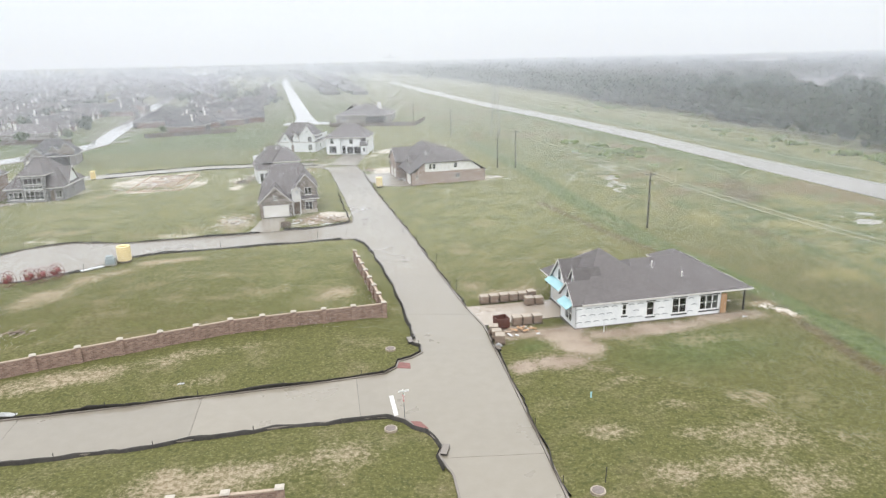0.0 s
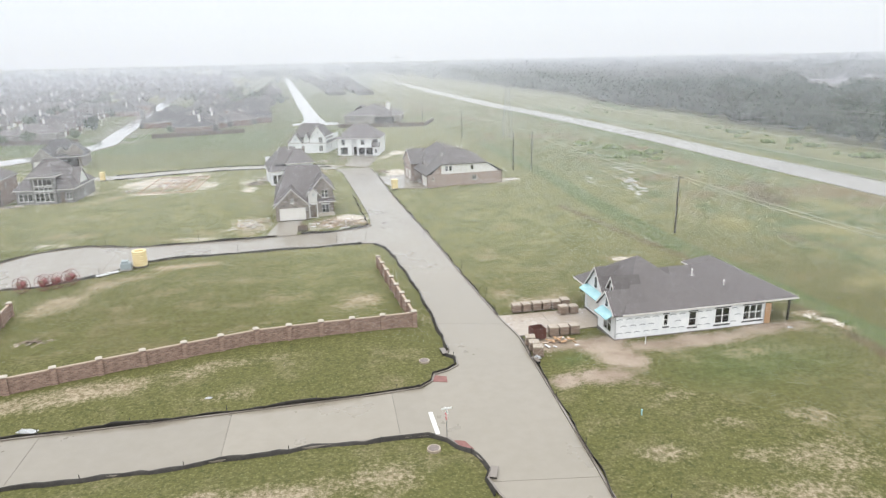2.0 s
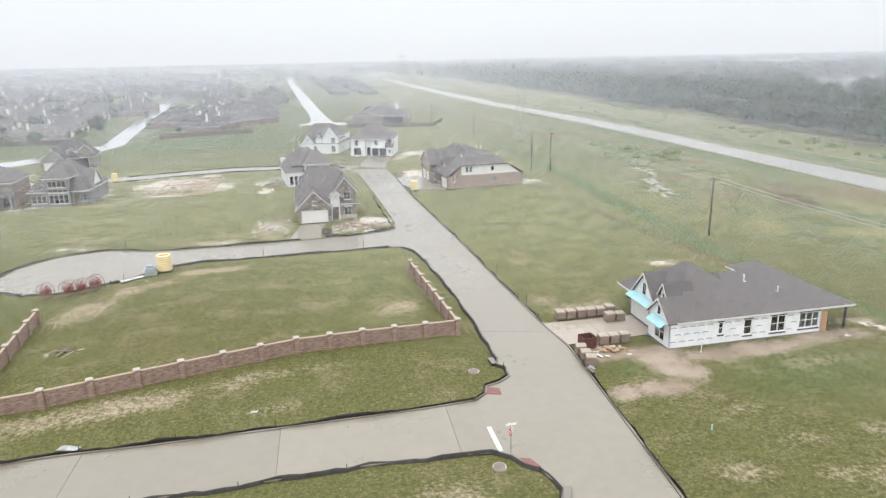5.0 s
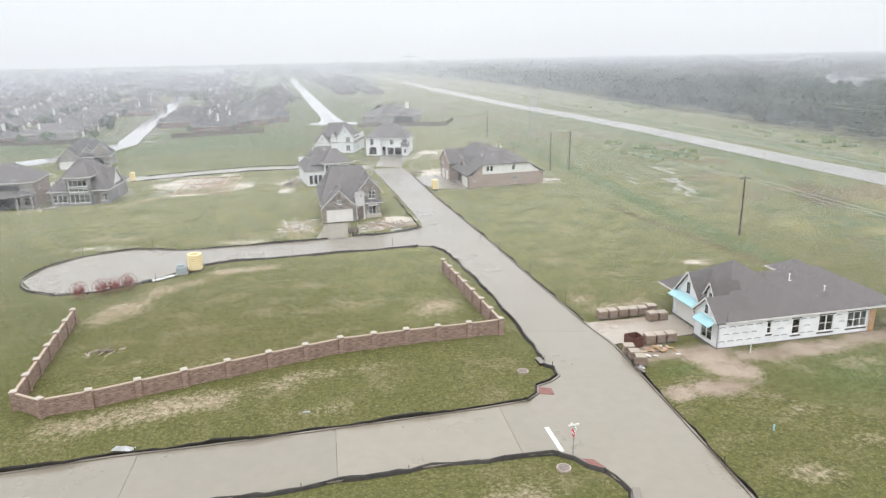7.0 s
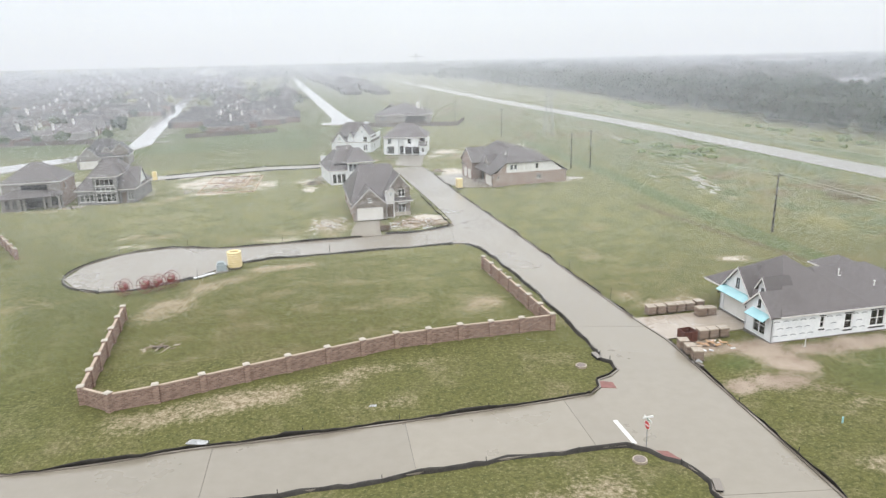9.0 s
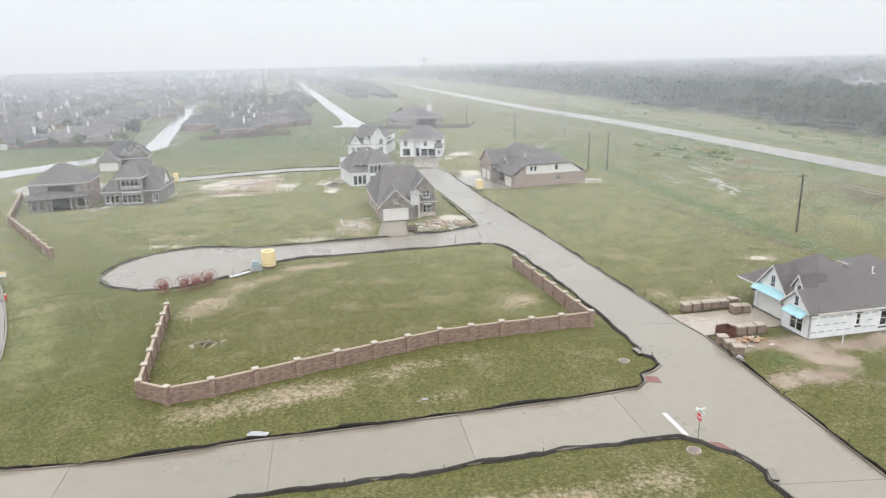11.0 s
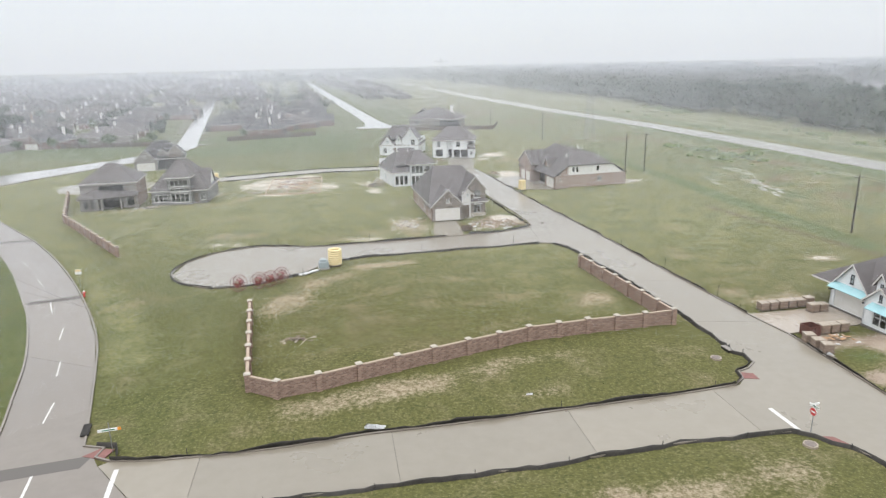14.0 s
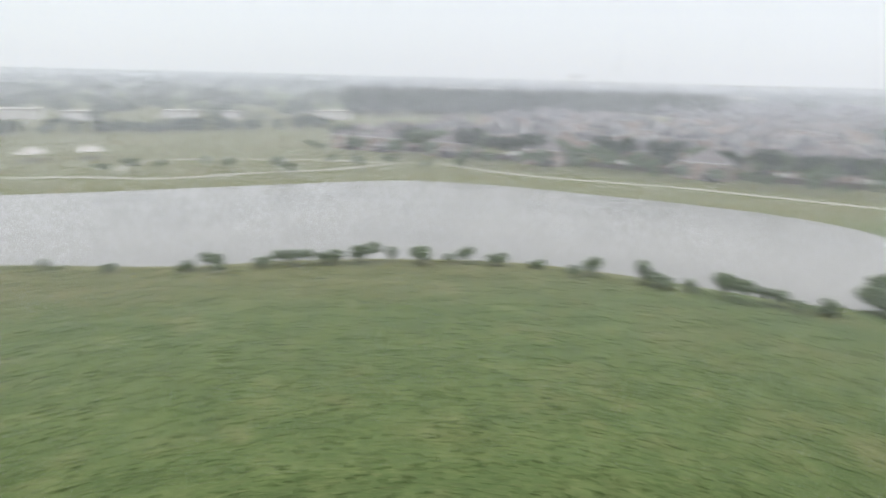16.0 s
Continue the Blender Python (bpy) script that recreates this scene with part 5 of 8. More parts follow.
wall_run(hb, (6.2, 0), (6.2, 1.2), 0, 2.9, M_STONE)
wall_run(hb, (6.2, 1.2), (7.9, 1.2), 0, 5.2, M_WHITE, [(0.25, 1.2, 0.05, 2.5, "door")])
wall_run(hb, (7.9, 1.2), (7.9, 2.0), 0, 5.2, M_WHITE)
wall_run(hb, (7.9, 2.0), (11.0, 2.0), 0, 5.5, M_STONE, [(0.8, 1.4, 0.7, 1.6, S, 2, 2), (0.85, 1.3, 3.7, 1.5, S, 2, 2)])
wall_run(hb, (11.0, 2.0), (11.0, 21), 0, 3.4, M_TANBRICK, [(3, 1.2, 0.9, 1.4, S, 1, 2), (9, 1.2, 0.9, 1.4, S, 1, 2)])
wall_run(hb, (11.0, 21), (0, 21), 0, 3.4, M_TANBRICK, [(2, 1.6, 0.9, 1.4, S, 2, 2)])
wall_run(hb, (0, 21), (0, 0), 0, 3.0, M_TANBRICK, [(6, 1.0, 0.9, 1.3, S, 1, 2), (13, 1.0, 0.9, 1.3, S, 1, 2)])
hip_roof(hb, 0, 1.6, 11.0, 21, 3.1, (2.6, 11.4), (8.6, 10.6), 8.9)
gable(hb, -0.1, 6.3, 0.0, 7.5, 2.95, 6.05, M_STONE, 2.9, win=(0.7, 0.8, 3.4))
gable(hb, 6.15, 8.3, 1.15, 6.5, 4.7, 5.8, M_WHITE, 4.6, win=(0.5, 0.7, 4.15))
gable(hb, 6.9, 11.15, 1.98, 10.5, 5.45, 7.95, M_STONE, 5.35)
part("entry_roof", box(8.6, 1.2, 2.5, 10.4, 2.0, 2.64, bev=0.02), M_WHITE, hb, "pale flat canopy over the window")
part("stone_base", box(7.8, 1.7, 0, 11.1, 2.0, 0.75, bev=0.02), M_CAP, hb, "pale unfinished planter base")
for x, y, z in ((3.0, 12, 8.3), (6.5, 13.5, 7.8)):
    vent_pipe(hb, x, y, z, 0.4)

# white stuccoed house behind it
hc = house("white_two_storey_house", -34.0, 161.8, 14, "white two-storey house with hip roof and tall windows")
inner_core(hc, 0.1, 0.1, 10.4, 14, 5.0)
wall_run(hc, (0, 0), (4.2, 0), 0, 3.3, M_WRAP, [(0.6, 0.8, 0.6, 2.0, S, 1, 2), (1.7, 0.8, 0.6, 2.0, S, 1, 2), (2.8, 0.8, 0.6, 2.0, S, 1, 2)], frames=M_FRAME_D)
wall_run(hc, (4.2, 0), (4.2, -0.8), 0, 5.4, M_WRAP)
wall_run(hc, (4.2, -0.8), (7.6, -0.8), 0, 5.4, M_WRAP, [(0.3, 0.8, 0.6, 1.9, S, 1, 2), (1.3, 0.8, 0.6, 1.9, S, 1, 2), (2.3, 0.8, 0.6, 1.9, S, 1, 2), (0.3, 0.8, 3.3, 1.6, S, 1, 2), (1.3, 0.8, 3.3, 1.6, S, 1, 2), (2.3, 0.8, 3.3, 1.6, S, 1, 2)], frames=M_FRAME_D)
wall_run(hc, (7.6, -0.8), (7.6, 0.4), 0, 5.4, M_WRAP)
wall_run(hc, (7.6, 0.4), (10.5, 0.4), 0, 5.4, M_WRAP, [(0.8, 1.1, 3.3, 1.3, S, 1, 2)])
wall_run(hc, (10.5, 0.4), (10.5, 14), 0, 5.4, M_WRAP, [(4, 1.0, 3.3, 1.3, S, 1, 2)])
wall_run(hc, (10.5, 14), (0, 14), 0, 5.4, M_WRAP)
wall_run(hc, (0, 14), (0, 0), 0, 3.3, M_WRAP, [(5, 1.2, 0.8, 1.5, S, 2, 2)])
hip_roof(hc, 0, 0.2, 10.5, 14, 3.5, (3.2, 6.5), (6.5, 7.2), 8.6)
hip_roof(hc, 4.2, -0.8, 10.5, 9, 5.4, (6.6, 4.0), (8.2, 4.6), 8.2)
for x, y in ((2.6, 5.5), (5.4, 5.6), (7.4, 6)):
    vent_pipe(hc, x, y, 8.0, 0.5)

# white gabled house
hd = house("white_gabled_house", -38.0, 221.5, -12, "white two-storey house with two steep front gables")
inner_core(hd, 0.1, 0.1, 12.9, 14, 5.2)
wall_run(hd, (0, 0), (7.6, 0), 0, 3.2, M_WRAP, [(1.2, 1.2, 0.7, 1.6, S, 2, 2), (4.6, 1.0, 0.1, 2.3, "door")])
wall_run(hd, (7.6, 0), (13, 0), 0, 5.4, M_WRAP, [(2.9, 1.3, 0.6, 1.9, S, 2, 2), (2.9, 1.3, 3.4, 1.7, S, 2, 2)])
wall_run(hd, (13, 0), (13, 14), 0, 5.4, M_WRAP, [(5, 1.2, 0.8, 1.5, S, 2, 2)])
wall_run(hd, (13, 14), (0, 14), 0, 3.2, M_WRAP)
wall_run(hd, (0, 14), (0, 0), 0, 3.2, M_WRAP)
hip_roof(hd, 0, 0.3, 13, 14, 3.3, (3.4, 6.0), (9.2, 6.4), 9.2)
gable(hd, 7.6, 13.0, 0.0, 7.0, 5.2, 8.8, M_WRAP, 5.1, win=(0.7, 0.9, 6.2))
gable(hd, 0.6, 5.0, -0.05, 6.0, 3.3, 6.3, M_WRAP, 3.1, win=(0.8, 1.0, 3.9))
gable(hd, 5.4, 7.4, 0.1, 5.0, 4.6, 6.6, M_WRAP, 3.2, win=(0.6, 0.8, 4.6))

# white house with two open garages at the head of the street
he = house("open_garage_house", -21.2, 211.8, -9, "white two-storey house with two open garages")
inner_core(he, 0.1, 0.6, 13, 12, 2.6)
wall_run(he, (0, 0), (4.6, 0), 0, 5.4, M_WRAP, [(1.0, 2.2, 0.5, 2.1, S, 3, 2), (1.4, 1.0, 3.5, 1.6, S, 1, 2)], frames=M_FRAME_D)
wall_run(he, (4.6, 0.6), (6.4, 0.6), 0, 5.4, M_WRAP, [(0.4, 1.1, 0.05, 2.6, "open")])
wall_run(he, (6.4, 0), (11.4, 0), 0, 5.4, M_WRAP, [(0.3, 2.0, 0.05, 2.4, "open"), (2.6, 2.1, 0.05, 2.4, "open"), (1.2, 1.0, 3.5, 1.3, S, 1, 2)], frames=M_FRAME_D)
wall_run(he, (11.4, -0.8), (13.2, -0.8), 0, 3.0, M_WRAP, [(0.5, 0.8, 0.9, 1.2, S, 1, 2)])
wall_run(he, (11.4, 0), (11.4, -0.8), 0, 3.0, M_WRAP)
wall_run(he, (13.2, -0.8), (13.2, 12), 0, 5.4, M_WRAP, [(3, 1.1, 3.3, 1.3, S, 1, 2)])
wall_run(he, (13.2, 12), (0, 12), 0, 5.4, M_WRAP)
wall_run(he, (0, 12), (0, 0), 0, 5.4, M_WRAP, [(4, 1.1, 3.3, 1.3, S, 1, 2)])
hip_roof(he, 0, 0, 13.2, 12, 5.4, (4.4, 6), (8.8, 6), 9.3)
roof_part(he, [(11.0, -1.2, 3.0), (13.6, -1.2, 3.0), (13.6, 0.0, 4.2), (11.0, 0.0, 4.2)], [(0, 1, 2, 3)], M_SHINGLE, "lean_to_roof")

# brick house with a white upper wall
hf = house("brick_white_house", 3.6, 152.5, 11.5, "brick house with white upper wall and long grey roof")
hf.scale = (0.95, 0.97, 1.0)
inner_core(hf, 0.2, 0.2, 19, 19, 2.8)
wall_run(hf, (0, 0), (19.6, 0), 0, 3.0, M_TANBRICK, [(1.2, 0.6, 1.6, 0.8, S, 1, 1), (11.6, 1.2, 1.2, 1.1, S, 2, 1)])
wall_run(hf, (19.6, 0), (19.6, 19.5), 0, 3.0, M_TANBRICK, [(1.0, 1.0, 1.0, 1.3, S, 1, 2)])
wall_run(hf, (19.6, 19.5), (0, 19.5), 0, 3.0, M_TANBRICK)
wall_run(hf, (0, 5.6), (0, 0), 0, 3.0, M_TANBRICK, [(0.7, 4.2, 0.05, 2.3, "garage")])
wall_run(hf, (1.5, 11.5), (1.5, 5.6), 0, 4.8, M_STONE, [(1.5, 1.4, 0.05, 2.6, "door"), (3.6, 1.1, 1.0, 1.8, S, 1, 2)])
wall_run(hf, (-1.2, 19.5), (-1.2, 11.5), 0, 4.4, M_TANBRICK, [(1.2, 2.6, 0.05, 2.3, "garage"), (4.4, 2.6, 0.05, 2.3, "garage")])
wall_run(hf, (-1.2, 11.5), (1.5, 11.5), 0, 4.4, M_TANBRICK)
wall_run(hf, (3.6, -0.02), (15.6, -0.02), 3.0, 5.2, M_WHITE, [(1.0, 0.8, 3.65, 1.2, S, 1, 2), (2.0, 0.8, 3.65, 1.2, S, 1, 2), (7.6, 0.9, 3.65, 1.2, S, 1, 2)])
for s, a, b in ((1, 3.6, 1.0), (-1, 15.6, 18.6)):
    bm = bmesh.new()
    tri = [(a, 3.0), (b, 3.0), (a, 5.2)]
    lo = [bm.verts.new((x, -0.03, z)) for x, z in tri]
    hi = [bm.verts.new((x, 0.17, z)) for x, z in tri]
    bm.faces.new(lo)
    bm.faces.new(hi[::-1])
    for i in range(3):
        j = (i + 1) % 3
        bm.faces.new((lo[j], lo[i], hi[i], hi[j]))
    bmesh.ops.recalc_face_normals(bm, faces=bm.faces)
    part("wall", bm, M_WHITE if s < 0 else M_TANBRICK, hf)
roof_part(hf, [(-0.4, -0.35, 2.85), (3.4, -0.35, 5.3), (15.6, -0.35, 5.3), (20.0, -0.35, 2.85), (20, 19.9, 3.0), (-1.6, 19.9, 3.2), (-0.4, 9, 3.0), (7.0, 6.5, 8.0), (13.5, 6.0, 7.2), (6.5, 13.5, 9.1)],
          [(0, 1, 7, 6), (1, 2, 8, 7), (2, 3, 4, 8), (8, 4, 9), (7, 8, 9), (9, 4, 5), (6, 7, 9), (6, 9, 5)], M_SHINGLE)
for v0, v1, u, za in ((11.2, 19.8, -1.2, 7.4), (6.4, 9.2, 1.4, 6.4)):
    gable(hf, -v1, -v0, u, 7.0, 4.4, za, M_TANBRICK, 4.3, m=west)
for x, y, z in ((10.5, 8.5, 8.3), (11.6, 8.3, 8.0), (5, 4, 6.8), (14.5, 5, 6.6)):
    vent_pipe(hf, x, y, z, 0.8)

# two unfinished houses by the second brick wall
hg = house("porch_house", -100.2, 144.2, 9, "unfinished brick house with a deep rear porch")
inner_core(hg, 0.2, 2.2, 11, 12.5, 5.2)
wall_run(hg, (0, 2), (11.2, 2), 0, 5.6, M_GREYBRICK, [(3.9, 4.2, 0.1, 2.3, "open"), (3.6, 5.0, 3.6, 1.5, S, 5, 1), (9.0, 1.9, 0.7, 1.7, S, 2, 2)], frames=M_FRAME_D)
wall_run(hg, (0, 0.2), (3.6, 0.2), 0, 2.8, M_GREYBRICK, [(0.7, 0.9, 0.7, 1.6, S, 1, 2), (2.1, 0.9, 0.7, 1.6, S, 1, 2)], frames=M_FRAME_D)
wall_run(hg, (3.6, 0.2), (3.6, 2), 0, 2.8, M_GREYBRICK)
wall_run(hg, (0, 2), (0, 0.2), 0, 2.8, M_GREYBRICK)
wall_run(hg, (11.2, 2), (11.2, 12.8), 0, 5.6, M_TANBRICK, [(3, 1.0, 3.6, 1.3, S, 1, 2)])
wall_run(hg, (11.2, 12.8), (0, 12.8), 0, 5.6, M_TANBRICK)
wall_run(hg, (0, 12.8), (0, 2), 0, 5.6, M_GREYBRICK, [(4, 1.0, 3.6, 1.3, S, 1, 2)])
hip_roof(hg, 0, 2, 11.2, 12.8, 5.7, (4.6, 7.4), (6.6, 7.4), 9.3)
roof_part(hg, [(-0.5, -0.3, 2.8), (4.2, -0.3, 2.8), (11.6, 0.4, 3.0), (11.6, 2.0, 3.6), (3.0, 2.0, 4.3), (-0.5, 2.0, 3.3)], [(0, 1, 4, 5), (1, 2, 3, 4)], M_SHINGLE, "porch_roof")
for x in (4.2, 8.0, 10.9):
    part("porch_post", box(x - 0.2, 0.4, 0, x + 0.2, 0.8, 2.9, bev=0.02), M_GREYBRICK, hg)
hg2 = house("bay_window_house", -87.0, 149.0, 4, "unfinished grey house with a tall bay window")
inner_core(hg2, 0.2, 0.3, 11.6, 13.5, 3.0)
wall_run(hg2, (0, 0), (3.9, 0), 0, 3.1, M_SHEATH, [(0.5, 2.9, 0.7, 1.6, S, 3, 2)], frames=M_FRAME_W)
wall_run(hg2, (3.9, -0.9), (8.6, -0.9), 0, 6.2, M_SHEATH, [(0.4, 3.9, 0.7, 1.9, S, 4, 2), (0.4, 3.9, 3.0, 0.8, S, 4, 1), (0.5, 3.7, 4.2, 1.4, S, 4, 1)], frames=M_FRAME_W)
wall_run(hg2, (3.9, 0), (3.9, -0.9), 0, 6.2, M_SHEATH)
wall_run(hg2, (8.6, -0.9), (8.6, 0.4), 0, 6.2, M_SHEATH)
wall_run(hg2, (8.6, 0.4), (11.8, 0.4), 0, 3.1, M_SHEATH, [(0.35, 0.9, 0.1, 2.3, "door"), (1.6, 1.2, 0.8, 1.5, S, 2, 2)])
wall_run(hg2, (11.8, 0.4), (11.8, 13.8), 0, 3.1, M_SHEATH, [(6, 1.0, 0.9, 1.3, S, 1, 2)])
gable(hg2, 3.4, 10.4, -11.82, -6.0, 3.2, 7.0, M_WRAP, 3.1, m=Matrix.Rotation(radians(90), 4, "Z"))
wall_run(hg2, (11.8, 13.8), (0, 13.8), 0, 3.1, M_SHEATH)
wall_run(hg2, (0, 13.8), (0, 0), 0, 3.1, M_SHEATH)
hip_roof(hg2, 0, 0, 11.8, 13.8, 3.2, (4.6, 6.0), (7.0, 7.2), 9.2)
hip_roof(hg2, 3.9, -0.9, 8.6, 6.0, 6.2, (5.6, 3.2), (6.9, 3.2), 8.7)
for x, y in ((3, 4), (5.6, 5.4), (6.4, 5.6), (7.6, 6)):
    vent_pipe(hg2, x, y, 8.0 if x > 4 else 6.2, 0.4)
hh = house("pale_garage_house", -109.0, 201.2, 13, "finished pale grey brick house with a white garage door")
inner_core(hh, 0.2, 0.2, 13, 13, 2.9)
wall_run(hh, (0, 0), (6.2, 0), 0, 3.0, M_GREYBRICK, [(0.6, 4.9, 0.05, 2.3, "garage")])
wall_run(hh, (6.2, 0), (6.2, 3), 0, 3.0, M_GREYBRICK)
wall_run(hh, (6.2, 3), (9.2, 3), 0, 5.0, M_GREYBRICK, [(0.8, 1.1, 0.05, 2.4, "door")])
wall_run(hh, (9.2, 2.4), (13.4, 2.4), 0, 4.8, M_STONE, [(1.2, 1.6, 0.8, 1.6, S, 2, 2)])
wall_run(hh, (13.4, 2.4), (13.4, 14), 0, 3.2, M_GREYBRICK)
wall_run(hh, (13.4, 14), (0, 14), 0, 3.2, M_GREYBRICK)
wall_run(hh, (0, 14), (0, 0), 0, 3.0, M_GREYBRICK)
hip_roof(hh, 0, 2.4, 13.4, 14, 3.2, (5.2, 8.2), (9, 8.2), 8.0, M_SHINGLE_B)
gable(hh, -0.1, 6.3, 0.0, 8, 3.0, 6.2, M_GREYBRICK, 2.9, win=(0.6, 0.8, 3.8), roof_mat=M_SHINGLE_B)
gable(hh, 6.6, 8.8, 2.9, 8, 4.8, 6.2, M_GREYBRICK, 4.6, roof_mat=M_SHINGLE_B)
gable(hh, 9.3, 13.5, 2.38, 8, 4.8, 7.0, M_STONE, 4.7, roof_mat=M_SHINGLE_B)


# ---- housing estate ----
def estate_house(kind, seed):
    """One finished house of the estate, at the origin, facing -y."""
    r = random.Random(seed)
    brick = (M_TANBRICK, M_REDBRICK, M_GREYBRICK)[seed % 3]
    roofs = (M_SHINGLE, M_SHINGLE_B)[seed % 2]
    w, d = r.uniform(12.5, 15), r.uniform(14, 19)
    two = kind == "two"
    h = 5.4 if two else 2.9
    label = "two-storey brick estate house with grey hip roof" if two else "single-storey brick estate house with broad hip roof"
    base = thing("estate_house", Matrix(), label, "house", "houses of the estate")
    part("wall", box(-w / 2, 0, -0.2, w / 2, d, h, bev=0.02), brick, base)
    rise = r.uniform(3.6, 4.8)
    if w < d:
        hip_roof(base, -w / 2, 0, w / 2, d, h, (0, w * 0.42), (0, d - w * 0.42), h + rise, roofs)
    else:
        hip_roof(base, -w / 2, 0, w / 2, d, h, (-(w - d) / 2 - 0.5, d / 2), ((w - d) / 2 + 0.5, d / 2), h + rise, roofs)
    gx = -w / 2 + 0.4 if seed % 2 else w / 2 - 6.4
    part("wall", box(gx, -1.6, -0.2, gx + 6, 0.3, h - 0.05, bev=0.02), brick, base)
    gable(base, gx, gx + 6, -1.6, d * 0.45, h - 0.05, h + 3.0, (M_WHITE if seed % 4 == 0 else brick), h - 0.1, roof_mat=roofs)
    # back gable and porch, which look on the field
    bx = r.uniform(-w / 2 + 1, w / 2 - 6)
    # porch is a solid block; the shade under its roof is its colour
    bm = box(bx, d - 0.2, -0.2, bx + 5, d + 2.2, 2.7, bev=0.02)
    part("porch", bm, M_DARK, base, "solid back porch block painted near-black for its shade")
    hip_roof(base, bx, d - 3, bx + 5, d + 2.2, 2.75, (bx + 2.5, d - 2.4), (bx + 2.5, d + 0.2), 4.6, roofs, 0.3)
    for x in (-w / 2 + 1.2, w / 2 - 2.8):
        for zz in ((0.9, 3.5) if two else (0.9,)):
            for yy, face in ((-0.04, 0), (d + 0.04, 180)):
                m = Matrix.Translation((x if not face else x + 1.4, yy, zz)) @ Matrix.Rotation(radians(face), 4, "Z")
                win = part("window", box(-0.06, -0.03, -0.06, 1.46, 0.06, 1.46), M_FRAME_W, base)
                win.matrix_local = m
                part("pane", box(0.06, -0.05, 0.06, 1.34, 0.02, 1.34), M_FRAME_D, win)
    part("garage_door", box(gx + 0.6, -1.66, 0, gx + 5.4, -1.55, 2.3), M_CREAM, base)
    cx = w * 0.27 if seed % 2 else -w * 0.27
    cy = d * 0.66
    ch = part("chimney", box(cx - 0.5, cy - 0.4, h, cx + 0.5, cy + 0.4, h + rise + 0.5, bev=0.03), M_WHITE if seed % 3 else brick, base, "tall pale chimney")
    part("chimney_cap", box(cx - 0.6, cy - 0.5, h + rise + 0.5, cx + 0.6, cy + 0.5, h + rise + 0.64), M_KERB, ch)
    return base


def delete_thing(ob):
    for o in (*ob.children_recursive, ob):
        bpy.data.objects.remove(o)


ESTATE = [estate_house("one", 1), estate_house("one", 2), estate_house("two", 3), estate_house("one", 4), estate_house("two", 5), estate_house("one", 7)]
WEST_TWO = [estate_house("two", 6), estate_house("two", 9), estate_house("two", 13)]
re_ = random.Random(21)
spots, distant = [], []


def free(x, y, gap=12.5):
    if any((x - a) ** 2 + (y - b) ** 2 < gap * gap for a, b in spots):
        return False
    p, q = np.array([x]), np.array([y])
    if float(edge_distance(p, q, COLLECTOR_E + COLLECTOR_W)[0]) < 14.5:
        return False
    return min(float(edge_distance(p, q, ring)[0]) for ring in (FAR_ST, RB_OUT, WEST_ST, WEST_ST_B)) > 8.5


def along(a, b, step, side, kinds, yaw_off=0.0, limit=999):
    a, b = Vector(a), Vector(b)
    d = (b - a).normalized()
    nrm = Vector((-d.y, d.x)) * side
    n = int((b - a).length / step)
    for i in range(n):
        p = a + d * (i + 0.5) * step + Vector((re_.uniform(-1.5, 1.5), re_.uniform(-1.5, 1.5)))
        x, y = p
        if not free(x, y):
            continue
        spots.append((x, y))
        if y > 470 or x < -440:
            distant.append((x, y, math.atan2(d.y, d.x)))
            continue
        yaw = math.degrees(math.atan2(nrm.y, nrm.x)) + 90 + yaw_off + re_.choice((0, 0, 0, 180))
        copy_thing(re_.choice(kinds), Matrix.Translation((x, y, 0)) @ Matrix.Rotation(radians(yaw + re_.uniform(-3, 3)), 4, "Z"))


ONE = [ESTATE[i] for i in (0, 1, 3, 5, 0, 1, 2)]
# both sides of the estate's first street, and the rows west and east of it
along((-94, 292), (-153, 606), 17, 1, ONE)
along((-139, 283), (-213, 606), 17, -1, ONE)
along((-80, 303), (-104, 420), 17, -1, ONE)
along((-64, 334), (-91, 500), 17, -1, ONE)
along((-88, 505), (-117, 690), 17, -1, ONE)
along((-46, 576), (-100, 930), 18, 1, ONE)
along((-22, 572), (-76, 930), 18, -1, ONE)
for off in (40, 64, 104, 128, 168, 192, 232, 256):
    along((-135 - off, 283 + off * 0.05), (-208 - off * 1.05, 606 + off * 0.05), 17.5, -1 if off % 64 else 1, ONE)
along((-158, 268), (-230, 272), 18, -1, ONE, 180)
along((-245, 275), (-330, 285), 18, -1, ONE, 180)
# rows behind the lake
for off in (8, 32, 64, 90, 124, 150, 186, 214):
    a, b = Vector((-322, 12)), Vector((-198, 170.5))
    back = Vector((-0.787, 0.616)) * off
    along(a + back, b + back, 13.0, 1 if (off // 8) % 2 else -1, WEST_TWO)
# large fenced house past the end of the street
big = copy_thing(ESTATE[1], Matrix.Translation((-10, 341, 0)) @ Matrix.Rotation(radians(174), 4, "Z"))
big.scale = (1.75, 1.15, 1.3)
tagged(big, "large single-storey house behind a dark wooden fence")
for ob in ESTATE + WEST_TWO:
    delete_thing(ob)

# wet drives of the estate's first street
for line in (COLLECTOR_E[5:9], COLLECTOR_W[1:5]):
    run = smooth_line(line, 17)
    for p, q in zip(run[:-1], run[1:]):
        d = (Vector(q) - Vector(p)).normalized()
        k = re_.uniform(3, 9)
        x, y = p[0] + d.x * k, p[1] + d.y * k
        far = re_.uniform(4.5, 8)
        tagged(part("drive", strip([(x + d.y * 0.1, y - d.x * 0.1), (x + d.y * far, y - d.x * far)], -1.9, 1.9, -0.1, 0.27), M_ROAD2), "wet driveway before an estate house", "drive", "estate drives", kind="structure")

# farther roofs, too many to count
rf = np.random.default_rng(8)
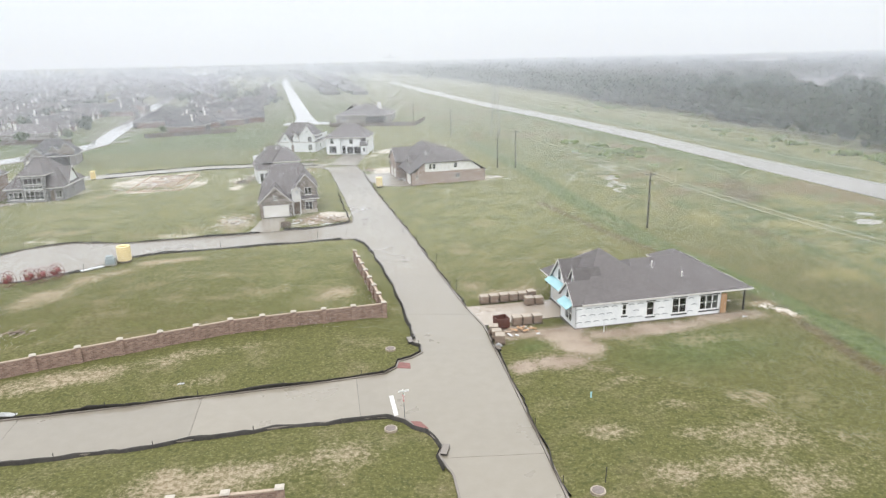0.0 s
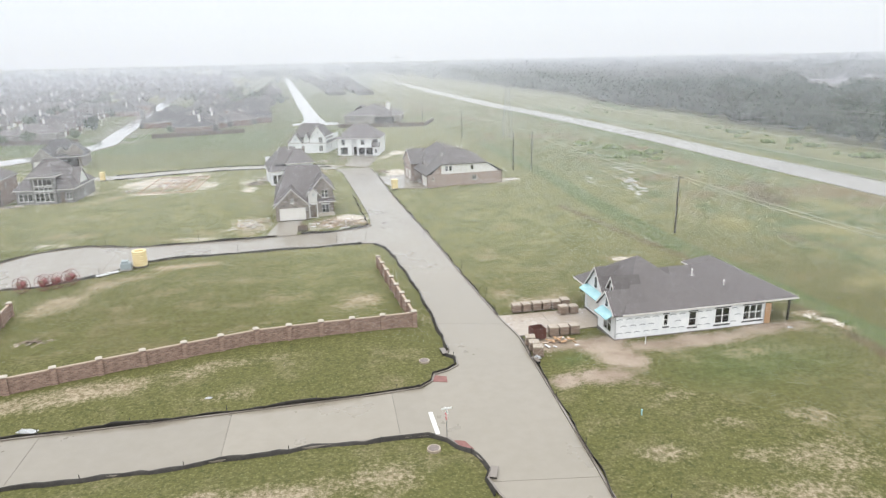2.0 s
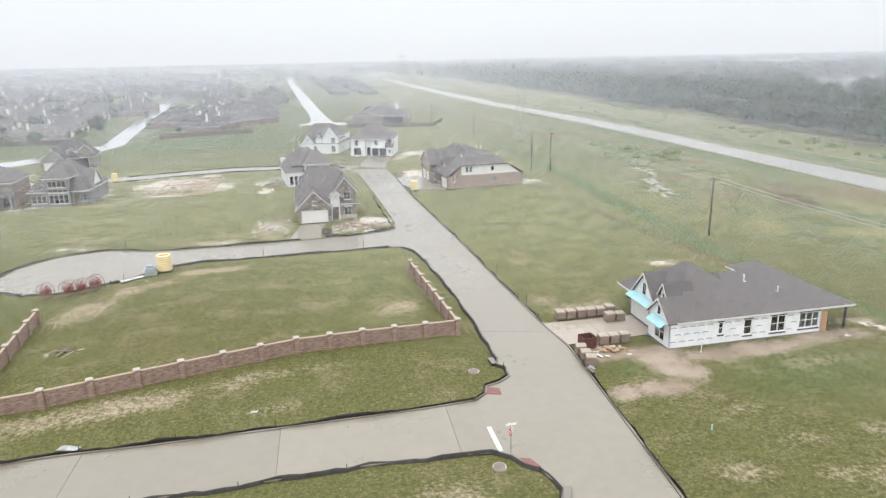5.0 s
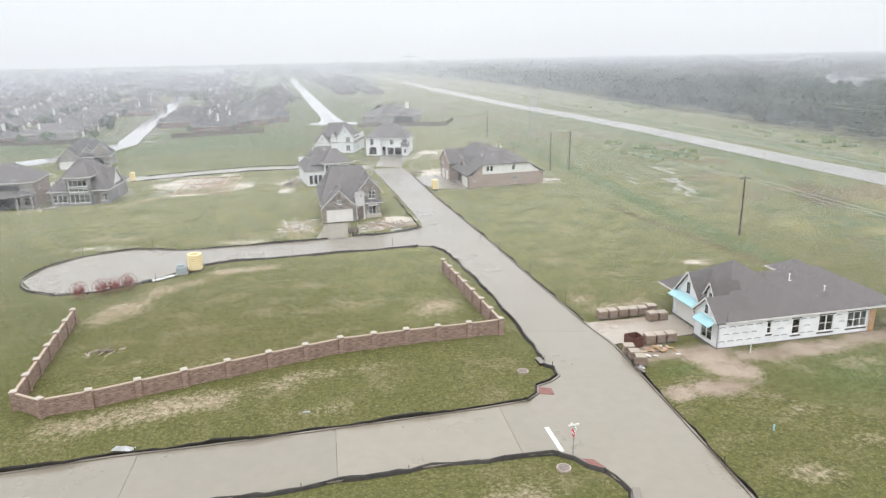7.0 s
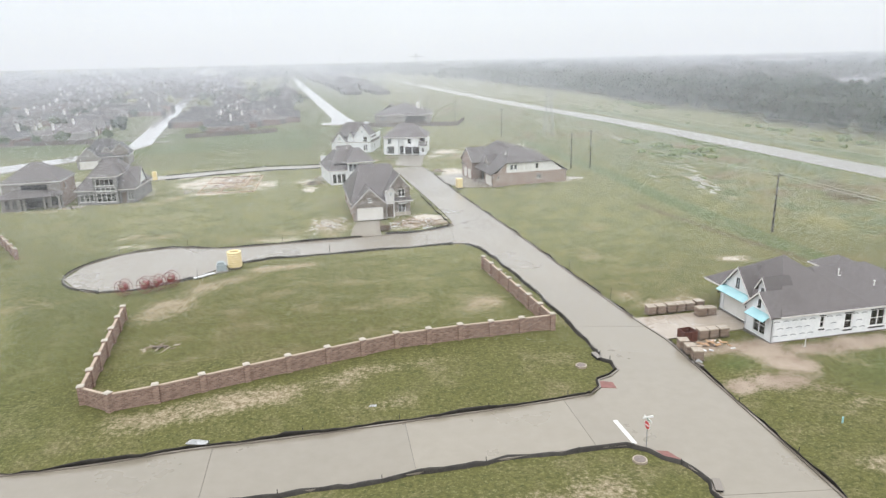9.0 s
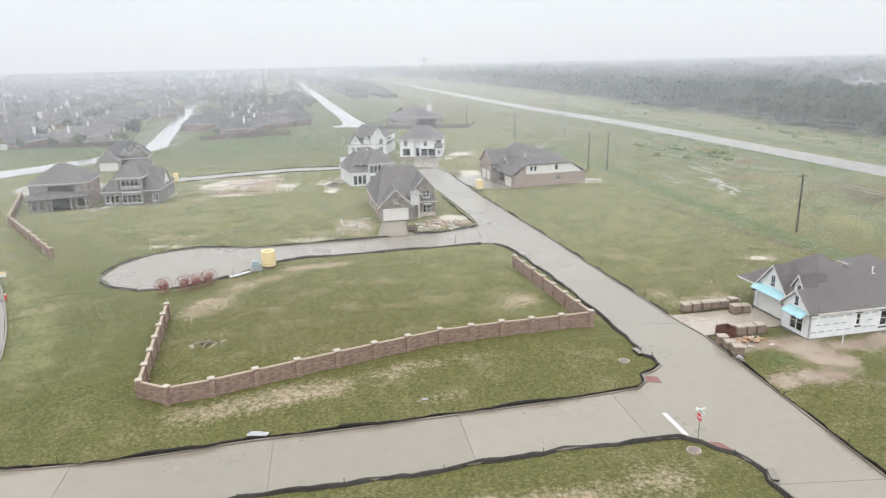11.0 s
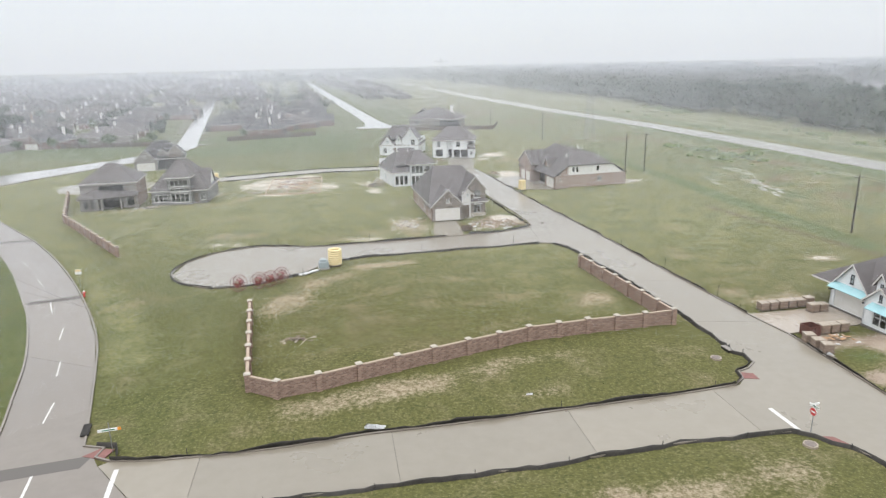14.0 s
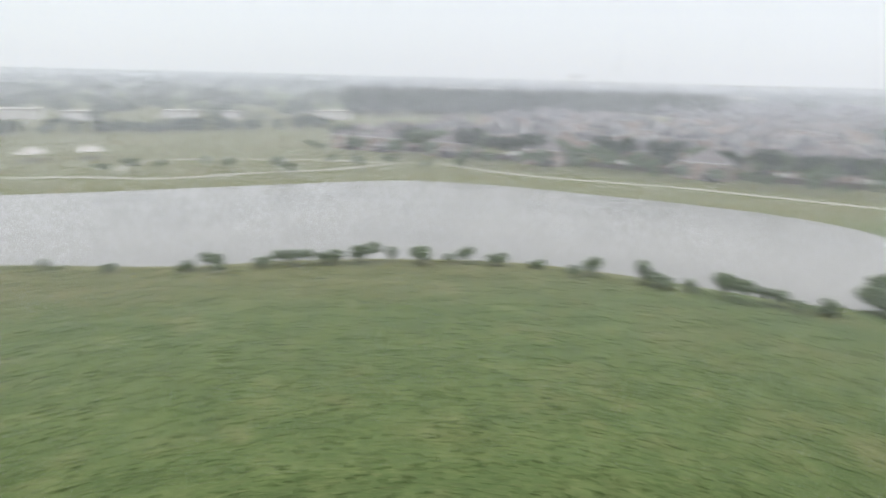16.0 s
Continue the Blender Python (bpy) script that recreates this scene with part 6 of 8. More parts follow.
fv, ff = [], []


def far_roof(x, y, w, d, h, rise, a):
    c, s = math.cos(a), math.sin(a)
    b = len(fv)
    for px, py, pz in ((-w, -d, 0), (w, -d, 0), (w, d, 0), (-w, d, 0), (-w - 0.4, -d - 0.4, h), (w + 0.4, -d - 0.4, h), (w + 0.4, d + 0.4, h), (-w - 0.4, d + 0.4, h), (0, -d * 0.35, h + rise), (0, d * 0.35, h + rise)):
        fv.append((x + px * c - py * s, y + px * s + py * c, pz))
    for f in ((4, 5, 8), (5, 6, 9, 8), (6, 7, 9), (7, 4, 8, 9), (0, 1, 5, 4), (1, 2, 6, 5), (2, 3, 7, 6), (3, 0, 4, 7)):
        ff.append(tuple(b + i for i in f))


for x, y, a in distant:
    far_roof(x, y, rf.uniform(5.8, 7.2), rf.uniform(6.5, 8.5), rf.choice([2.8, 2.8, 5.2]), rf.uniform(3.2, 4.6), a - 1.57)
for row in range(26):
    for k in range(30):
        y = 620 + row * 27 + (row % 2) * -6 + rf.uniform(-2, 2)
        x = -140 - 0.23 * (y - 600) - k * 18 + rf.uniform(-2, 2)
        if k % 7 == 6:
            continue
        far_roof(x, y, rf.uniform(5.5, 7.5), rf.uniform(6.5, 9), rf.choice([2.8, 2.8, 5.2]), rf.uniform(3, 4.6), 0.23 + rf.uniform(-0.1, 0.1))
for row in range(12):
    for k in range(16):
        x, y = -430 - k * 19 + rf.uniform(-2, 2), 280 + row * 28 + rf.uniform(-3, 3)
        if k % 6 != 5:
            far_roof(x, y, rf.uniform(5.5, 7.5), rf.uniform(6.5, 9), rf.choice([2.8, 5.2]), rf.uniform(3, 4.6), rf.uniform(-0.2, 0.4))
for k in range(46):
    far_roof(-96 - 0.15 * (k // 2 * 21) + (k % 2) * 46 - 10, 940 + (k // 2) * 21, 6.5, 8, 2.8, 3.8, 1.8 + rf.uniform(-0.1, 0.1))
cv, cf = [], []
for k in range(0, len(fv), 10):
    x, y = fv[k][0] * 0.5 + fv[k + 2][0] * 0.5, fv[k][1] * 0.5 + fv[k + 2][1] * 0.5
    top = fv[k + 8][2]
    if y > 1000 or rf.uniform() < 0.35:
        continue
    ax, ay = rf.uniform(-3.5, 3.5), rf.uniform(-3.5, 3.5)
    w, z0, z1 = rf.uniform(0.5, 0.75), 2.0, top + rf.uniform(0.3, 1.2)
    if rf.uniform() < 0.3:
        # broad pale gable block; its white also imitates the sheen of wet roofs
        w, z1 = rf.uniform(1.2, 2.2), top - 0.6
    b = len(cv)
    cv += [(x + ax + i * w, y + ay + j * 0.5, z) for z in (z0, z1) for i, j in ((-1, -1), (1, -1), (1, 1), (-1, 1))]
    cf += [tuple(b + i for i in q) for q in ((4, 5, 6, 7), (0, 1, 5, 4), (1, 2, 6, 5), (2, 3, 7, 6), (3, 0, 4, 7))]
tagged(mesh_part("far_chimneys", cv, cf, M_WHITE), "pale chimneys and gable blocks, also imitating the sheen of wet distant roofs", "chimneys", kind="stuff")
far_mesh = mesh_part("far_houses", fv, ff, M_SHINGLE_B)
tagged(far_mesh, "hazy grey roofs of the distant estate", "houses", kind="stuff")


# ---- fences of the estate ----
def board_fence(p, q, label, h=1.9):
    p, q = Vector(p), Vector(q)
    length = (q - p).length
    base = thing("wooden_fence", Matrix.Translation((*p, 0)) @ Matrix.Rotation(math.atan2(q.y - p.y, q.x - p.x), 4, "Z"), label, "fence", "garden fences")
    n = int(length / 2.4)
    panel = bpy.data.meshes.new("fence_panel")
    zig = []
    for i in range(12):
        k = 0.015 * (i % 2)
        zig += [(i * 0.2 + 0.004, k), (i * 0.2 + 0.196, k)]
    bm = strip(zig, -0.012, 0.012, -0.15, h)
    bm.to_mesh(panel)
    bm.free()
    panel.materials.append(M_FENCEWOOD)
    for i in range(n):
        ob = new("fence_panel", panel)
        ob.parent = base
        ob.matrix_local = Matrix.Translation((i * length / n, 0, 0)) @ Matrix.Diagonal((length / n / 2.4, 1, 1, 1))


board_fence((-124, 268), (-205, 270), "weathered brown wooden garden fence along the field")
board_fence((-205, 270), (-330, 279), "weathered brown wooden garden fence along the field")
board_fence((-100, 278), (-66, 292), "weathered brown wooden garden fence along the field")
board_fence((-27, 301), (11, 297), "dark wooden fence round the large house")
board_fence((11, 297), (17, 322), "dark wooden fence round the large house")
board_fence((-27, 301), (-28, 322), "dark wooden fence round the large house")
board_fence((-324, 6), (-210, 152), "weathered wooden fence between the estate and the lake path")


# ---- plants ----
def crown(bm_v, bm_f, x, y, z, rx, rz, n, size, r):
    """Leaf clumps scattered through an uneven crown."""
    lobes = [(r.normal(0, 0.45), r.normal(0, 0.45), r.uniform(-0.35, 0.6), r.uniform(0.45, 0.75)) for _ in range(5)]
    for k in range(n):
        a = lobes[k % 5]
        d = r.normal(0, 1, 3)
        d /= np.linalg.norm(d) + 1e-6
        rad = a[3] * r.uniform(0.65, 1.0)
        c = np.array([x + rx * (a[0] + d[0] * rad), y + rx * (a[1] + d[1] * rad), z + rz * (a[2] + d[2] * rad)])
        u = r.normal(0, 1, 3)
        u /= np.linalg.norm(u)
        w = np.cross(u, r.normal(0, 1, 3))
        w /= np.linalg.norm(w) + 1e-6
        s = size * r.uniform(0.6, 1.3)
        b = len(bm_v)
        bm_v += [tuple(c - u * s), tuple(c + w * s * 0.8), tuple(c + u * s), tuple(c - w * s * 0.8 + u * 0.2 * s)]
        bm_f.append((b, b + 1, b + 2, b + 3))


def trunk(bm, h, r0, seed):
    q = random.Random(seed)
    top = (q.uniform(-0.1, 0.1) * h, q.uniform(-0.1, 0.1) * h, h * 0.75)
    add_tube(bm, (0, 0, -0.2), (top[0] * 0.5, top[1] * 0.5, h * 0.4), r0, r0 * 0.75, 7)
    add_tube(bm, (top[0] * 0.5, top[1] * 0.5, h * 0.4), top, r0 * 0.75, r0 * 0.35, 7)
    for k in range(5):
        a = k * 1.26 + q.uniform(-0.4, 0.4)
        z = h * q.uniform(0.35, 0.65)
        add_tube(bm, (top[0] * 0.5, top[1] * 0.5, z), (math.cos(a) * h * 0.25, math.sin(a) * h * 0.25, z + h * 0.22), r0 * 0.4, r0 * 0.12, 5)


def tree(h, w, n, seed, name, label, leaf=M_LEAF, size=0.4, low=0.35):
    r = np.random.default_rng(seed)
    base = thing(name, Matrix(), label, "tree" if name != "bush" else "bush", "trees and bushes")
    bm = bmesh.new()
    trunk(bm, h, 0.05 + h * 0.018, seed)
    part("trunk", bm, M_BARK, base)
    v, f = [], []
    crown(v, f, 0, 0, h * (low + 1) / 2, w / 2, h * (1 - low) / 2, n, size, r)
    mesh_part("crown", v, f, leaf, base)
    return base


BUSHES = [tree(3.5, 4.2, 760, 3, "bush", "rounded green bush at the lake's edge", M_LEAF, 0.34, 0.1), tree(3.6, 3.0, 620, 4, "bush", "upright green bush at the lake's edge", M_LEAF, 0.34, 0.1), tree(2.2, 3.0, 460, 5, "bush", "low green bush at the lake's edge", M_LEAF, 0.3, 0.1),
          tree(4.8, 8.6, 2000, 8, "bush", "large round green bush at the lake's edge", M_LEAF, 0.36, 0.02)]
TREES = [tree(8, 6.5, 420, 11, "tree", "young broad-leaved tree with dense green crown", M_LEAF, 0.6), tree(10, 8, 460, 12, "tree", "broad dark green estate tree", M_LEAF_DARK, 0.75), tree(6, 4.2, 300, 13, "tree", "slim young green tree", M_LEAF, 0.45)]
rt = random.Random(4)


def plant(src, x, y, k=1.0, z=0.0):
    ob = copy_thing(src, Matrix.Translation((x, y, z)) @ Matrix.Rotation(rt.uniform(0, 6.28), 4, "Z"))
    ob.scale = (k * rt.uniform(0.9, 1.1), k * rt.uniform(0.9, 1.1), k * rt.uniform(0.9, 1.1))
    return ob


for x, y, s, k in ((-123.6, 76.4, 3, 1.1), (-122.4, 64.8, 2, 1.0), (-125.8, 60.5, 0, 0.9), (-130.3, 55.6, 0, 1.15), (-133.5, 51.2, 1, 0.7), (-135.6, 48.8, 2, 1.1), (-137.8, 46.2, 1, 1.1), (-142.8, 40.2, 0, 0.95), (-147.4, 33.5, 2, 0.8), (-149.8, 27.5, 2, 1.0),
                    (-151.8, 22.5, 0, 0.8), (-152.6, 16, 0, 1.0), (-153, 11.5, 1, 0.8), (-153.2, 6, 0, 1.1), (-153.4, 1.5, 2, 1.0), (-153, -4, 0, 0.9), (-152.2, -8.5, 2, 1.0), (-151.4, -15, 0, 0.85), (-151, -19, 2, 0.8), (-151.6, -30, 2, 0.7), (-152.5, -39, 1, 0.6),
                    (-124.6, 86.5, 2, 1.2), (-127.4, 92.5, 2, 0.9), (-121.4, 81.5, 2, 0.7), (-154, -52, 2, 0.7)):
    plant(BUSHES[s], x + 4.6, y - 1.5, 0.85 * k, -0.05)
# trees along the lake path and the estate fence
for k in range(26):
    t = k / 25
    plant(TREES[rt.choice((0, 2, 2))], -306 + t * 112 + rt.uniform(-5, 5), -2 + t * 148 + rt.uniform(-6, 6), rt.uniform(0.6, 0.95))
for k in range(34):
    t = k / 33
    plant(TREES[rt.choice((0, 1))], -319 + t * 112 + rt.uniform(-2, 2), 7 + t * 146 + rt.uniform(-3, 3), rt.uniform(0.8, 1.15))
for k in range(14):
    plant(TREES[2], -252 + rt.uniform(-10, 14), -60 + k * 9 + rt.uniform(-3, 3), rt.uniform(0.6, 0.9))
for k in range(46):
    x, y = rt.uniform(-420, -60), rt.uniform(285, 560)
    if free(x, y, 7):
        plant(TREES[rt.choice((0, 1, 2))], x, y, rt.uniform(0.6, 1.05))
for x, y in ((-196, 200), (-188, 206), (-203, 214), (-192, 216), (-181, 214), (-208, 226)):
    plant(TREES[1], x, y, rt.uniform(0.6, 0.8))
for x, y in ((-183, 262), (-174, 264.5), (-160, 262), (-150, 265), (-139, 263), (-196, 264), (-127, 273), (-95, 288)):
    plant(TREES[0], x, y, rt.uniform(0.5, 0.75))
for x, y in ((-220, 111), (-212, 122), (-199, 134), (-230, 105), (-240, 94), (-248, 82)):
    plant(TREES[2], x, y, rt.uniform(0.6, 0.85))
for ob in BUSHES + TREES:
    delete_thing(ob)


def wood(name, label, places, seed, leaf, n=70):
    """Close-grown far trees as one mass of trunks and leaf clumps."""
    r = np.random.default_rng(seed)
    v, f = [], []
    for x, y, h, w in places:
        if h > 3:
            # dense inner mass of the crown, lumpy and low
            b0, spin = len(v), r.uniform(0, 1)
            for ring, (zz, rr) in enumerate(((0.12, 0.5), (0.38, 0.82), (0.66, 0.74), (0.86, 0.42))):
                for i in range(6):
                    a = (i + spin + 0.5 * (ring % 2)) * 1.0472
                    k = rr * 0.37 * w * r.uniform(0.8, 1.15)
                    v.append((x + math.cos(a) * k, y + math.sin(a) * k, h * zz * r.uniform(0.93, 1.05)))
            for ring in range(3):
                for i in range(6):
                    j = (i + 1) % 6
                    f.append((b0 + ring * 6 + i, b0 + ring * 6 + j, b0 + ring * 6 + 6 + j, b0 + ring * 6 + 6 + i))
            f.append(tuple(b0 + 18 + i for i in range(6)))
        crown(v, f, x, y, h * 0.56, w / 2, h * 0.44, n, (0.16 if n < 100 else 0.11) * w, r)
    ob = mesh_part(name, v, f, leaf)
    tagged(ob, label, "woods", kind="stuff")
    return ob


rw = np.random.default_rng(17)
belt = []
for k in range(1900):
    y = 60 + 900 * rw.uniform(0, 1) ** 1.25
    x = float(np.interp(y, (60, 260, 313, 367, 480, 960), (144, 140, 139, 132, 129, 70))) + 4 + 240 * rw.uniform(0, 1) ** 1.4 + rw.normal(0, 2.5)
    far, turn = math.hypot(x + 2, y + 6), math.degrees(math.atan2(x + 2, y + 6))
    if 31.5 < turn < 42 and 440 < far < 720:
        continue
    belt.append((x, y, rw.uniform(9.5, 15), rw.uniform(9, 13)))
wood("woodland", "dark broad-leaved woodland beyond the canal", belt, 40, M_LEAF_DARK, 130)
belt = []
for k in range(700):
    y = 900 + 1100 * rw.uniform(0, 1)
    belt.append((60 + 500 * rw.uniform(0, 1) - 0.16 * (y - 900), y, rw.uniform(10, 15), rw.uniform(14, 20)))
for k in range(520):
    belt.append((rw.uniform(330, 900), rw.uniform(60, 420) if k % 3 else rw.uniform(800, 1200), rw.uniform(9, 13), rw.uniform(13, 19)))
for k in range(420):
    y = rw.uniform(900, 2400)
    belt.append((rw.uniform(0.05, 1.1) * y + 60, y, rw.uniform(12, 17), rw.uniform(24, 34)))
for k in range(420):
    a, far = radians(rw.uniform(24, 52)), rw.uniform(720, 1150)
    belt.append((far * math.sin(a), far * math.cos(a), rw.uniform(11, 15), rw.uniform(13, 19)))
wood("woodland", "hazy far woodland on the horizon", belt, 41, M_LEAF_DARK, 34)
belt = [(-540 + rw.uniform(-40, 45) - 0.2 * y, y, rw.uniform(15, 19), rw.uniform(8, 11)) for y in rw.uniform(20, 345, 330)]
wood("pine_wood", "dense dark pine wood behind the estate", belt, 42, M_PINE, 70)
belt = [(-212 + rw.uniform(-22, 24), 262 + rw.uniform(-20, 24), rw.uniform(14, 18.5), rw.uniform(7, 10)) for k in range(60)]
belt = [b for b in belt if min(abs(b[0] - s[0]) + abs(b[1] - s[1]) for s in spots) > 8]
wood("pine_wood", "small dark grove beside the roundabout", belt, 43, M_PINE, 110)
belt = [(rw.uniform(-900, -330), rw.uniform(-420, 0), rw.uniform(5, 9), rw.uniform(5, 9)) for k in range(80)]
belt += [(rw.uniform(-1500, -620), rw.uniform(-600, 1200), rw.uniform(8, 13), rw.uniform(14, 22)) for k in range(420)]
belt += [(rw.uniform(-900, -100), rw.uniform(620, 1500), rw.uniform(6, 9), rw.uniform(6, 9)) for k in range(150)]
for k in range(62):
    t = rw.uniform(0, 1)
    belt.append((-340 - 62 * t + rw.normal(0, 5), -165 + 165 * t + rw.normal(0, 4), rw.uniform(4, 7.5), rw.uniform(5, 8)))
for k in range(45):
    belt.append((rw.uniform(-620, -470), rw.uniform(-330, 10), rw.uniform(5, 9), rw.uniform(9, 15)))
wood("woodland", "scattered hazy trees of the far plain", belt, 44, M_LEAF_DARK, 34)
belt = []
for k in range(900):
    a, far = radians(rw.uniform(-112, 20)), 1250 * 2.6 ** rw.uniform(0, 1)
    belt.append((-24 + far * math.sin(a), far * math.cos(a), rw.uniform(6, 11), rw.uniform(22, 48)))
wood("woodland", "low hazy tree lines out to the horizon", belt, 47, M_LEAF_DARK, 22)
belt = [(rw.uniform(-430, -60), rw.uniform(285, 640), rw.uniform(5, 8.5), rw.uniform(4.5, 7.5)) for k in range(190)]
belt = [b for b in belt if min(abs(b[0] - s[0]) + abs(b[1] - s[1]) for s in spots) > 8 and min(float(edge_distance(np.array([b[0]]), np.array([b[1]]), ring)[0]) for ring in (COLLECTOR_E + COLLECTOR_W, FAR_ST)) > 9]
# round the mouth of the street west of the roundabout
belt += [(-190 + rw.normal(0, 10), 207 + rw.normal(0, 4.5), rw.uniform(5, 8), rw.uniform(5, 7.5)) for k in range(26)]
for t in rw.uniform(0, 1, 34):
    belt.append((-226 - 80 * t + rw.normal(0, 2.5), 184 + 80 * t + rw.normal(0, 2.5), rw.uniform(4.5, 7.5), rw.uniform(4.5, 7)))
belt = [b for b in belt if min(float(edge_distance(np.array([b[0]]), np.array([b[1]]), ring)[0]) for ring in (RB_OUT, WEST_ST, WEST_ST_B)) > 2.5]
wood("garden_trees", "dark garden trees among the estate roofs", belt, 45, M_LEAF_DARK, 60)


def tufts(name, label, pts, h, w, material, seed):
    """Grass or weed tufts: three crossed blades each."""
    r = np.random.default_rng(seed)
    n = len(pts)
    v = np.zeros((n, 3, 3, 3))
    for b in range(3):
        a = r.uniform(0, 6.28, n)
        ww, hh = w * r.uniform(0.6, 1.4, n), h * r.uniform(0.5, 1.4, n)
        lx, ly = r.normal(0, 0.35, n) * hh, r.normal(0, 0.35, n) * hh
        v[:, b, 0] = np.stack([pts[:, 0] - np.cos(a) * ww, pts[:, 1] - np.sin(a) * ww, pts[:, 2] - 0.05], -1)
        v[:, b, 1] = np.stack([pts[:, 0] + np.cos(a) * ww, pts[:, 1] + np.sin(a) * ww, pts[:, 2] - 0.05], -1)
        v[:, b, 2] = np.stack([pts[:, 0] + lx, pts[:, 1] + ly, pts[:, 2] + hh], -1)
    ob = mesh_part(name, v.reshape(-1, 3).tolist(), np.arange(n * 9).reshape(-1, 3).tolist(), material)
    tagged(ob, label, "grass", kind="stuff")


def scatter(n, x0, x1, y0, y1, seed, keep):
    r = np.random.default_rng(seed)
    x, y = r.uniform(x0, x1, n), r.uniform(y0, y1, n)
    i, j = np.clip(np.searchsorted(GX, x), 0, len(GX) - 1), np.clip(np.searchsorted(GY, y), 0, len(GY) - 1)
    ok = keep(i, j) > r.uniform(0, 1, n)
    x, y, i, j = x[ok], y[ok], i[ok], j[ok]
    return np.stack([x, y, PZ[i, j]], -1)


tufts("lawn_tufts", "uneven tufts in the mown grass", scatter(3000, -100, 62, 28, 130, 61, lambda i, j: (d_road[i, j] > 1.6) * (soil[i, j] < 0.45) * (mud[i, j] < 0.4)), 0.07, 0.08, M_GRASSBLADE, 62)
tufts("meadow_weeds", "tall rough weeds of the meadow by the canal", scatter(2500, 34, 104, 50, 330, 63, lambda i, j: wild[i, j] * (d_canal[i, j] > 2)), 0.14, 0.2, M_WEED, 64)
tufts("field_tufts", "coarse grass of the field beside the lake", scatter(60000, -160, -50, -110, 110, 65, lambda i, j: (d_road[i, j] > 1.5) * (d_lake[i, j] > 3) * (west_field[i, j] > 0.5)), 0.15, 0.19, leaf_mat("field_blade", (0.07, 0.115, 0.032), (0.138, 0.19, 0.066), 0.5), 66)
wr = np.random.default_rng(70)
belt = [(rx, ry, h, w) for rx, ry, h, w in zip(wr.normal(66, 8, 7), wr.normal(178, 22, 7), wr.uniform(0.3, 0.6, 7), wr.uniform(1.2, 2.6, 7)) if rx < 88 - 0.1 * (ry - 170)]
belt += [(98 + 18 - 0.1 * y + wr.uniform(0, 50), 100 + y, wr.uniform(0.6, 1.3), wr.uniform(1.5, 3)) for y in wr.uniform(0, 300, 40)]
belt += [(wr.normal(67, 4.5), wr.normal(200, 11), wr.uniform(0.6, 1.2), wr.uniform(2.6, 5)) for k in range(14)]
belt += [(wr.normal(128, 5) - 0.02 * y, 150 + y, wr.uniform(0.8, 1.5), wr.uniform(3, 6)) for y in wr.uniform(0, 260, 22)]
wood("scrub", "low green scrub in the meadow", belt, 46, leaf_mat("scrub_leaf", (0.22, 0.29, 0.12), (0.31, 0.37, 0.17), 0.5), 60)


# ---- poles, wires and towers ----
def utility_pole(x, y, h, arm=True):
    base = thing("utility_pole", Matrix.Translation((x, y, 0)), "dark wooden utility pole in the meadow", "utility pole", "utility poles")
    part("pole", tube((0, 0, -0.3), (0, 0, h), 0.17, 0.11, 8), M_POLE, base)
    if arm:
        part("crossarm", box(-0.9, -0.06, h - 0.55, 0.9, 0.06, h - 0.42), M_POLE, base)
        for k in (-0.8, 0, 0.8):
            part("insulator", tube((k, 0, h - 0.42), (k, 0, h - 0.25), 0.05, 0.04, 6), M_GREYBOX, base)
    return base


POLES = [(57.0, 36.0, 10.2), (42.6, 103.8, 10.1), (32.6, 172.5, 10.4), (22.6, 250, 10.6), (10.5, 300, 10.4), (1.6, 352, 10.4), (-9, 410, 10.4)]
for x, y, h in POLES:
    utility_pole(x, y, h)
utility_pole(27.8, 173.5, 10.0, False)


def wire(pts, r=0.026, label="thin slack power line between poles"):
    cu = bpy.data.curves.new("power_line", "CURVE")
    cu.dimensions, cu.bevel_depth, cu.bevel_resolution = "3D", r, 1
    sp = cu.splines.new("POLY")
    sp.points.add(len(pts) - 1)
    for p, c in zip(sp.points, pts):
        p.co = (*c, 1)
    cu.materials.append(M_WIRE)
    return tagged(new("power_line", cu), label, "power line", "power lines")


for a, b in zip(POLES[:-1], POLES[1:]):
    for k in (-0.8, 0.8):
        wire([(a[0] + k + (b[0] - a[0]) * t, a[1] + (b[1] - a[1]) * t, a[2] - 0.25 + (b[2] - a[2]) * t - 4 * 0.9 * t * (1 - t)) for t in [i / 12 for i in range(13)]])


def lattice_tower(x, y, h, w, label):
    base = thing("lattice_tower", Matrix.Translation((x, y, 0)), label, "pylon", "lattice pylons")
    r = 0.07
    for sx in (-1, 1):
        for sy in (-1, 1):
            part("leg", tube((sx * w, sy * w, -0.3), (sx * w * 0.16, sy * w * 0.16, h), r, r * 0.6, 5), M_STEEL, base)
    bm = bmesh.new()
    n = 8
    for k in range(n):
        z0, z1 = h * k / n, h * (k + 1) / n
        a, b = w * (1 - 0.84 * k / n), w * (1 - 0.84 * (k + 1) / n)
        for s in (-1, 1):
            add_tube(bm, (-a, s * a, z0), (b, s * b, z1), 0.032, seg=4)
            add_tube(bm, (a, s * a, z0), (-b, s * b, z1), 0.032, seg=4)
            add_tube(bm, (s * a, -a, z0), (s * b, b, z1), 0.032, seg=4)
            add_tube(bm, (s * a, a, z0), (s * b, -b, z1), 0.032, seg=4)
    part("bracing", bm, M_STEEL, base)
    for z in (0.62, 0.78, 0.94):
        part("arm", tube((-w * 1.5, 0, h * z), (w * 1.5, 0, h * z), 0.1, seg=5), M_STEEL, base)
    return base


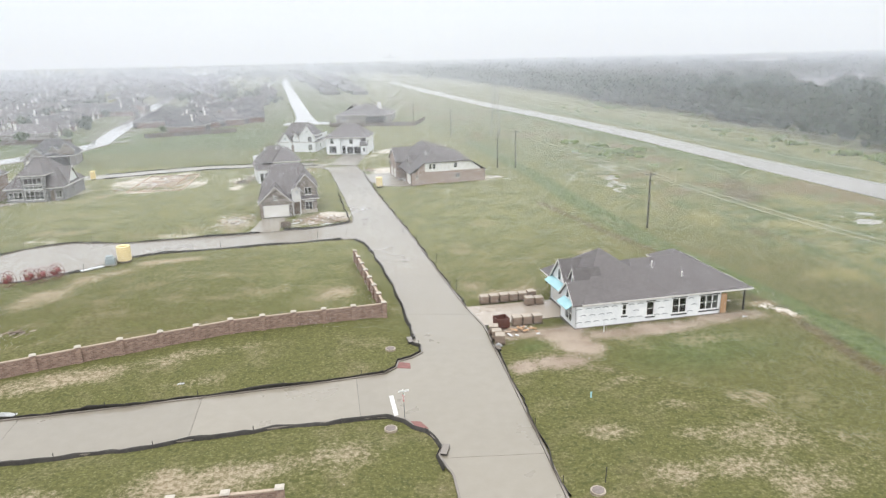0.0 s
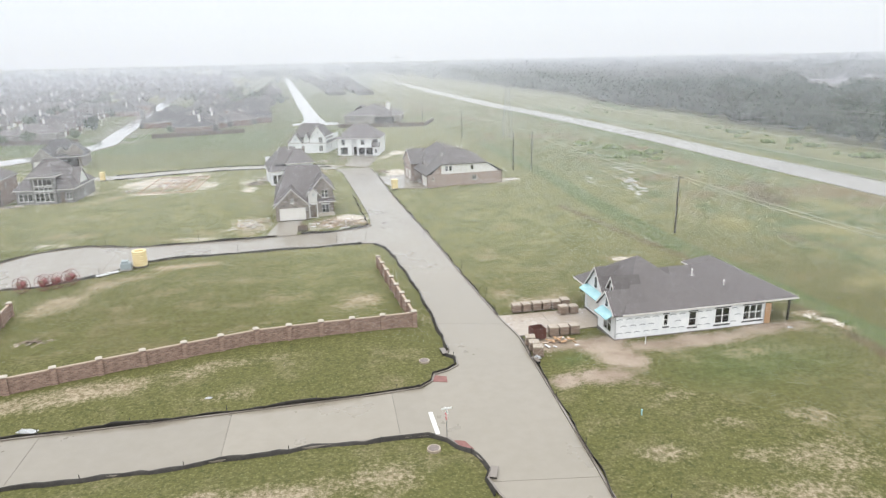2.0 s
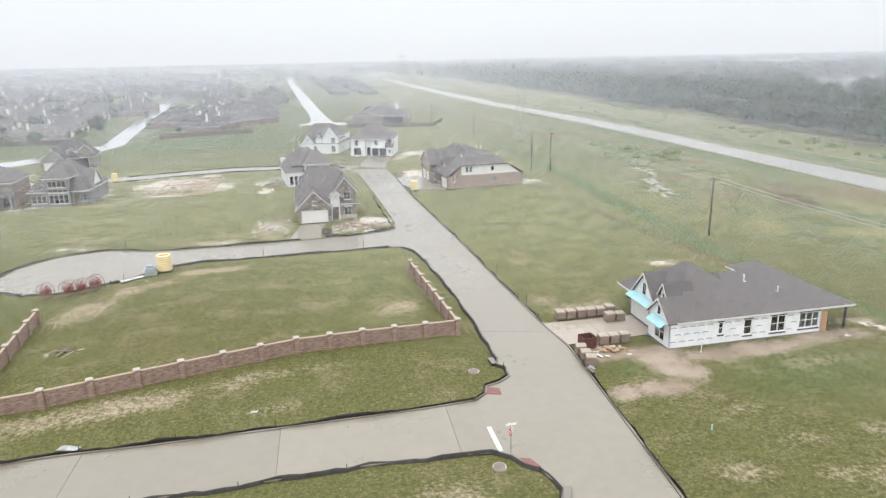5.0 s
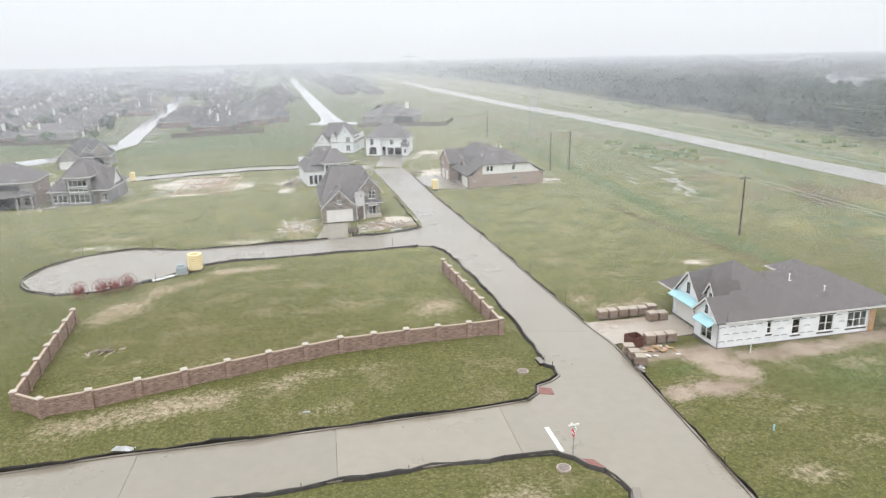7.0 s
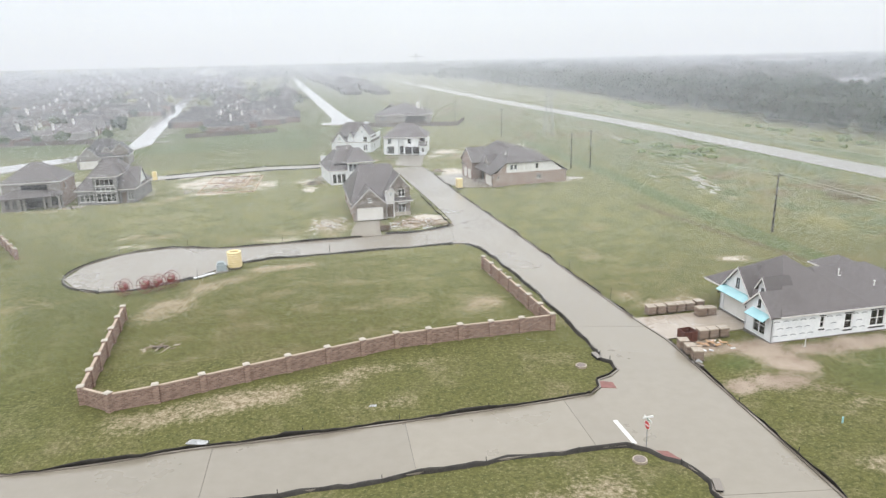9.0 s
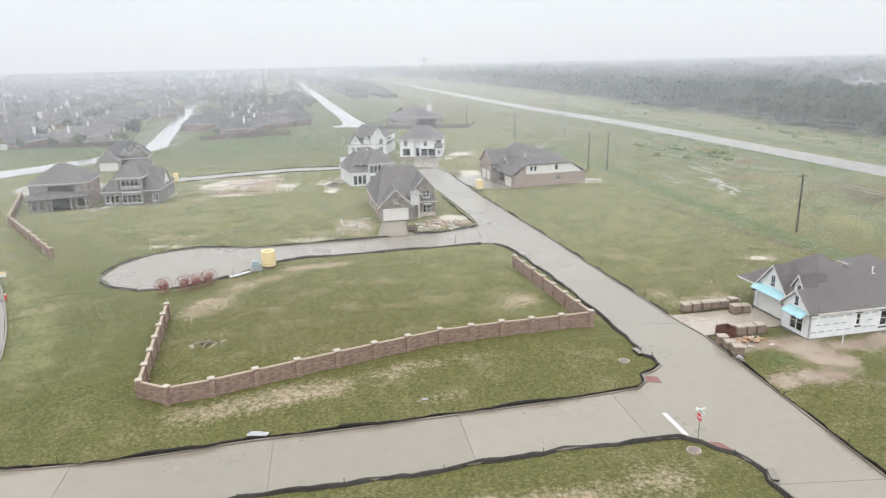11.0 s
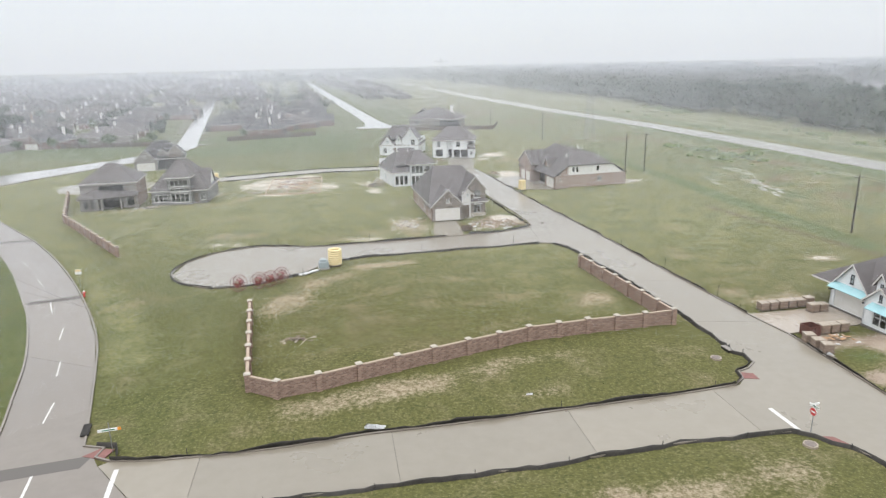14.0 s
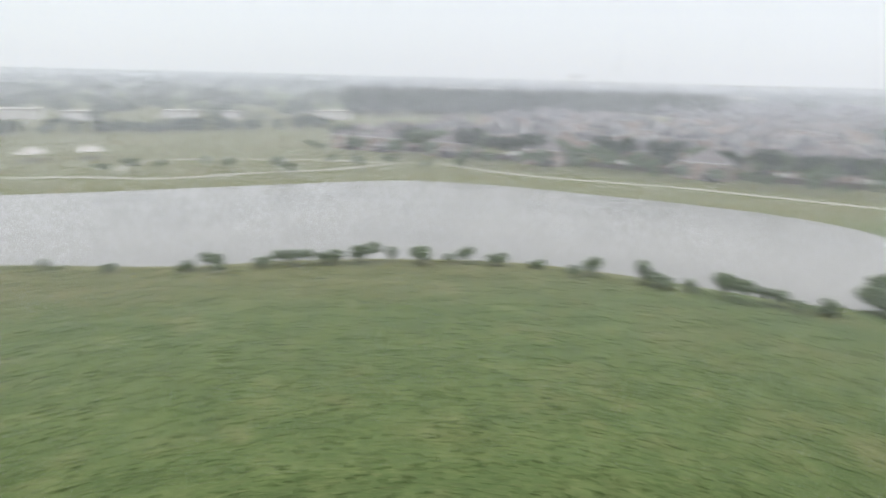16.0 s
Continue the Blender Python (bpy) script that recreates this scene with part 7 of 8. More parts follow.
lattice_tower(38.5, 243, 24.2, 1.7, "steel lattice pylon faint in the drizzle")
lattice_tower(3.2, 487, 31.7, 3, "steel lattice pylon faint in the drizzle")
lattice_tower(-98, 1290, 33.6, 3.4, "steel lattice pylon faint in the drizzle")
TOWERS = [(74, -1, 24.2), (38.5, 243, 24.2), (3.2, 487, 31.7)]
for a, b in zip(TOWERS[:-1], TOWERS[1:]):
    for f in (0.62, 0.78, 0.94):
        for s in (-3.4, 3.4):
            wire([(a[0] + s + (b[0] - a[0]) * t, a[1] + (b[1] - a[1]) * t, a[2] * f + (b[2] - a[2]) * f * t - 4 * 2.2 * t * (1 - t)) for t in [i / 16 for i in range(17)]], 0.035, "high power line in the haze")
lattice_tower(74, -1, 24.2, 2.4, "steel lattice pylon beside the canal")


def radio_mast(x, y, h):
    base = thing("radio_mast", Matrix.Translation((x, y, 0)), "slender far radio mast in the haze", "radio mast", "radio masts")
    part("mast", tube((0, 0, -0.5), (0, 0, h), 0.8, 0.5, 6), M_STEEL, base)


radio_mast(-1227, 542, 128)
radio_mast(-1191, 614, 96)
wt = thing("water_tower", Matrix.Translation((-1117, 419, 0)), "distant water tower in the haze", "water tower")
part("stem", tube((0, 0, -0.5), (0, 0, 28), 3, 2.6, 12), M_FARWALL, wt)
part("tank", tube((0, 0, 27), (0, 0, 34), 8, 8.5, 20), M_FARWALL, wt)


# ---- far buildings ----
def far_building(x, y, w, d, h, yaw, floors, label):
    base = thing("far_building", Matrix.Translation((x, y, 0)) @ Matrix.Rotation(radians(yaw), 4, "Z"), label, "building", "far buildings")
    part("wall", box(-w / 2, -d / 2, -0.3, w / 2, d / 2, h, bev=0.05), M_FARWALL, base)
    part("roof", box(-w / 2 - 0.4, -d / 2 - 0.4, h, w / 2 + 0.4, d / 2 + 0.4, h + 0.8), M_KERB, base)
    for k in range(floors):
        part("window", box(-w / 2 + 2, -d / 2 - 0.12, h * (k + 0.35) / floors, w / 2 - 2, -d / 2 + 0.05, h * (k + 0.65) / floors), M_FRAME_D, base, "long dark window band")


far_building(560, 1000, 78, 30, 19, -20, 4, "long pale office block beyond the woods")
far_building(430, 990, 60, 40, 10, -18, 2, "low pale building beyond the woods")
far_building(440, 640, 50, 20, 3.5, -34, 1, "low pale shed in a clearing of the woods")
far_building(130, 1050, 24, 14, 11, -10, 2, "small pale building beyond the woods")
far_building(-900, 520, 120, 40, 9, 40, 1, "long white warehouse on the far plain")
far_building(-980, 200, 150, 50, 10, 70, 1, "long white warehouse on the far plain")
far_building(-800, 900, 130, 40, 9, 30, 1, "long white warehouse on the far plain")
for x, y, w, h in ((-446, -158, 22, 5), (-440, -126, 14, 4.5), (-452, -76, 18, 5), (-458, -50, 12, 4.5), (-470, 8, 20, 5)):
    far_building(x, y, w, 11, h, -100 + w, 1, "low pale building across the lake park")


def shelter(x, y, yaw):
    base = thing("park_shelter", Matrix.Translation((x, y, 0)) @ Matrix.Rotation(radians(yaw), 4, "Z"), "open park shelter with pale hip roof", "shelter", "park shelters")
    for sx in (-3, 3):
        for sy in (-2, 2):
            part("post", box(sx - 0.15, sy - 0.15, -0.2, sx + 0.15, sy + 0.15, 2.8), M_CAP, base)
    hip_roof(base, -4, -3, 4, 3, 2.8, (-1, 0), (1, 0), 4.6, M_KERB)


shelter(-279, -72.5, 20)
shelter(-271.5, -87, 10)
M_PATH = concrete_mat("pale_path", (0.27, 0.255, 0.22), (0.33, 0.315, 0.28), 0.5)
for pts in ([(-236, -82), (-238, -64), (-235, -42), (-245, -19), (-253, 5.4), (-266, 24), (-267, 38), (-249, 51), (-232, 70), (-216, 97), (-194, 122), (-178, 137.5), (-159, 141), (-145.4, 133.3), (-129.2, 119.8)], [(-249, -56.5), (-268, -56), (-276, -43), (-275, -1), (-267, 20)]):
    tagged(part("path", strip(smooth_line(pts, 6), -0.9, 0.9, -0.1, 0.28), M_PATH), "pale concrete footpath round the lake", "path", kind="structure")
tagged(part("far_road", strip(smooth_line([(-840, -560), (-889, -345), (-944, -111), (-1005, 174), (-1050, 420)], 30), -7, 7, -0.1, 0.5), M_PAVER), "pale far road crossing the hazy plain", "road", kind="structure")
tagged(part("gravel_yard", slab([(245, 360), (300, 320), (560, 560), (480, 690), (390, 640)], -0.2, 0.3), M_PAVER), "pale gravel yard in a clearing of the woods", "yard", kind="structure")


# ---- building sites and street furniture ----
def place(name, x, y, yaw, label, category, group="", z=0.14):
    return thing(name, Matrix.Translation((x, y, z)) @ Matrix.Rotation(radians(yaw), 4, "Z"), label, category, group)


def brick_pallet(x, y, yaw, seed):
    q = random.Random(seed)
    base = place("brick_pallet", x, y, yaw, "pallet of stacked tan bricks under white plastic", "brick pallet", "brick pallets", 0.03)
    for k in (-0.5, -0.05, 0.4):
        part("runner", box(-0.55, k, 0, 0.55, k + 0.1, 0.1), M_WOOD, base)
    part("deck", box(-0.56, -0.54, 0.1, 0.56, 0.54, 0.14), M_WOOD, base)
    h = 0.14
    for c in range(3):
        e = q.uniform(-0.03, 0.03)
        tall = q.uniform(0.24, 0.32)
        part("brick_course", box(-0.5 + e, -0.48 + e, h, 0.5 + e, 0.48 + e, h + tall - 0.01, bev=0.015), M_PALLETBRICK, base)
        h += tall
    bm = bmesh.new()
    add_box(bm, -0.53, -0.51, h - 0.12, 0.53, 0.51, h + 0.02, bev=0.02)
    part("plastic_sheet", bm, M_DIRTY, base, "dirty pale plastic sheet")


for k, (x, y, yaw) in enumerate(((9.3, 72.0, 5), (10.5, 72.15, 12), (11.8, 72.3, 6), (13.0, 72.5, 9), (14.25, 72.7, 3), (15.4, 72.8, 8), (14.7, 70.7, 10), (15.95, 70.9, 6), (12.0, 64.6, 4), (13.15, 64.75, 9), (14.4, 64.95, 7), (8.95, 62.4, -6), (9.1, 61.1, -4), (9.25, 59.8, -8))):
    brick_pallet(x, y, yaw, k)


def open_bin(x, y, yaw, sx, sy, h, material, label, category):
    base = place("waste_bin", x, y, yaw, label, category)
    t = 0.06
    for a in ((-sx, -sy, sx, -sy + t), (-sx, sy - t, sx, sy), (-sx, -sy + t, -sx + t, sy - t), (sx - t, -sy + t, sx, sy - t)):
        part("side", box(a[0], a[1], 0.05, a[2], a[3], h, bev=0.01), material, base)
    part("floor", box(-sx + t, -sy + t, 0.05, sx - t, sy - t, 0.12), material, base)
    for k in (-sx * 0.6, 0, sx * 0.6):
        part("rib", box(k - 0.04, -sy - 0.05, 0.05, k + 0.04, -sy, h), material, base)
    part("skid", box(-sx + 0.1, -sy + 0.1, -0.05, sx - 0.1, -sy + 0.25, 0.05), material, base)
    part("skid", box(-sx + 0.1, sy - 0.25, -0.05, sx - 0.1, sy - 0.1, 0.05), material, base)


open_bin(10.1, 64.0, 12, 0.75, 0.7, 1.15, M_RUST, "rust-red open steel waste bin on the verge", "waste bin")


def ring_of(s, r, rad, thick, n=28):
    bm = bmesh.new()
    for i in range(n):
        a, b = 2 * math.pi * i / n, 2 * math.pi * (i + 1) / n
        add_tube(bm, (s, math.cos(a) * rad, r + math.sin(a) * rad), (s, math.cos(b) * rad, r + math.sin(b) * rad), thick, seg=5, cap=False)
    bmesh.ops.remove_doubles(bm, verts=bm.verts, dist=0.005)
    return bm


def cable_reel(x, y, yaw, dia):
    base = place("wire_reel", x, y, yaw, "large red steel wire reel standing on the grass", "reel", "red wire reels")
    r = dia / 2
    for s in (-0.42, 0.42):
        part("rim", ring_of(s, r, r, 0.034), M_REEL, base)
        part("inner_ring", ring_of(s, r, r * 0.55, 0.035), M_REEL, base)
        for i in range(8):
            a = math.pi * i / 4
            part("spoke", tube((s, math.cos(a) * 0.12, r + math.sin(a) * 0.12), (s, math.cos(a) * r, r + math.sin(a) * r), 0.026, seg=4), M_REEL, base)
    part("drum", tube((-0.41, 0, r), (0.41, 0, r), r * 0.4, seg=20), M_REEL, base)
    part("tag_plate", box(-0.447, -0.25, r + 0.12, -0.412, 0.25, r + 0.38), M_DIRTY, base, "pale tag plate on the drum")


for x, y, a in ((-55.4, 87.6, 72), (-52.9, 88.4, 80), (-51.5, 89.0, 66), (-50.2, 90.4, 84)):
    cable_reel(x, y, a, 2.1)

# yellow coil stack, grey transformer and white boards at the turning head
yt = place("yellow_pipe_coils", -43.3, 97.8, 0, "stack of yellow ribbed pipe coils on a pallet", "pipe coil")
for k in range(7):
    bm = bmesh.new()
    n, R, rr = 22, 0.86, 0.2
    rings = []
    for i in range(n):
        a = 2 * math.pi * i / n
        rings.append([bm.verts.new(((R + rr * math.cos(b * math.pi / 4)) * math.cos(a), (R + rr * math.cos(b * math.pi / 4)) * math.sin(a), 0.34 + k * 0.33 + rr * math.sin(b * math.pi / 4))) for b in range(8)])
    for i in range(n):
        for b in range(8):
            bm.faces.new((rings[i][b], rings[(i + 1) % n][b], rings[(i + 1) % n][(b + 1) % 8], rings[i][(b + 1) % 8]))
    part("coil", bm, M_YELLOW, yt, smooth=True)
part("pallet", box(-0.9, -0.9, 0.0, 0.9, 0.9, 0.16, bev=0.02), M_WOOD, yt)
gb = place("transformer_box", -44.9, 96.4, 12, "grey steel transformer box on a pad", "transformer")
part("pad", box(-0.85, -0.75, -0.05, 0.85, 0.75, 0.12), M_KERB, gb)
part("cabinet", box(-0.7, -0.6, 0.12, 0.7, 0.6, 1.05, bev=0.04), M_GREYBOX, gb)
part("hood", box(-0.55, -0.45, 1.05, 0.4, 0.45, 1.4, bev=0.05), M_GREYBOX, gb)
part("cabinet_door", box(-0.62, -0.63, 0.2, 0.62, -0.6, 0.98, bev=0.01), M_GREYBOX, gb)
for k, (x, y, a) in enumerate(((-46.4, 94.9, 40), (-47.4, 93.9, 42))):
    tagged(part("white_board", box(-0.9, -0.28, 0, 0.9, 0.28, 0.16, bev=0.02), M_PLASTIC), "white wrapped boards lying beside the kerb", "boards").matrix_world = pose(x, y, 0.1, 0, 0, a)


def debris(name, x, y, sx, sy, n, seed, label, mats, long=1.6):
    """A heap of loose offcuts, each a part."""
    q = random.Random(seed)
    base = place(name, x, y, 0, label, "debris", "site debris")
    for k in range(n):
        l, w, h = q.uniform(0.3, long), q.uniform(0.08, 0.3), q.uniform(0.02, 0.1)
        ob = part("offcut", box(-l / 2, -w / 2, 0, l / 2, w / 2, h), q.choice(mats), base)
        px, py = q.gauss(0, sx / 2), q.gauss(0, sy / 2)
        hgt = max(0.0, 0.35 * (1 - math.hypot(px / sx, py / sy))) * q.random()
        ob.matrix_local = pose(px, py, 0.02 + hgt, q.uniform(-10, 10), q.uniform(-10, 10), q.uniform(0, 180))


debris("timber_heap", -15.2, 120.2, 5.0, 3.2, 130, 1, "heap of brown timber and brick offcuts", [M_DEBRIS, M_DEBRIS, M_WOOD, M_PALLETBRICK, M_PLASTIC], 1.8)
debris("rubble_heap", -32, 121, 3.6, 6.0, 110, 2, "scattered pale rubble and offcuts beside the house", [M_KERB, M_DEBRIS, M_PLASTIC, M_KERB], 0.9)
debris("offcut_scatter", 12.2, 62.6, 1.6, 1.1, 26, 3, "scattered white and brown board offcuts on mud", [M_PLASTIC, M_DEBRIS, M_OSB], 0.9)
debris("branch_pile", -45.5, 69.3, 1.5, 0.7, 26, 4, "pile of grey dead branches on the grass", [M_WOOD, M_WOOD, M_DIRTY], 1.8)
debris("rubble_heap", -36.5, 172, 3.5, 8, 80, 5, "pale building rubble beside the white house", [M_KERB, M_PLASTIC, M_DEBRIS], 1.4)
debris("rubble_heap", -86.6, 146.5, 2.6, 2.0, 40, 6, "rubble between two unfinished houses", [M_KERB, M_PLASTIC, M_DEBRIS, M_STAKE], 1.2)
debris("rubble_heap", 24.6, 160, 2, 2.4, 30, 7, "pale rubble behind the brick house", [M_KERB, M_PLASTIC], 1.0)
debris("rubble_heap", -24, 200, 4, 2, 40, 8, "boards and rubble beside the end of the street", [M_KERB, M_DEBRIS, M_WOOD], 1.8)
debris("rubble_heap", -7.2, 178, 1.5, 3, 30, 9, "dark planks and rubble beside the drive", [M_WOOD, M_DEBRIS, M_STAKE], 1.8)
debris("rubble_heap", 0.5, 204, 2, 4, 26, 10, "pale rubble beside the white house", [M_KERB, M_DEBRIS], 1.2)
debris("rubble_heap", -38.5, 165.5, 2.6, 3.5, 60, 21, "dark rubble and offcuts round the white house", [M_WOOD, M_DEBRIS, M_KERB, M_STAKE], 1.4)
debris("rubble_heap", -19.5, 205.5, 3.0, 1.6, 40, 22, "boards heaped before the open garages", [M_WOOD, M_DEBRIS, M_KERB, M_RUST], 2.0)
debris("rubble_heap", -78, 158, 2.5, 6, 60, 23, "pale rubble along the grey house", [M_KERB, M_DEBRIS, M_PLASTIC], 1.2)

# bare slab with timber forms
sj = place("foundation_forms", -58.5, 168, 4, "house foundation of timber forms on muddy ground", "foundation")
for a in ((-6.4, -11, 6.4, -10.8), (-6.4, 10.8, 6.4, 11), (-6.4, -10.8, -6.2, 10.8), (6.2, -10.8, 6.4, 10.8), (-1.4, -10.8, -1.2, 2), (-6.2, 2, 3.4, 2.2), (3.2, -4, 3.4, 10.8)):
    part("form_board", box(a[0], a[1], -0.05, a[2], a[3], 0.3), M_DEBRIS, sj)
for k in range(40):
    q = random.Random(k)
    ob = part("plank", box(-1.5, -0.1, 0, 1.5, 0.1, 0.06), M_DEBRIS, sj)
    ob.matrix_local = pose(q.uniform(-5.5, 5.5), q.uniform(-10, 10), 0.1 + 0.02 * (k % 3), 0, 0, q.uniform(0, 180))
debris("rubble_heap", -60, 170, 9, 11, 150, 12, "broken boards and pale clods inside the foundation", [M_KERB, M_DEBRIS, M_RUST, M_PLASTIC, M_CAP], 2.4)
debris("rubble_heap", -67, 160, 2.5, 5, 40, 11, "pale broken ground and rubble beside the foundation", [M_KERB, M_DEBRIS, M_PLASTIC], 1.2)


def site_toilet(x, y, yaw, wide=1.15):
    base = place("site_toilet", x, y, yaw, "yellow plastic site cabin on a dark skid", "site cabin", "yellow site cabins")
    part("cabin", box(-wide / 2, -wide / 2, 0.1, wide / 2, wide / 2, 2.15, bev=0.05), M_YELLOW, base)
    part("skid", box(-wide / 2 - 0.05, -wide / 2 - 0.05, 0, wide / 2 + 0.05, wide / 2 + 0.05, 0.12), M_STAKE, base)
    part("roof", box(-wide / 2 - 0.04, -wide / 2 - 0.04, 2.15, wide / 2 + 0.04, wide / 2 + 0.04, 2.3, bev=0.06), M_YELLOW, base)
    part("door", box(-0.36, -wide / 2 - 0.03, 0.2, 0.36, -wide / 2, 2.0, bev=0.01), M_YELLOW, base)


site_toilet(-80.2, 178.4, 10)
site_toilet(-4.1, 152.6, 15, 1.3)
open_bin(-21.2, 116.6, 8, 0.9, 0.6, 0.7, M_WOOD, "dark open site trough beside the drive", "trough")


# ---- signs and small street things ----
def sign_post(x, y, h):
    return tube((0, 0, -0.3), (0, 0, h), 0.035, seg=6)


st = place("stop_sign", -1.45, 45.55, -80, "red octagonal stop sign under two street blades", "stop sign")
part("post", sign_post(0, 0, 2.35), M_STEEL, st)
for r, m, y, nm in ((0.37, M_SIGNWHITE, -0.04, "rim"), (0.335, M_SIGNRED, -0.055, "plate")):
    bm = bmesh.new()
    ring = [(r * math.cos(math.pi / 8 + k * math.pi / 4), r * math.sin(math.pi / 8 + k * math.pi / 4)) for k in range(8)]
    a = [bm.verts.new((u, y, 1.72 + v)) for u, v in ring]
    b = [bm.verts.new((u, y + 0.02, 1.72 + v)) for u, v in ring]
    bm.faces.new(a)
    bm.faces.new(b[::-1])
    for i in range(8):
        j = (i + 1) % 8
        bm.faces.new((a[j], a[i], b[i], b[j]))
    part(nm, bm, m, st)
part("lettering_bar", box(-0.24, -0.066, 1.66, 0.24, -0.056, 1.78), M_SIGNWHITE, st)
part("street_blade", box(-0.5, -0.015, 2.15, 0.5, 0.015, 2.31), M_SIGNWHITE, st, "white street name blade with plain bars")
part("street_blade", box(-0.015, -0.45, 2.33, 0.015, 0.45, 2.48), M_SIGNWHITE, st)
part("blade_bar", box(-0.35, -0.022, 2.2, 0.35, -0.015, 2.26), M_SIGNGREEN, st)
ss = place("street_sign", -57.2, 48.9, 12, "white street name sign with orange ends on a pole", "street sign")
part("post", sign_post(0, 0, 2.5), M_STEEL, ss)
part("street_blade", box(-0.85, -0.02, 1.75, 0.6, 0.02, 1.98), M_SIGNWHITE, ss)
part("blade_end", box(0.6, -0.02, 1.75, 0.85, 0.02, 1.98), M_ORANGE, ss, "orange blade end")
part("blade_bar", box(-0.55, -0.028, 1.82, 0.4, -0.02, 1.9), M_SIGNGREEN, ss)
ys = place("warning_sign", -78.6, 93.3, 10, "small yellow and white sign by the boulevard", "sign")
part("post", sign_post(0, 0, 1.9), M_STEEL, ys)
part("plate", box(-0.4, -0.03, 1.55, 0.4, 0.0, 2.3, bev=0.01), M_SIGNWHITE, ys)
part("panel", box(-0.36, -0.045, 1.95, 0.36, -0.03, 2.26), M_YELLOW, ys, "yellow panel")
hy = place("fire_hydrant", -75.9, 88.2, 0, "small red and white fire hydrant on the verge", "hydrant")
part("barrel", tube((0, 0, -0.1), (0, 0, 0.62), 0.13, 0.12, 10), M_SIGNRED, hy)
part("bonnet", tube((0, 0, 0.62), (0, 0, 0.8), 0.15, 0.05, 10), M_SIGNWHITE, hy)
part("nozzle", tube((-0.26, 0, 0.45), (0.26, 0, 0.45), 0.07, seg=8), M_SIGNRED, hy)
for x, y in ((-2.5, 59.6), (-2.65, 43.7), (11.8, 33.7)):
    mh = place("manhole", x, y, 0, "round rusty manhole cover in a concrete collar", "manhole", "manholes")
    part("collar", tube((0, 0, -0.2), (0, 0, 0.06), 0.56, 0.54, 20), M_DIRTY, mh)
    part("lid", tube((0, 0, 0.05), (0, 0, 0.085), 0.44, 0.43, 20), M_LID, mh)
for x, y, a in ((1.55, 40.1, 75), (-0.35, 61.6, 100), (8.75, 58.5, 94), (-77.4, 47.4, 70)):
    ki = place("kerb_inlet", x, y, a, "concrete kerb inlet with a dark slot", "kerb inlet", "kerb inlets")
    part("top_slab", box(-0.7, -0.28, 0.02, 0.7, 0.28, 0.1, bev=0.02), M_ROAD2, ki)
    # filled block; near-black colour paints the shade inside the opening
    part("slot", box(-0.6, -0.26, -0.2, 0.6, 0.26, 0.02), M_DARK, ki)
gr = place("storm_grate", -60.75, 52.5, 104, "dark iron storm grate in the gutter", "storm grate")
part("frame", box(-0.98, -0.32, -0.1, 0.98, 0.32, 0.012), M_DARK, gr)
for k in range(12):
    part("bar", box(-0.95 + k * 0.165, -0.3, 0.012, -0.88 + k * 0.165, 0.3, 0.04), M_STAKE, gr)
for x, y in ((2.3, 102.0), (4.7, 90.2), (0.2, 108.2), (-2.0, 127.8), (6.4, 77.5), (-63.8, 108.8), (-54, 112), (-38.5, 112), (-47.6, 93.2), (-30, 103.2), (-3.2, 135), (-14.5, 106.8), (12.6, 34.6), (-38, 34)):
    tagged(part("stake", tube((0, 0, -0.3), (0, 0, 1.35), 0.04, 0.035, 6), M_STAKE), "dark steel stake in the verge", "stake", "steel stakes").matrix_world = pose(x, y, 0, random.Random(x).uniform(-4, 4), 3)
tagged(part("marker_pipe", tube((0, 0, -0.2), (0, 0, 0.75), 0.07, seg=8), M_TEAL), "turquoise marker pipe standing in the lawn", "marker").matrix_world = pose(15.2, 46.6, 0)
sp = place("temporary_tap", 20.9, 60.6, 0, "white temporary pipe stand beside the wall", "pipe stand")
part("riser", tube((0, 0, -0.2), (0, 0, 1.3), 0.05, seg=6), M_PLASTIC, sp)
part("crosspiece", tube((-0.35, 0, 1.1), (0.35, 0, 1.1), 0.05, seg=6), M_PLASTIC, sp)


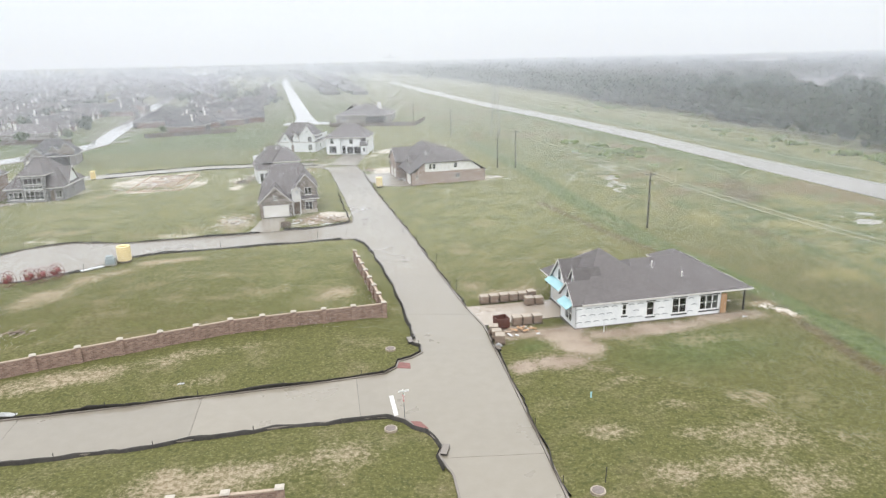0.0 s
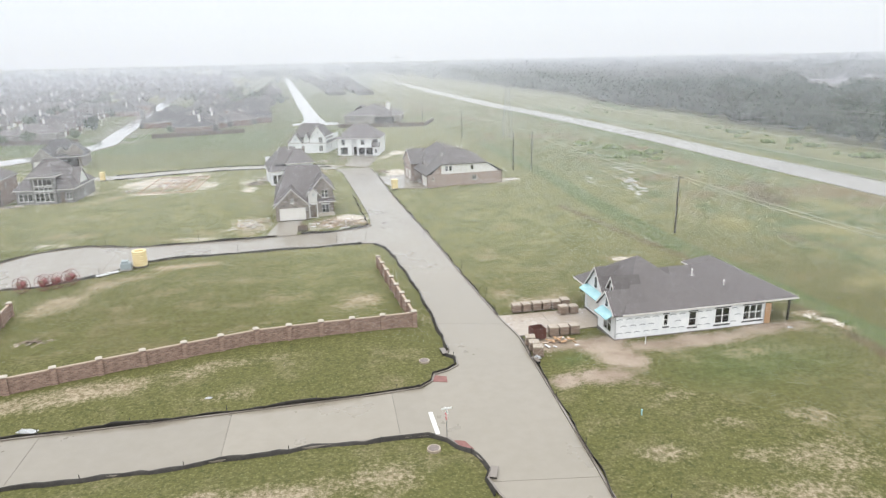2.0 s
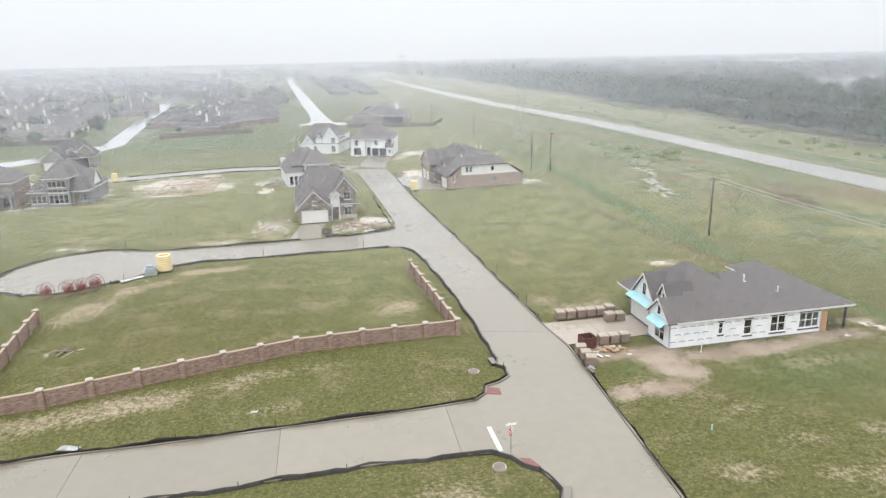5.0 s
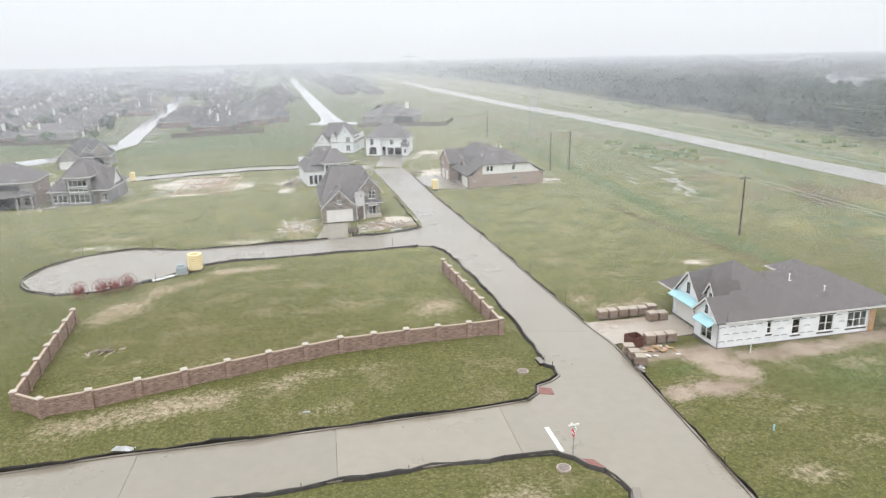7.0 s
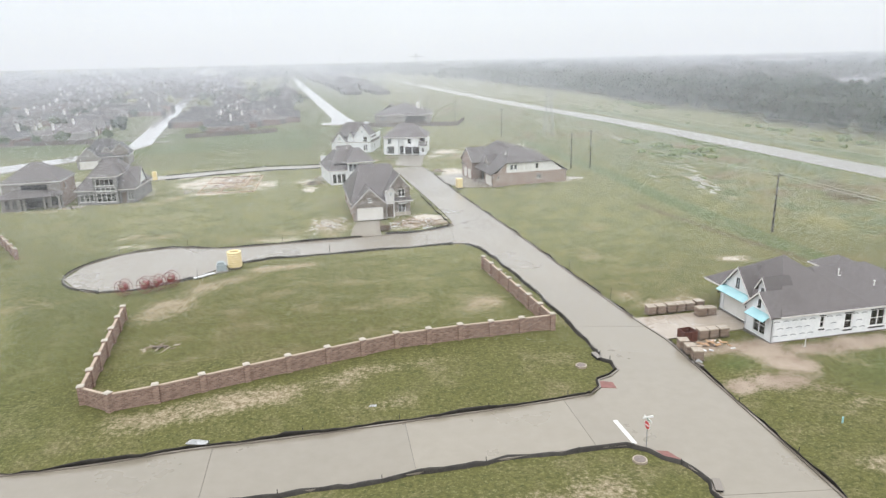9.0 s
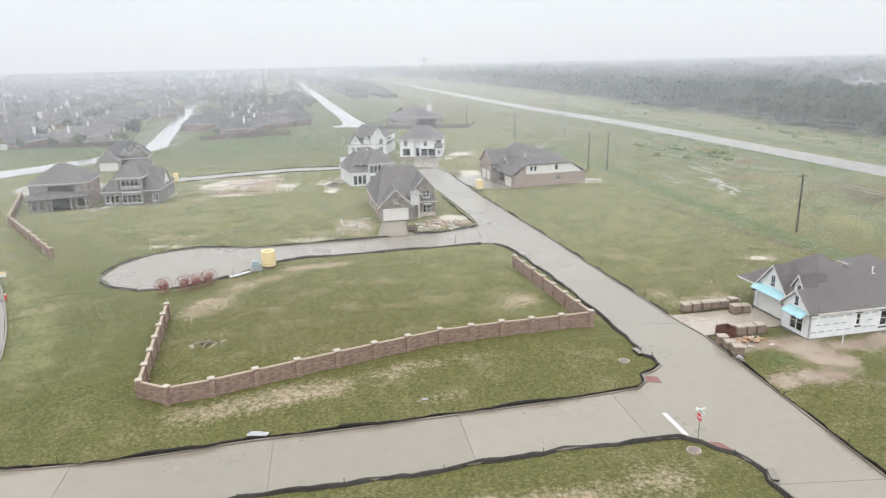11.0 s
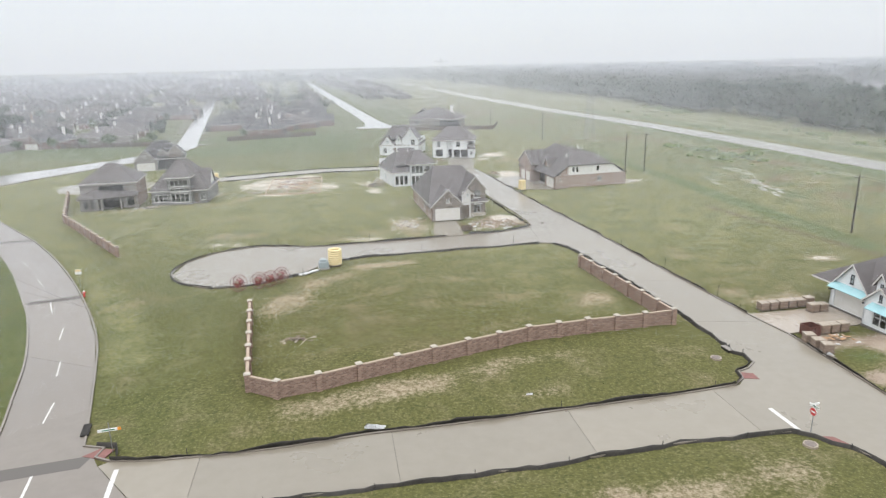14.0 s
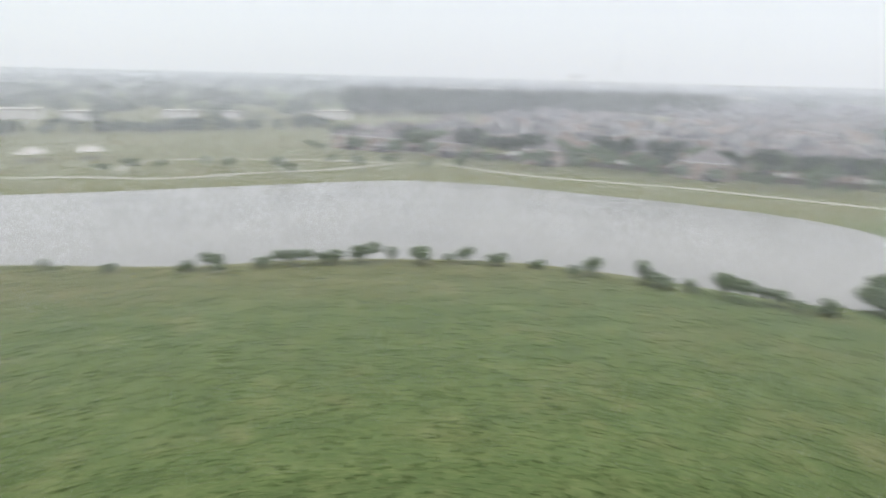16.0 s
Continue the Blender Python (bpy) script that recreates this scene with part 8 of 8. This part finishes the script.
def crumpled(name, x, y, sx, sy, h, seed, label, category):
    """A crumpled sheet or bag, thick at its heart."""
    q = random.Random(seed)
    bm = bmesh.new()
    n = 7
    grid = [[bm.verts.new((sx * (i / n - 0.5) + q.uniform(-0.06, 0.06), sy * (j / n - 0.5) + q.uniform(-0.06, 0.06), 0.03 + h * math.sin(math.pi * i / n) * math.sin(math.pi * j / n) * q.uniform(0.4, 1.2))) for j in range(n + 1)] for i in range(n + 1)]
    for i in range(n):
        for j in range(n):
            bm.faces.new((grid[i][j], grid[i + 1][j], grid[i + 1][j + 1], grid[i][j + 1]))
    bmesh.ops.solidify(bm, geom=bm.faces[:], thickness=-0.05)
    tagged(part(name, bm, M_PLASTIC), label, category).matrix_world = pose(x, y, 0.1, 0, 0, q.uniform(-20, 20))


crumpled("plastic_bag", -36.5, 50.2, 1.7, 0.7, 0.22, 1, "crumpled white plastic on the verge", "plastic bag")
crumpled("plastic_sheet", 38.1, 62.8, 1.1, 1.3, 0.2, 2, "crumpled white plastic sheet on the mud", "plastic sheet")
crumpled("plastic_bag", 8.9, 58.9, 0.9, 0.6, 0.3, 3, "torn white bag beside the kerb inlet", "plastic bag")
crumpled("paper_scrap", -22.6, 54.3, 0.6, 0.25, 0.08, 4, "small white scrap on the lawn", "scrap")
crumpled("paper_scrap", -77.4, 40.8, 0.5, 0.35, 0.12, 5, "small white scrap on the field", "scrap")
crumpled("plastic_sheet", -33, 143, 2.2, 1.4, 0.08, 6, "pale spilled sheet on the lawn", "plastic sheet")


def puddle(x, y, rx, ry, turn, seed):
    q = random.Random(seed)
    ring = []
    for k in range(22):
        a = 2 * math.pi * k / 22
        r = q.uniform(0.7, 1.15)
        u, v = rx * r * math.cos(a), ry * r * math.sin(a)
        ring.append((x + u * math.cos(turn) - v * math.sin(turn), y + u * math.sin(turn) + v * math.cos(turn)))
    tagged(part("puddle", slab(ring, -0.1, 0.235), M_CANAL), "shallow rain puddle in the grass", "puddle", kind="structure")


rq = random.Random(77)
for k in range(34):
    t = rq.random()
    puddle(57.5 - 9.8 * t + rq.gauss(0, 1.1), 176 - 43 * t + rq.gauss(0, 1.5), rq.uniform(0.25, 0.7), rq.uniform(0.5, 1.9), rq.uniform(0, 0.5), k)
for k, (x, y, rx, ry, t) in enumerate(((81.4, 101.5, 2.6, 2.0, 0.3), (85.2, 107, 1.4, 1.2, 0), (79.0, 106, 1.1, 0.8, 0), (-28.5, 139.5, 0.6, 2.6, 0.3), (44, 158, 0.5, 2.4, 0.2), (42.5, 152, 0.5, 1.6, 0.2))):
    puddle(x, y, rx, ry, t, 50 + k)
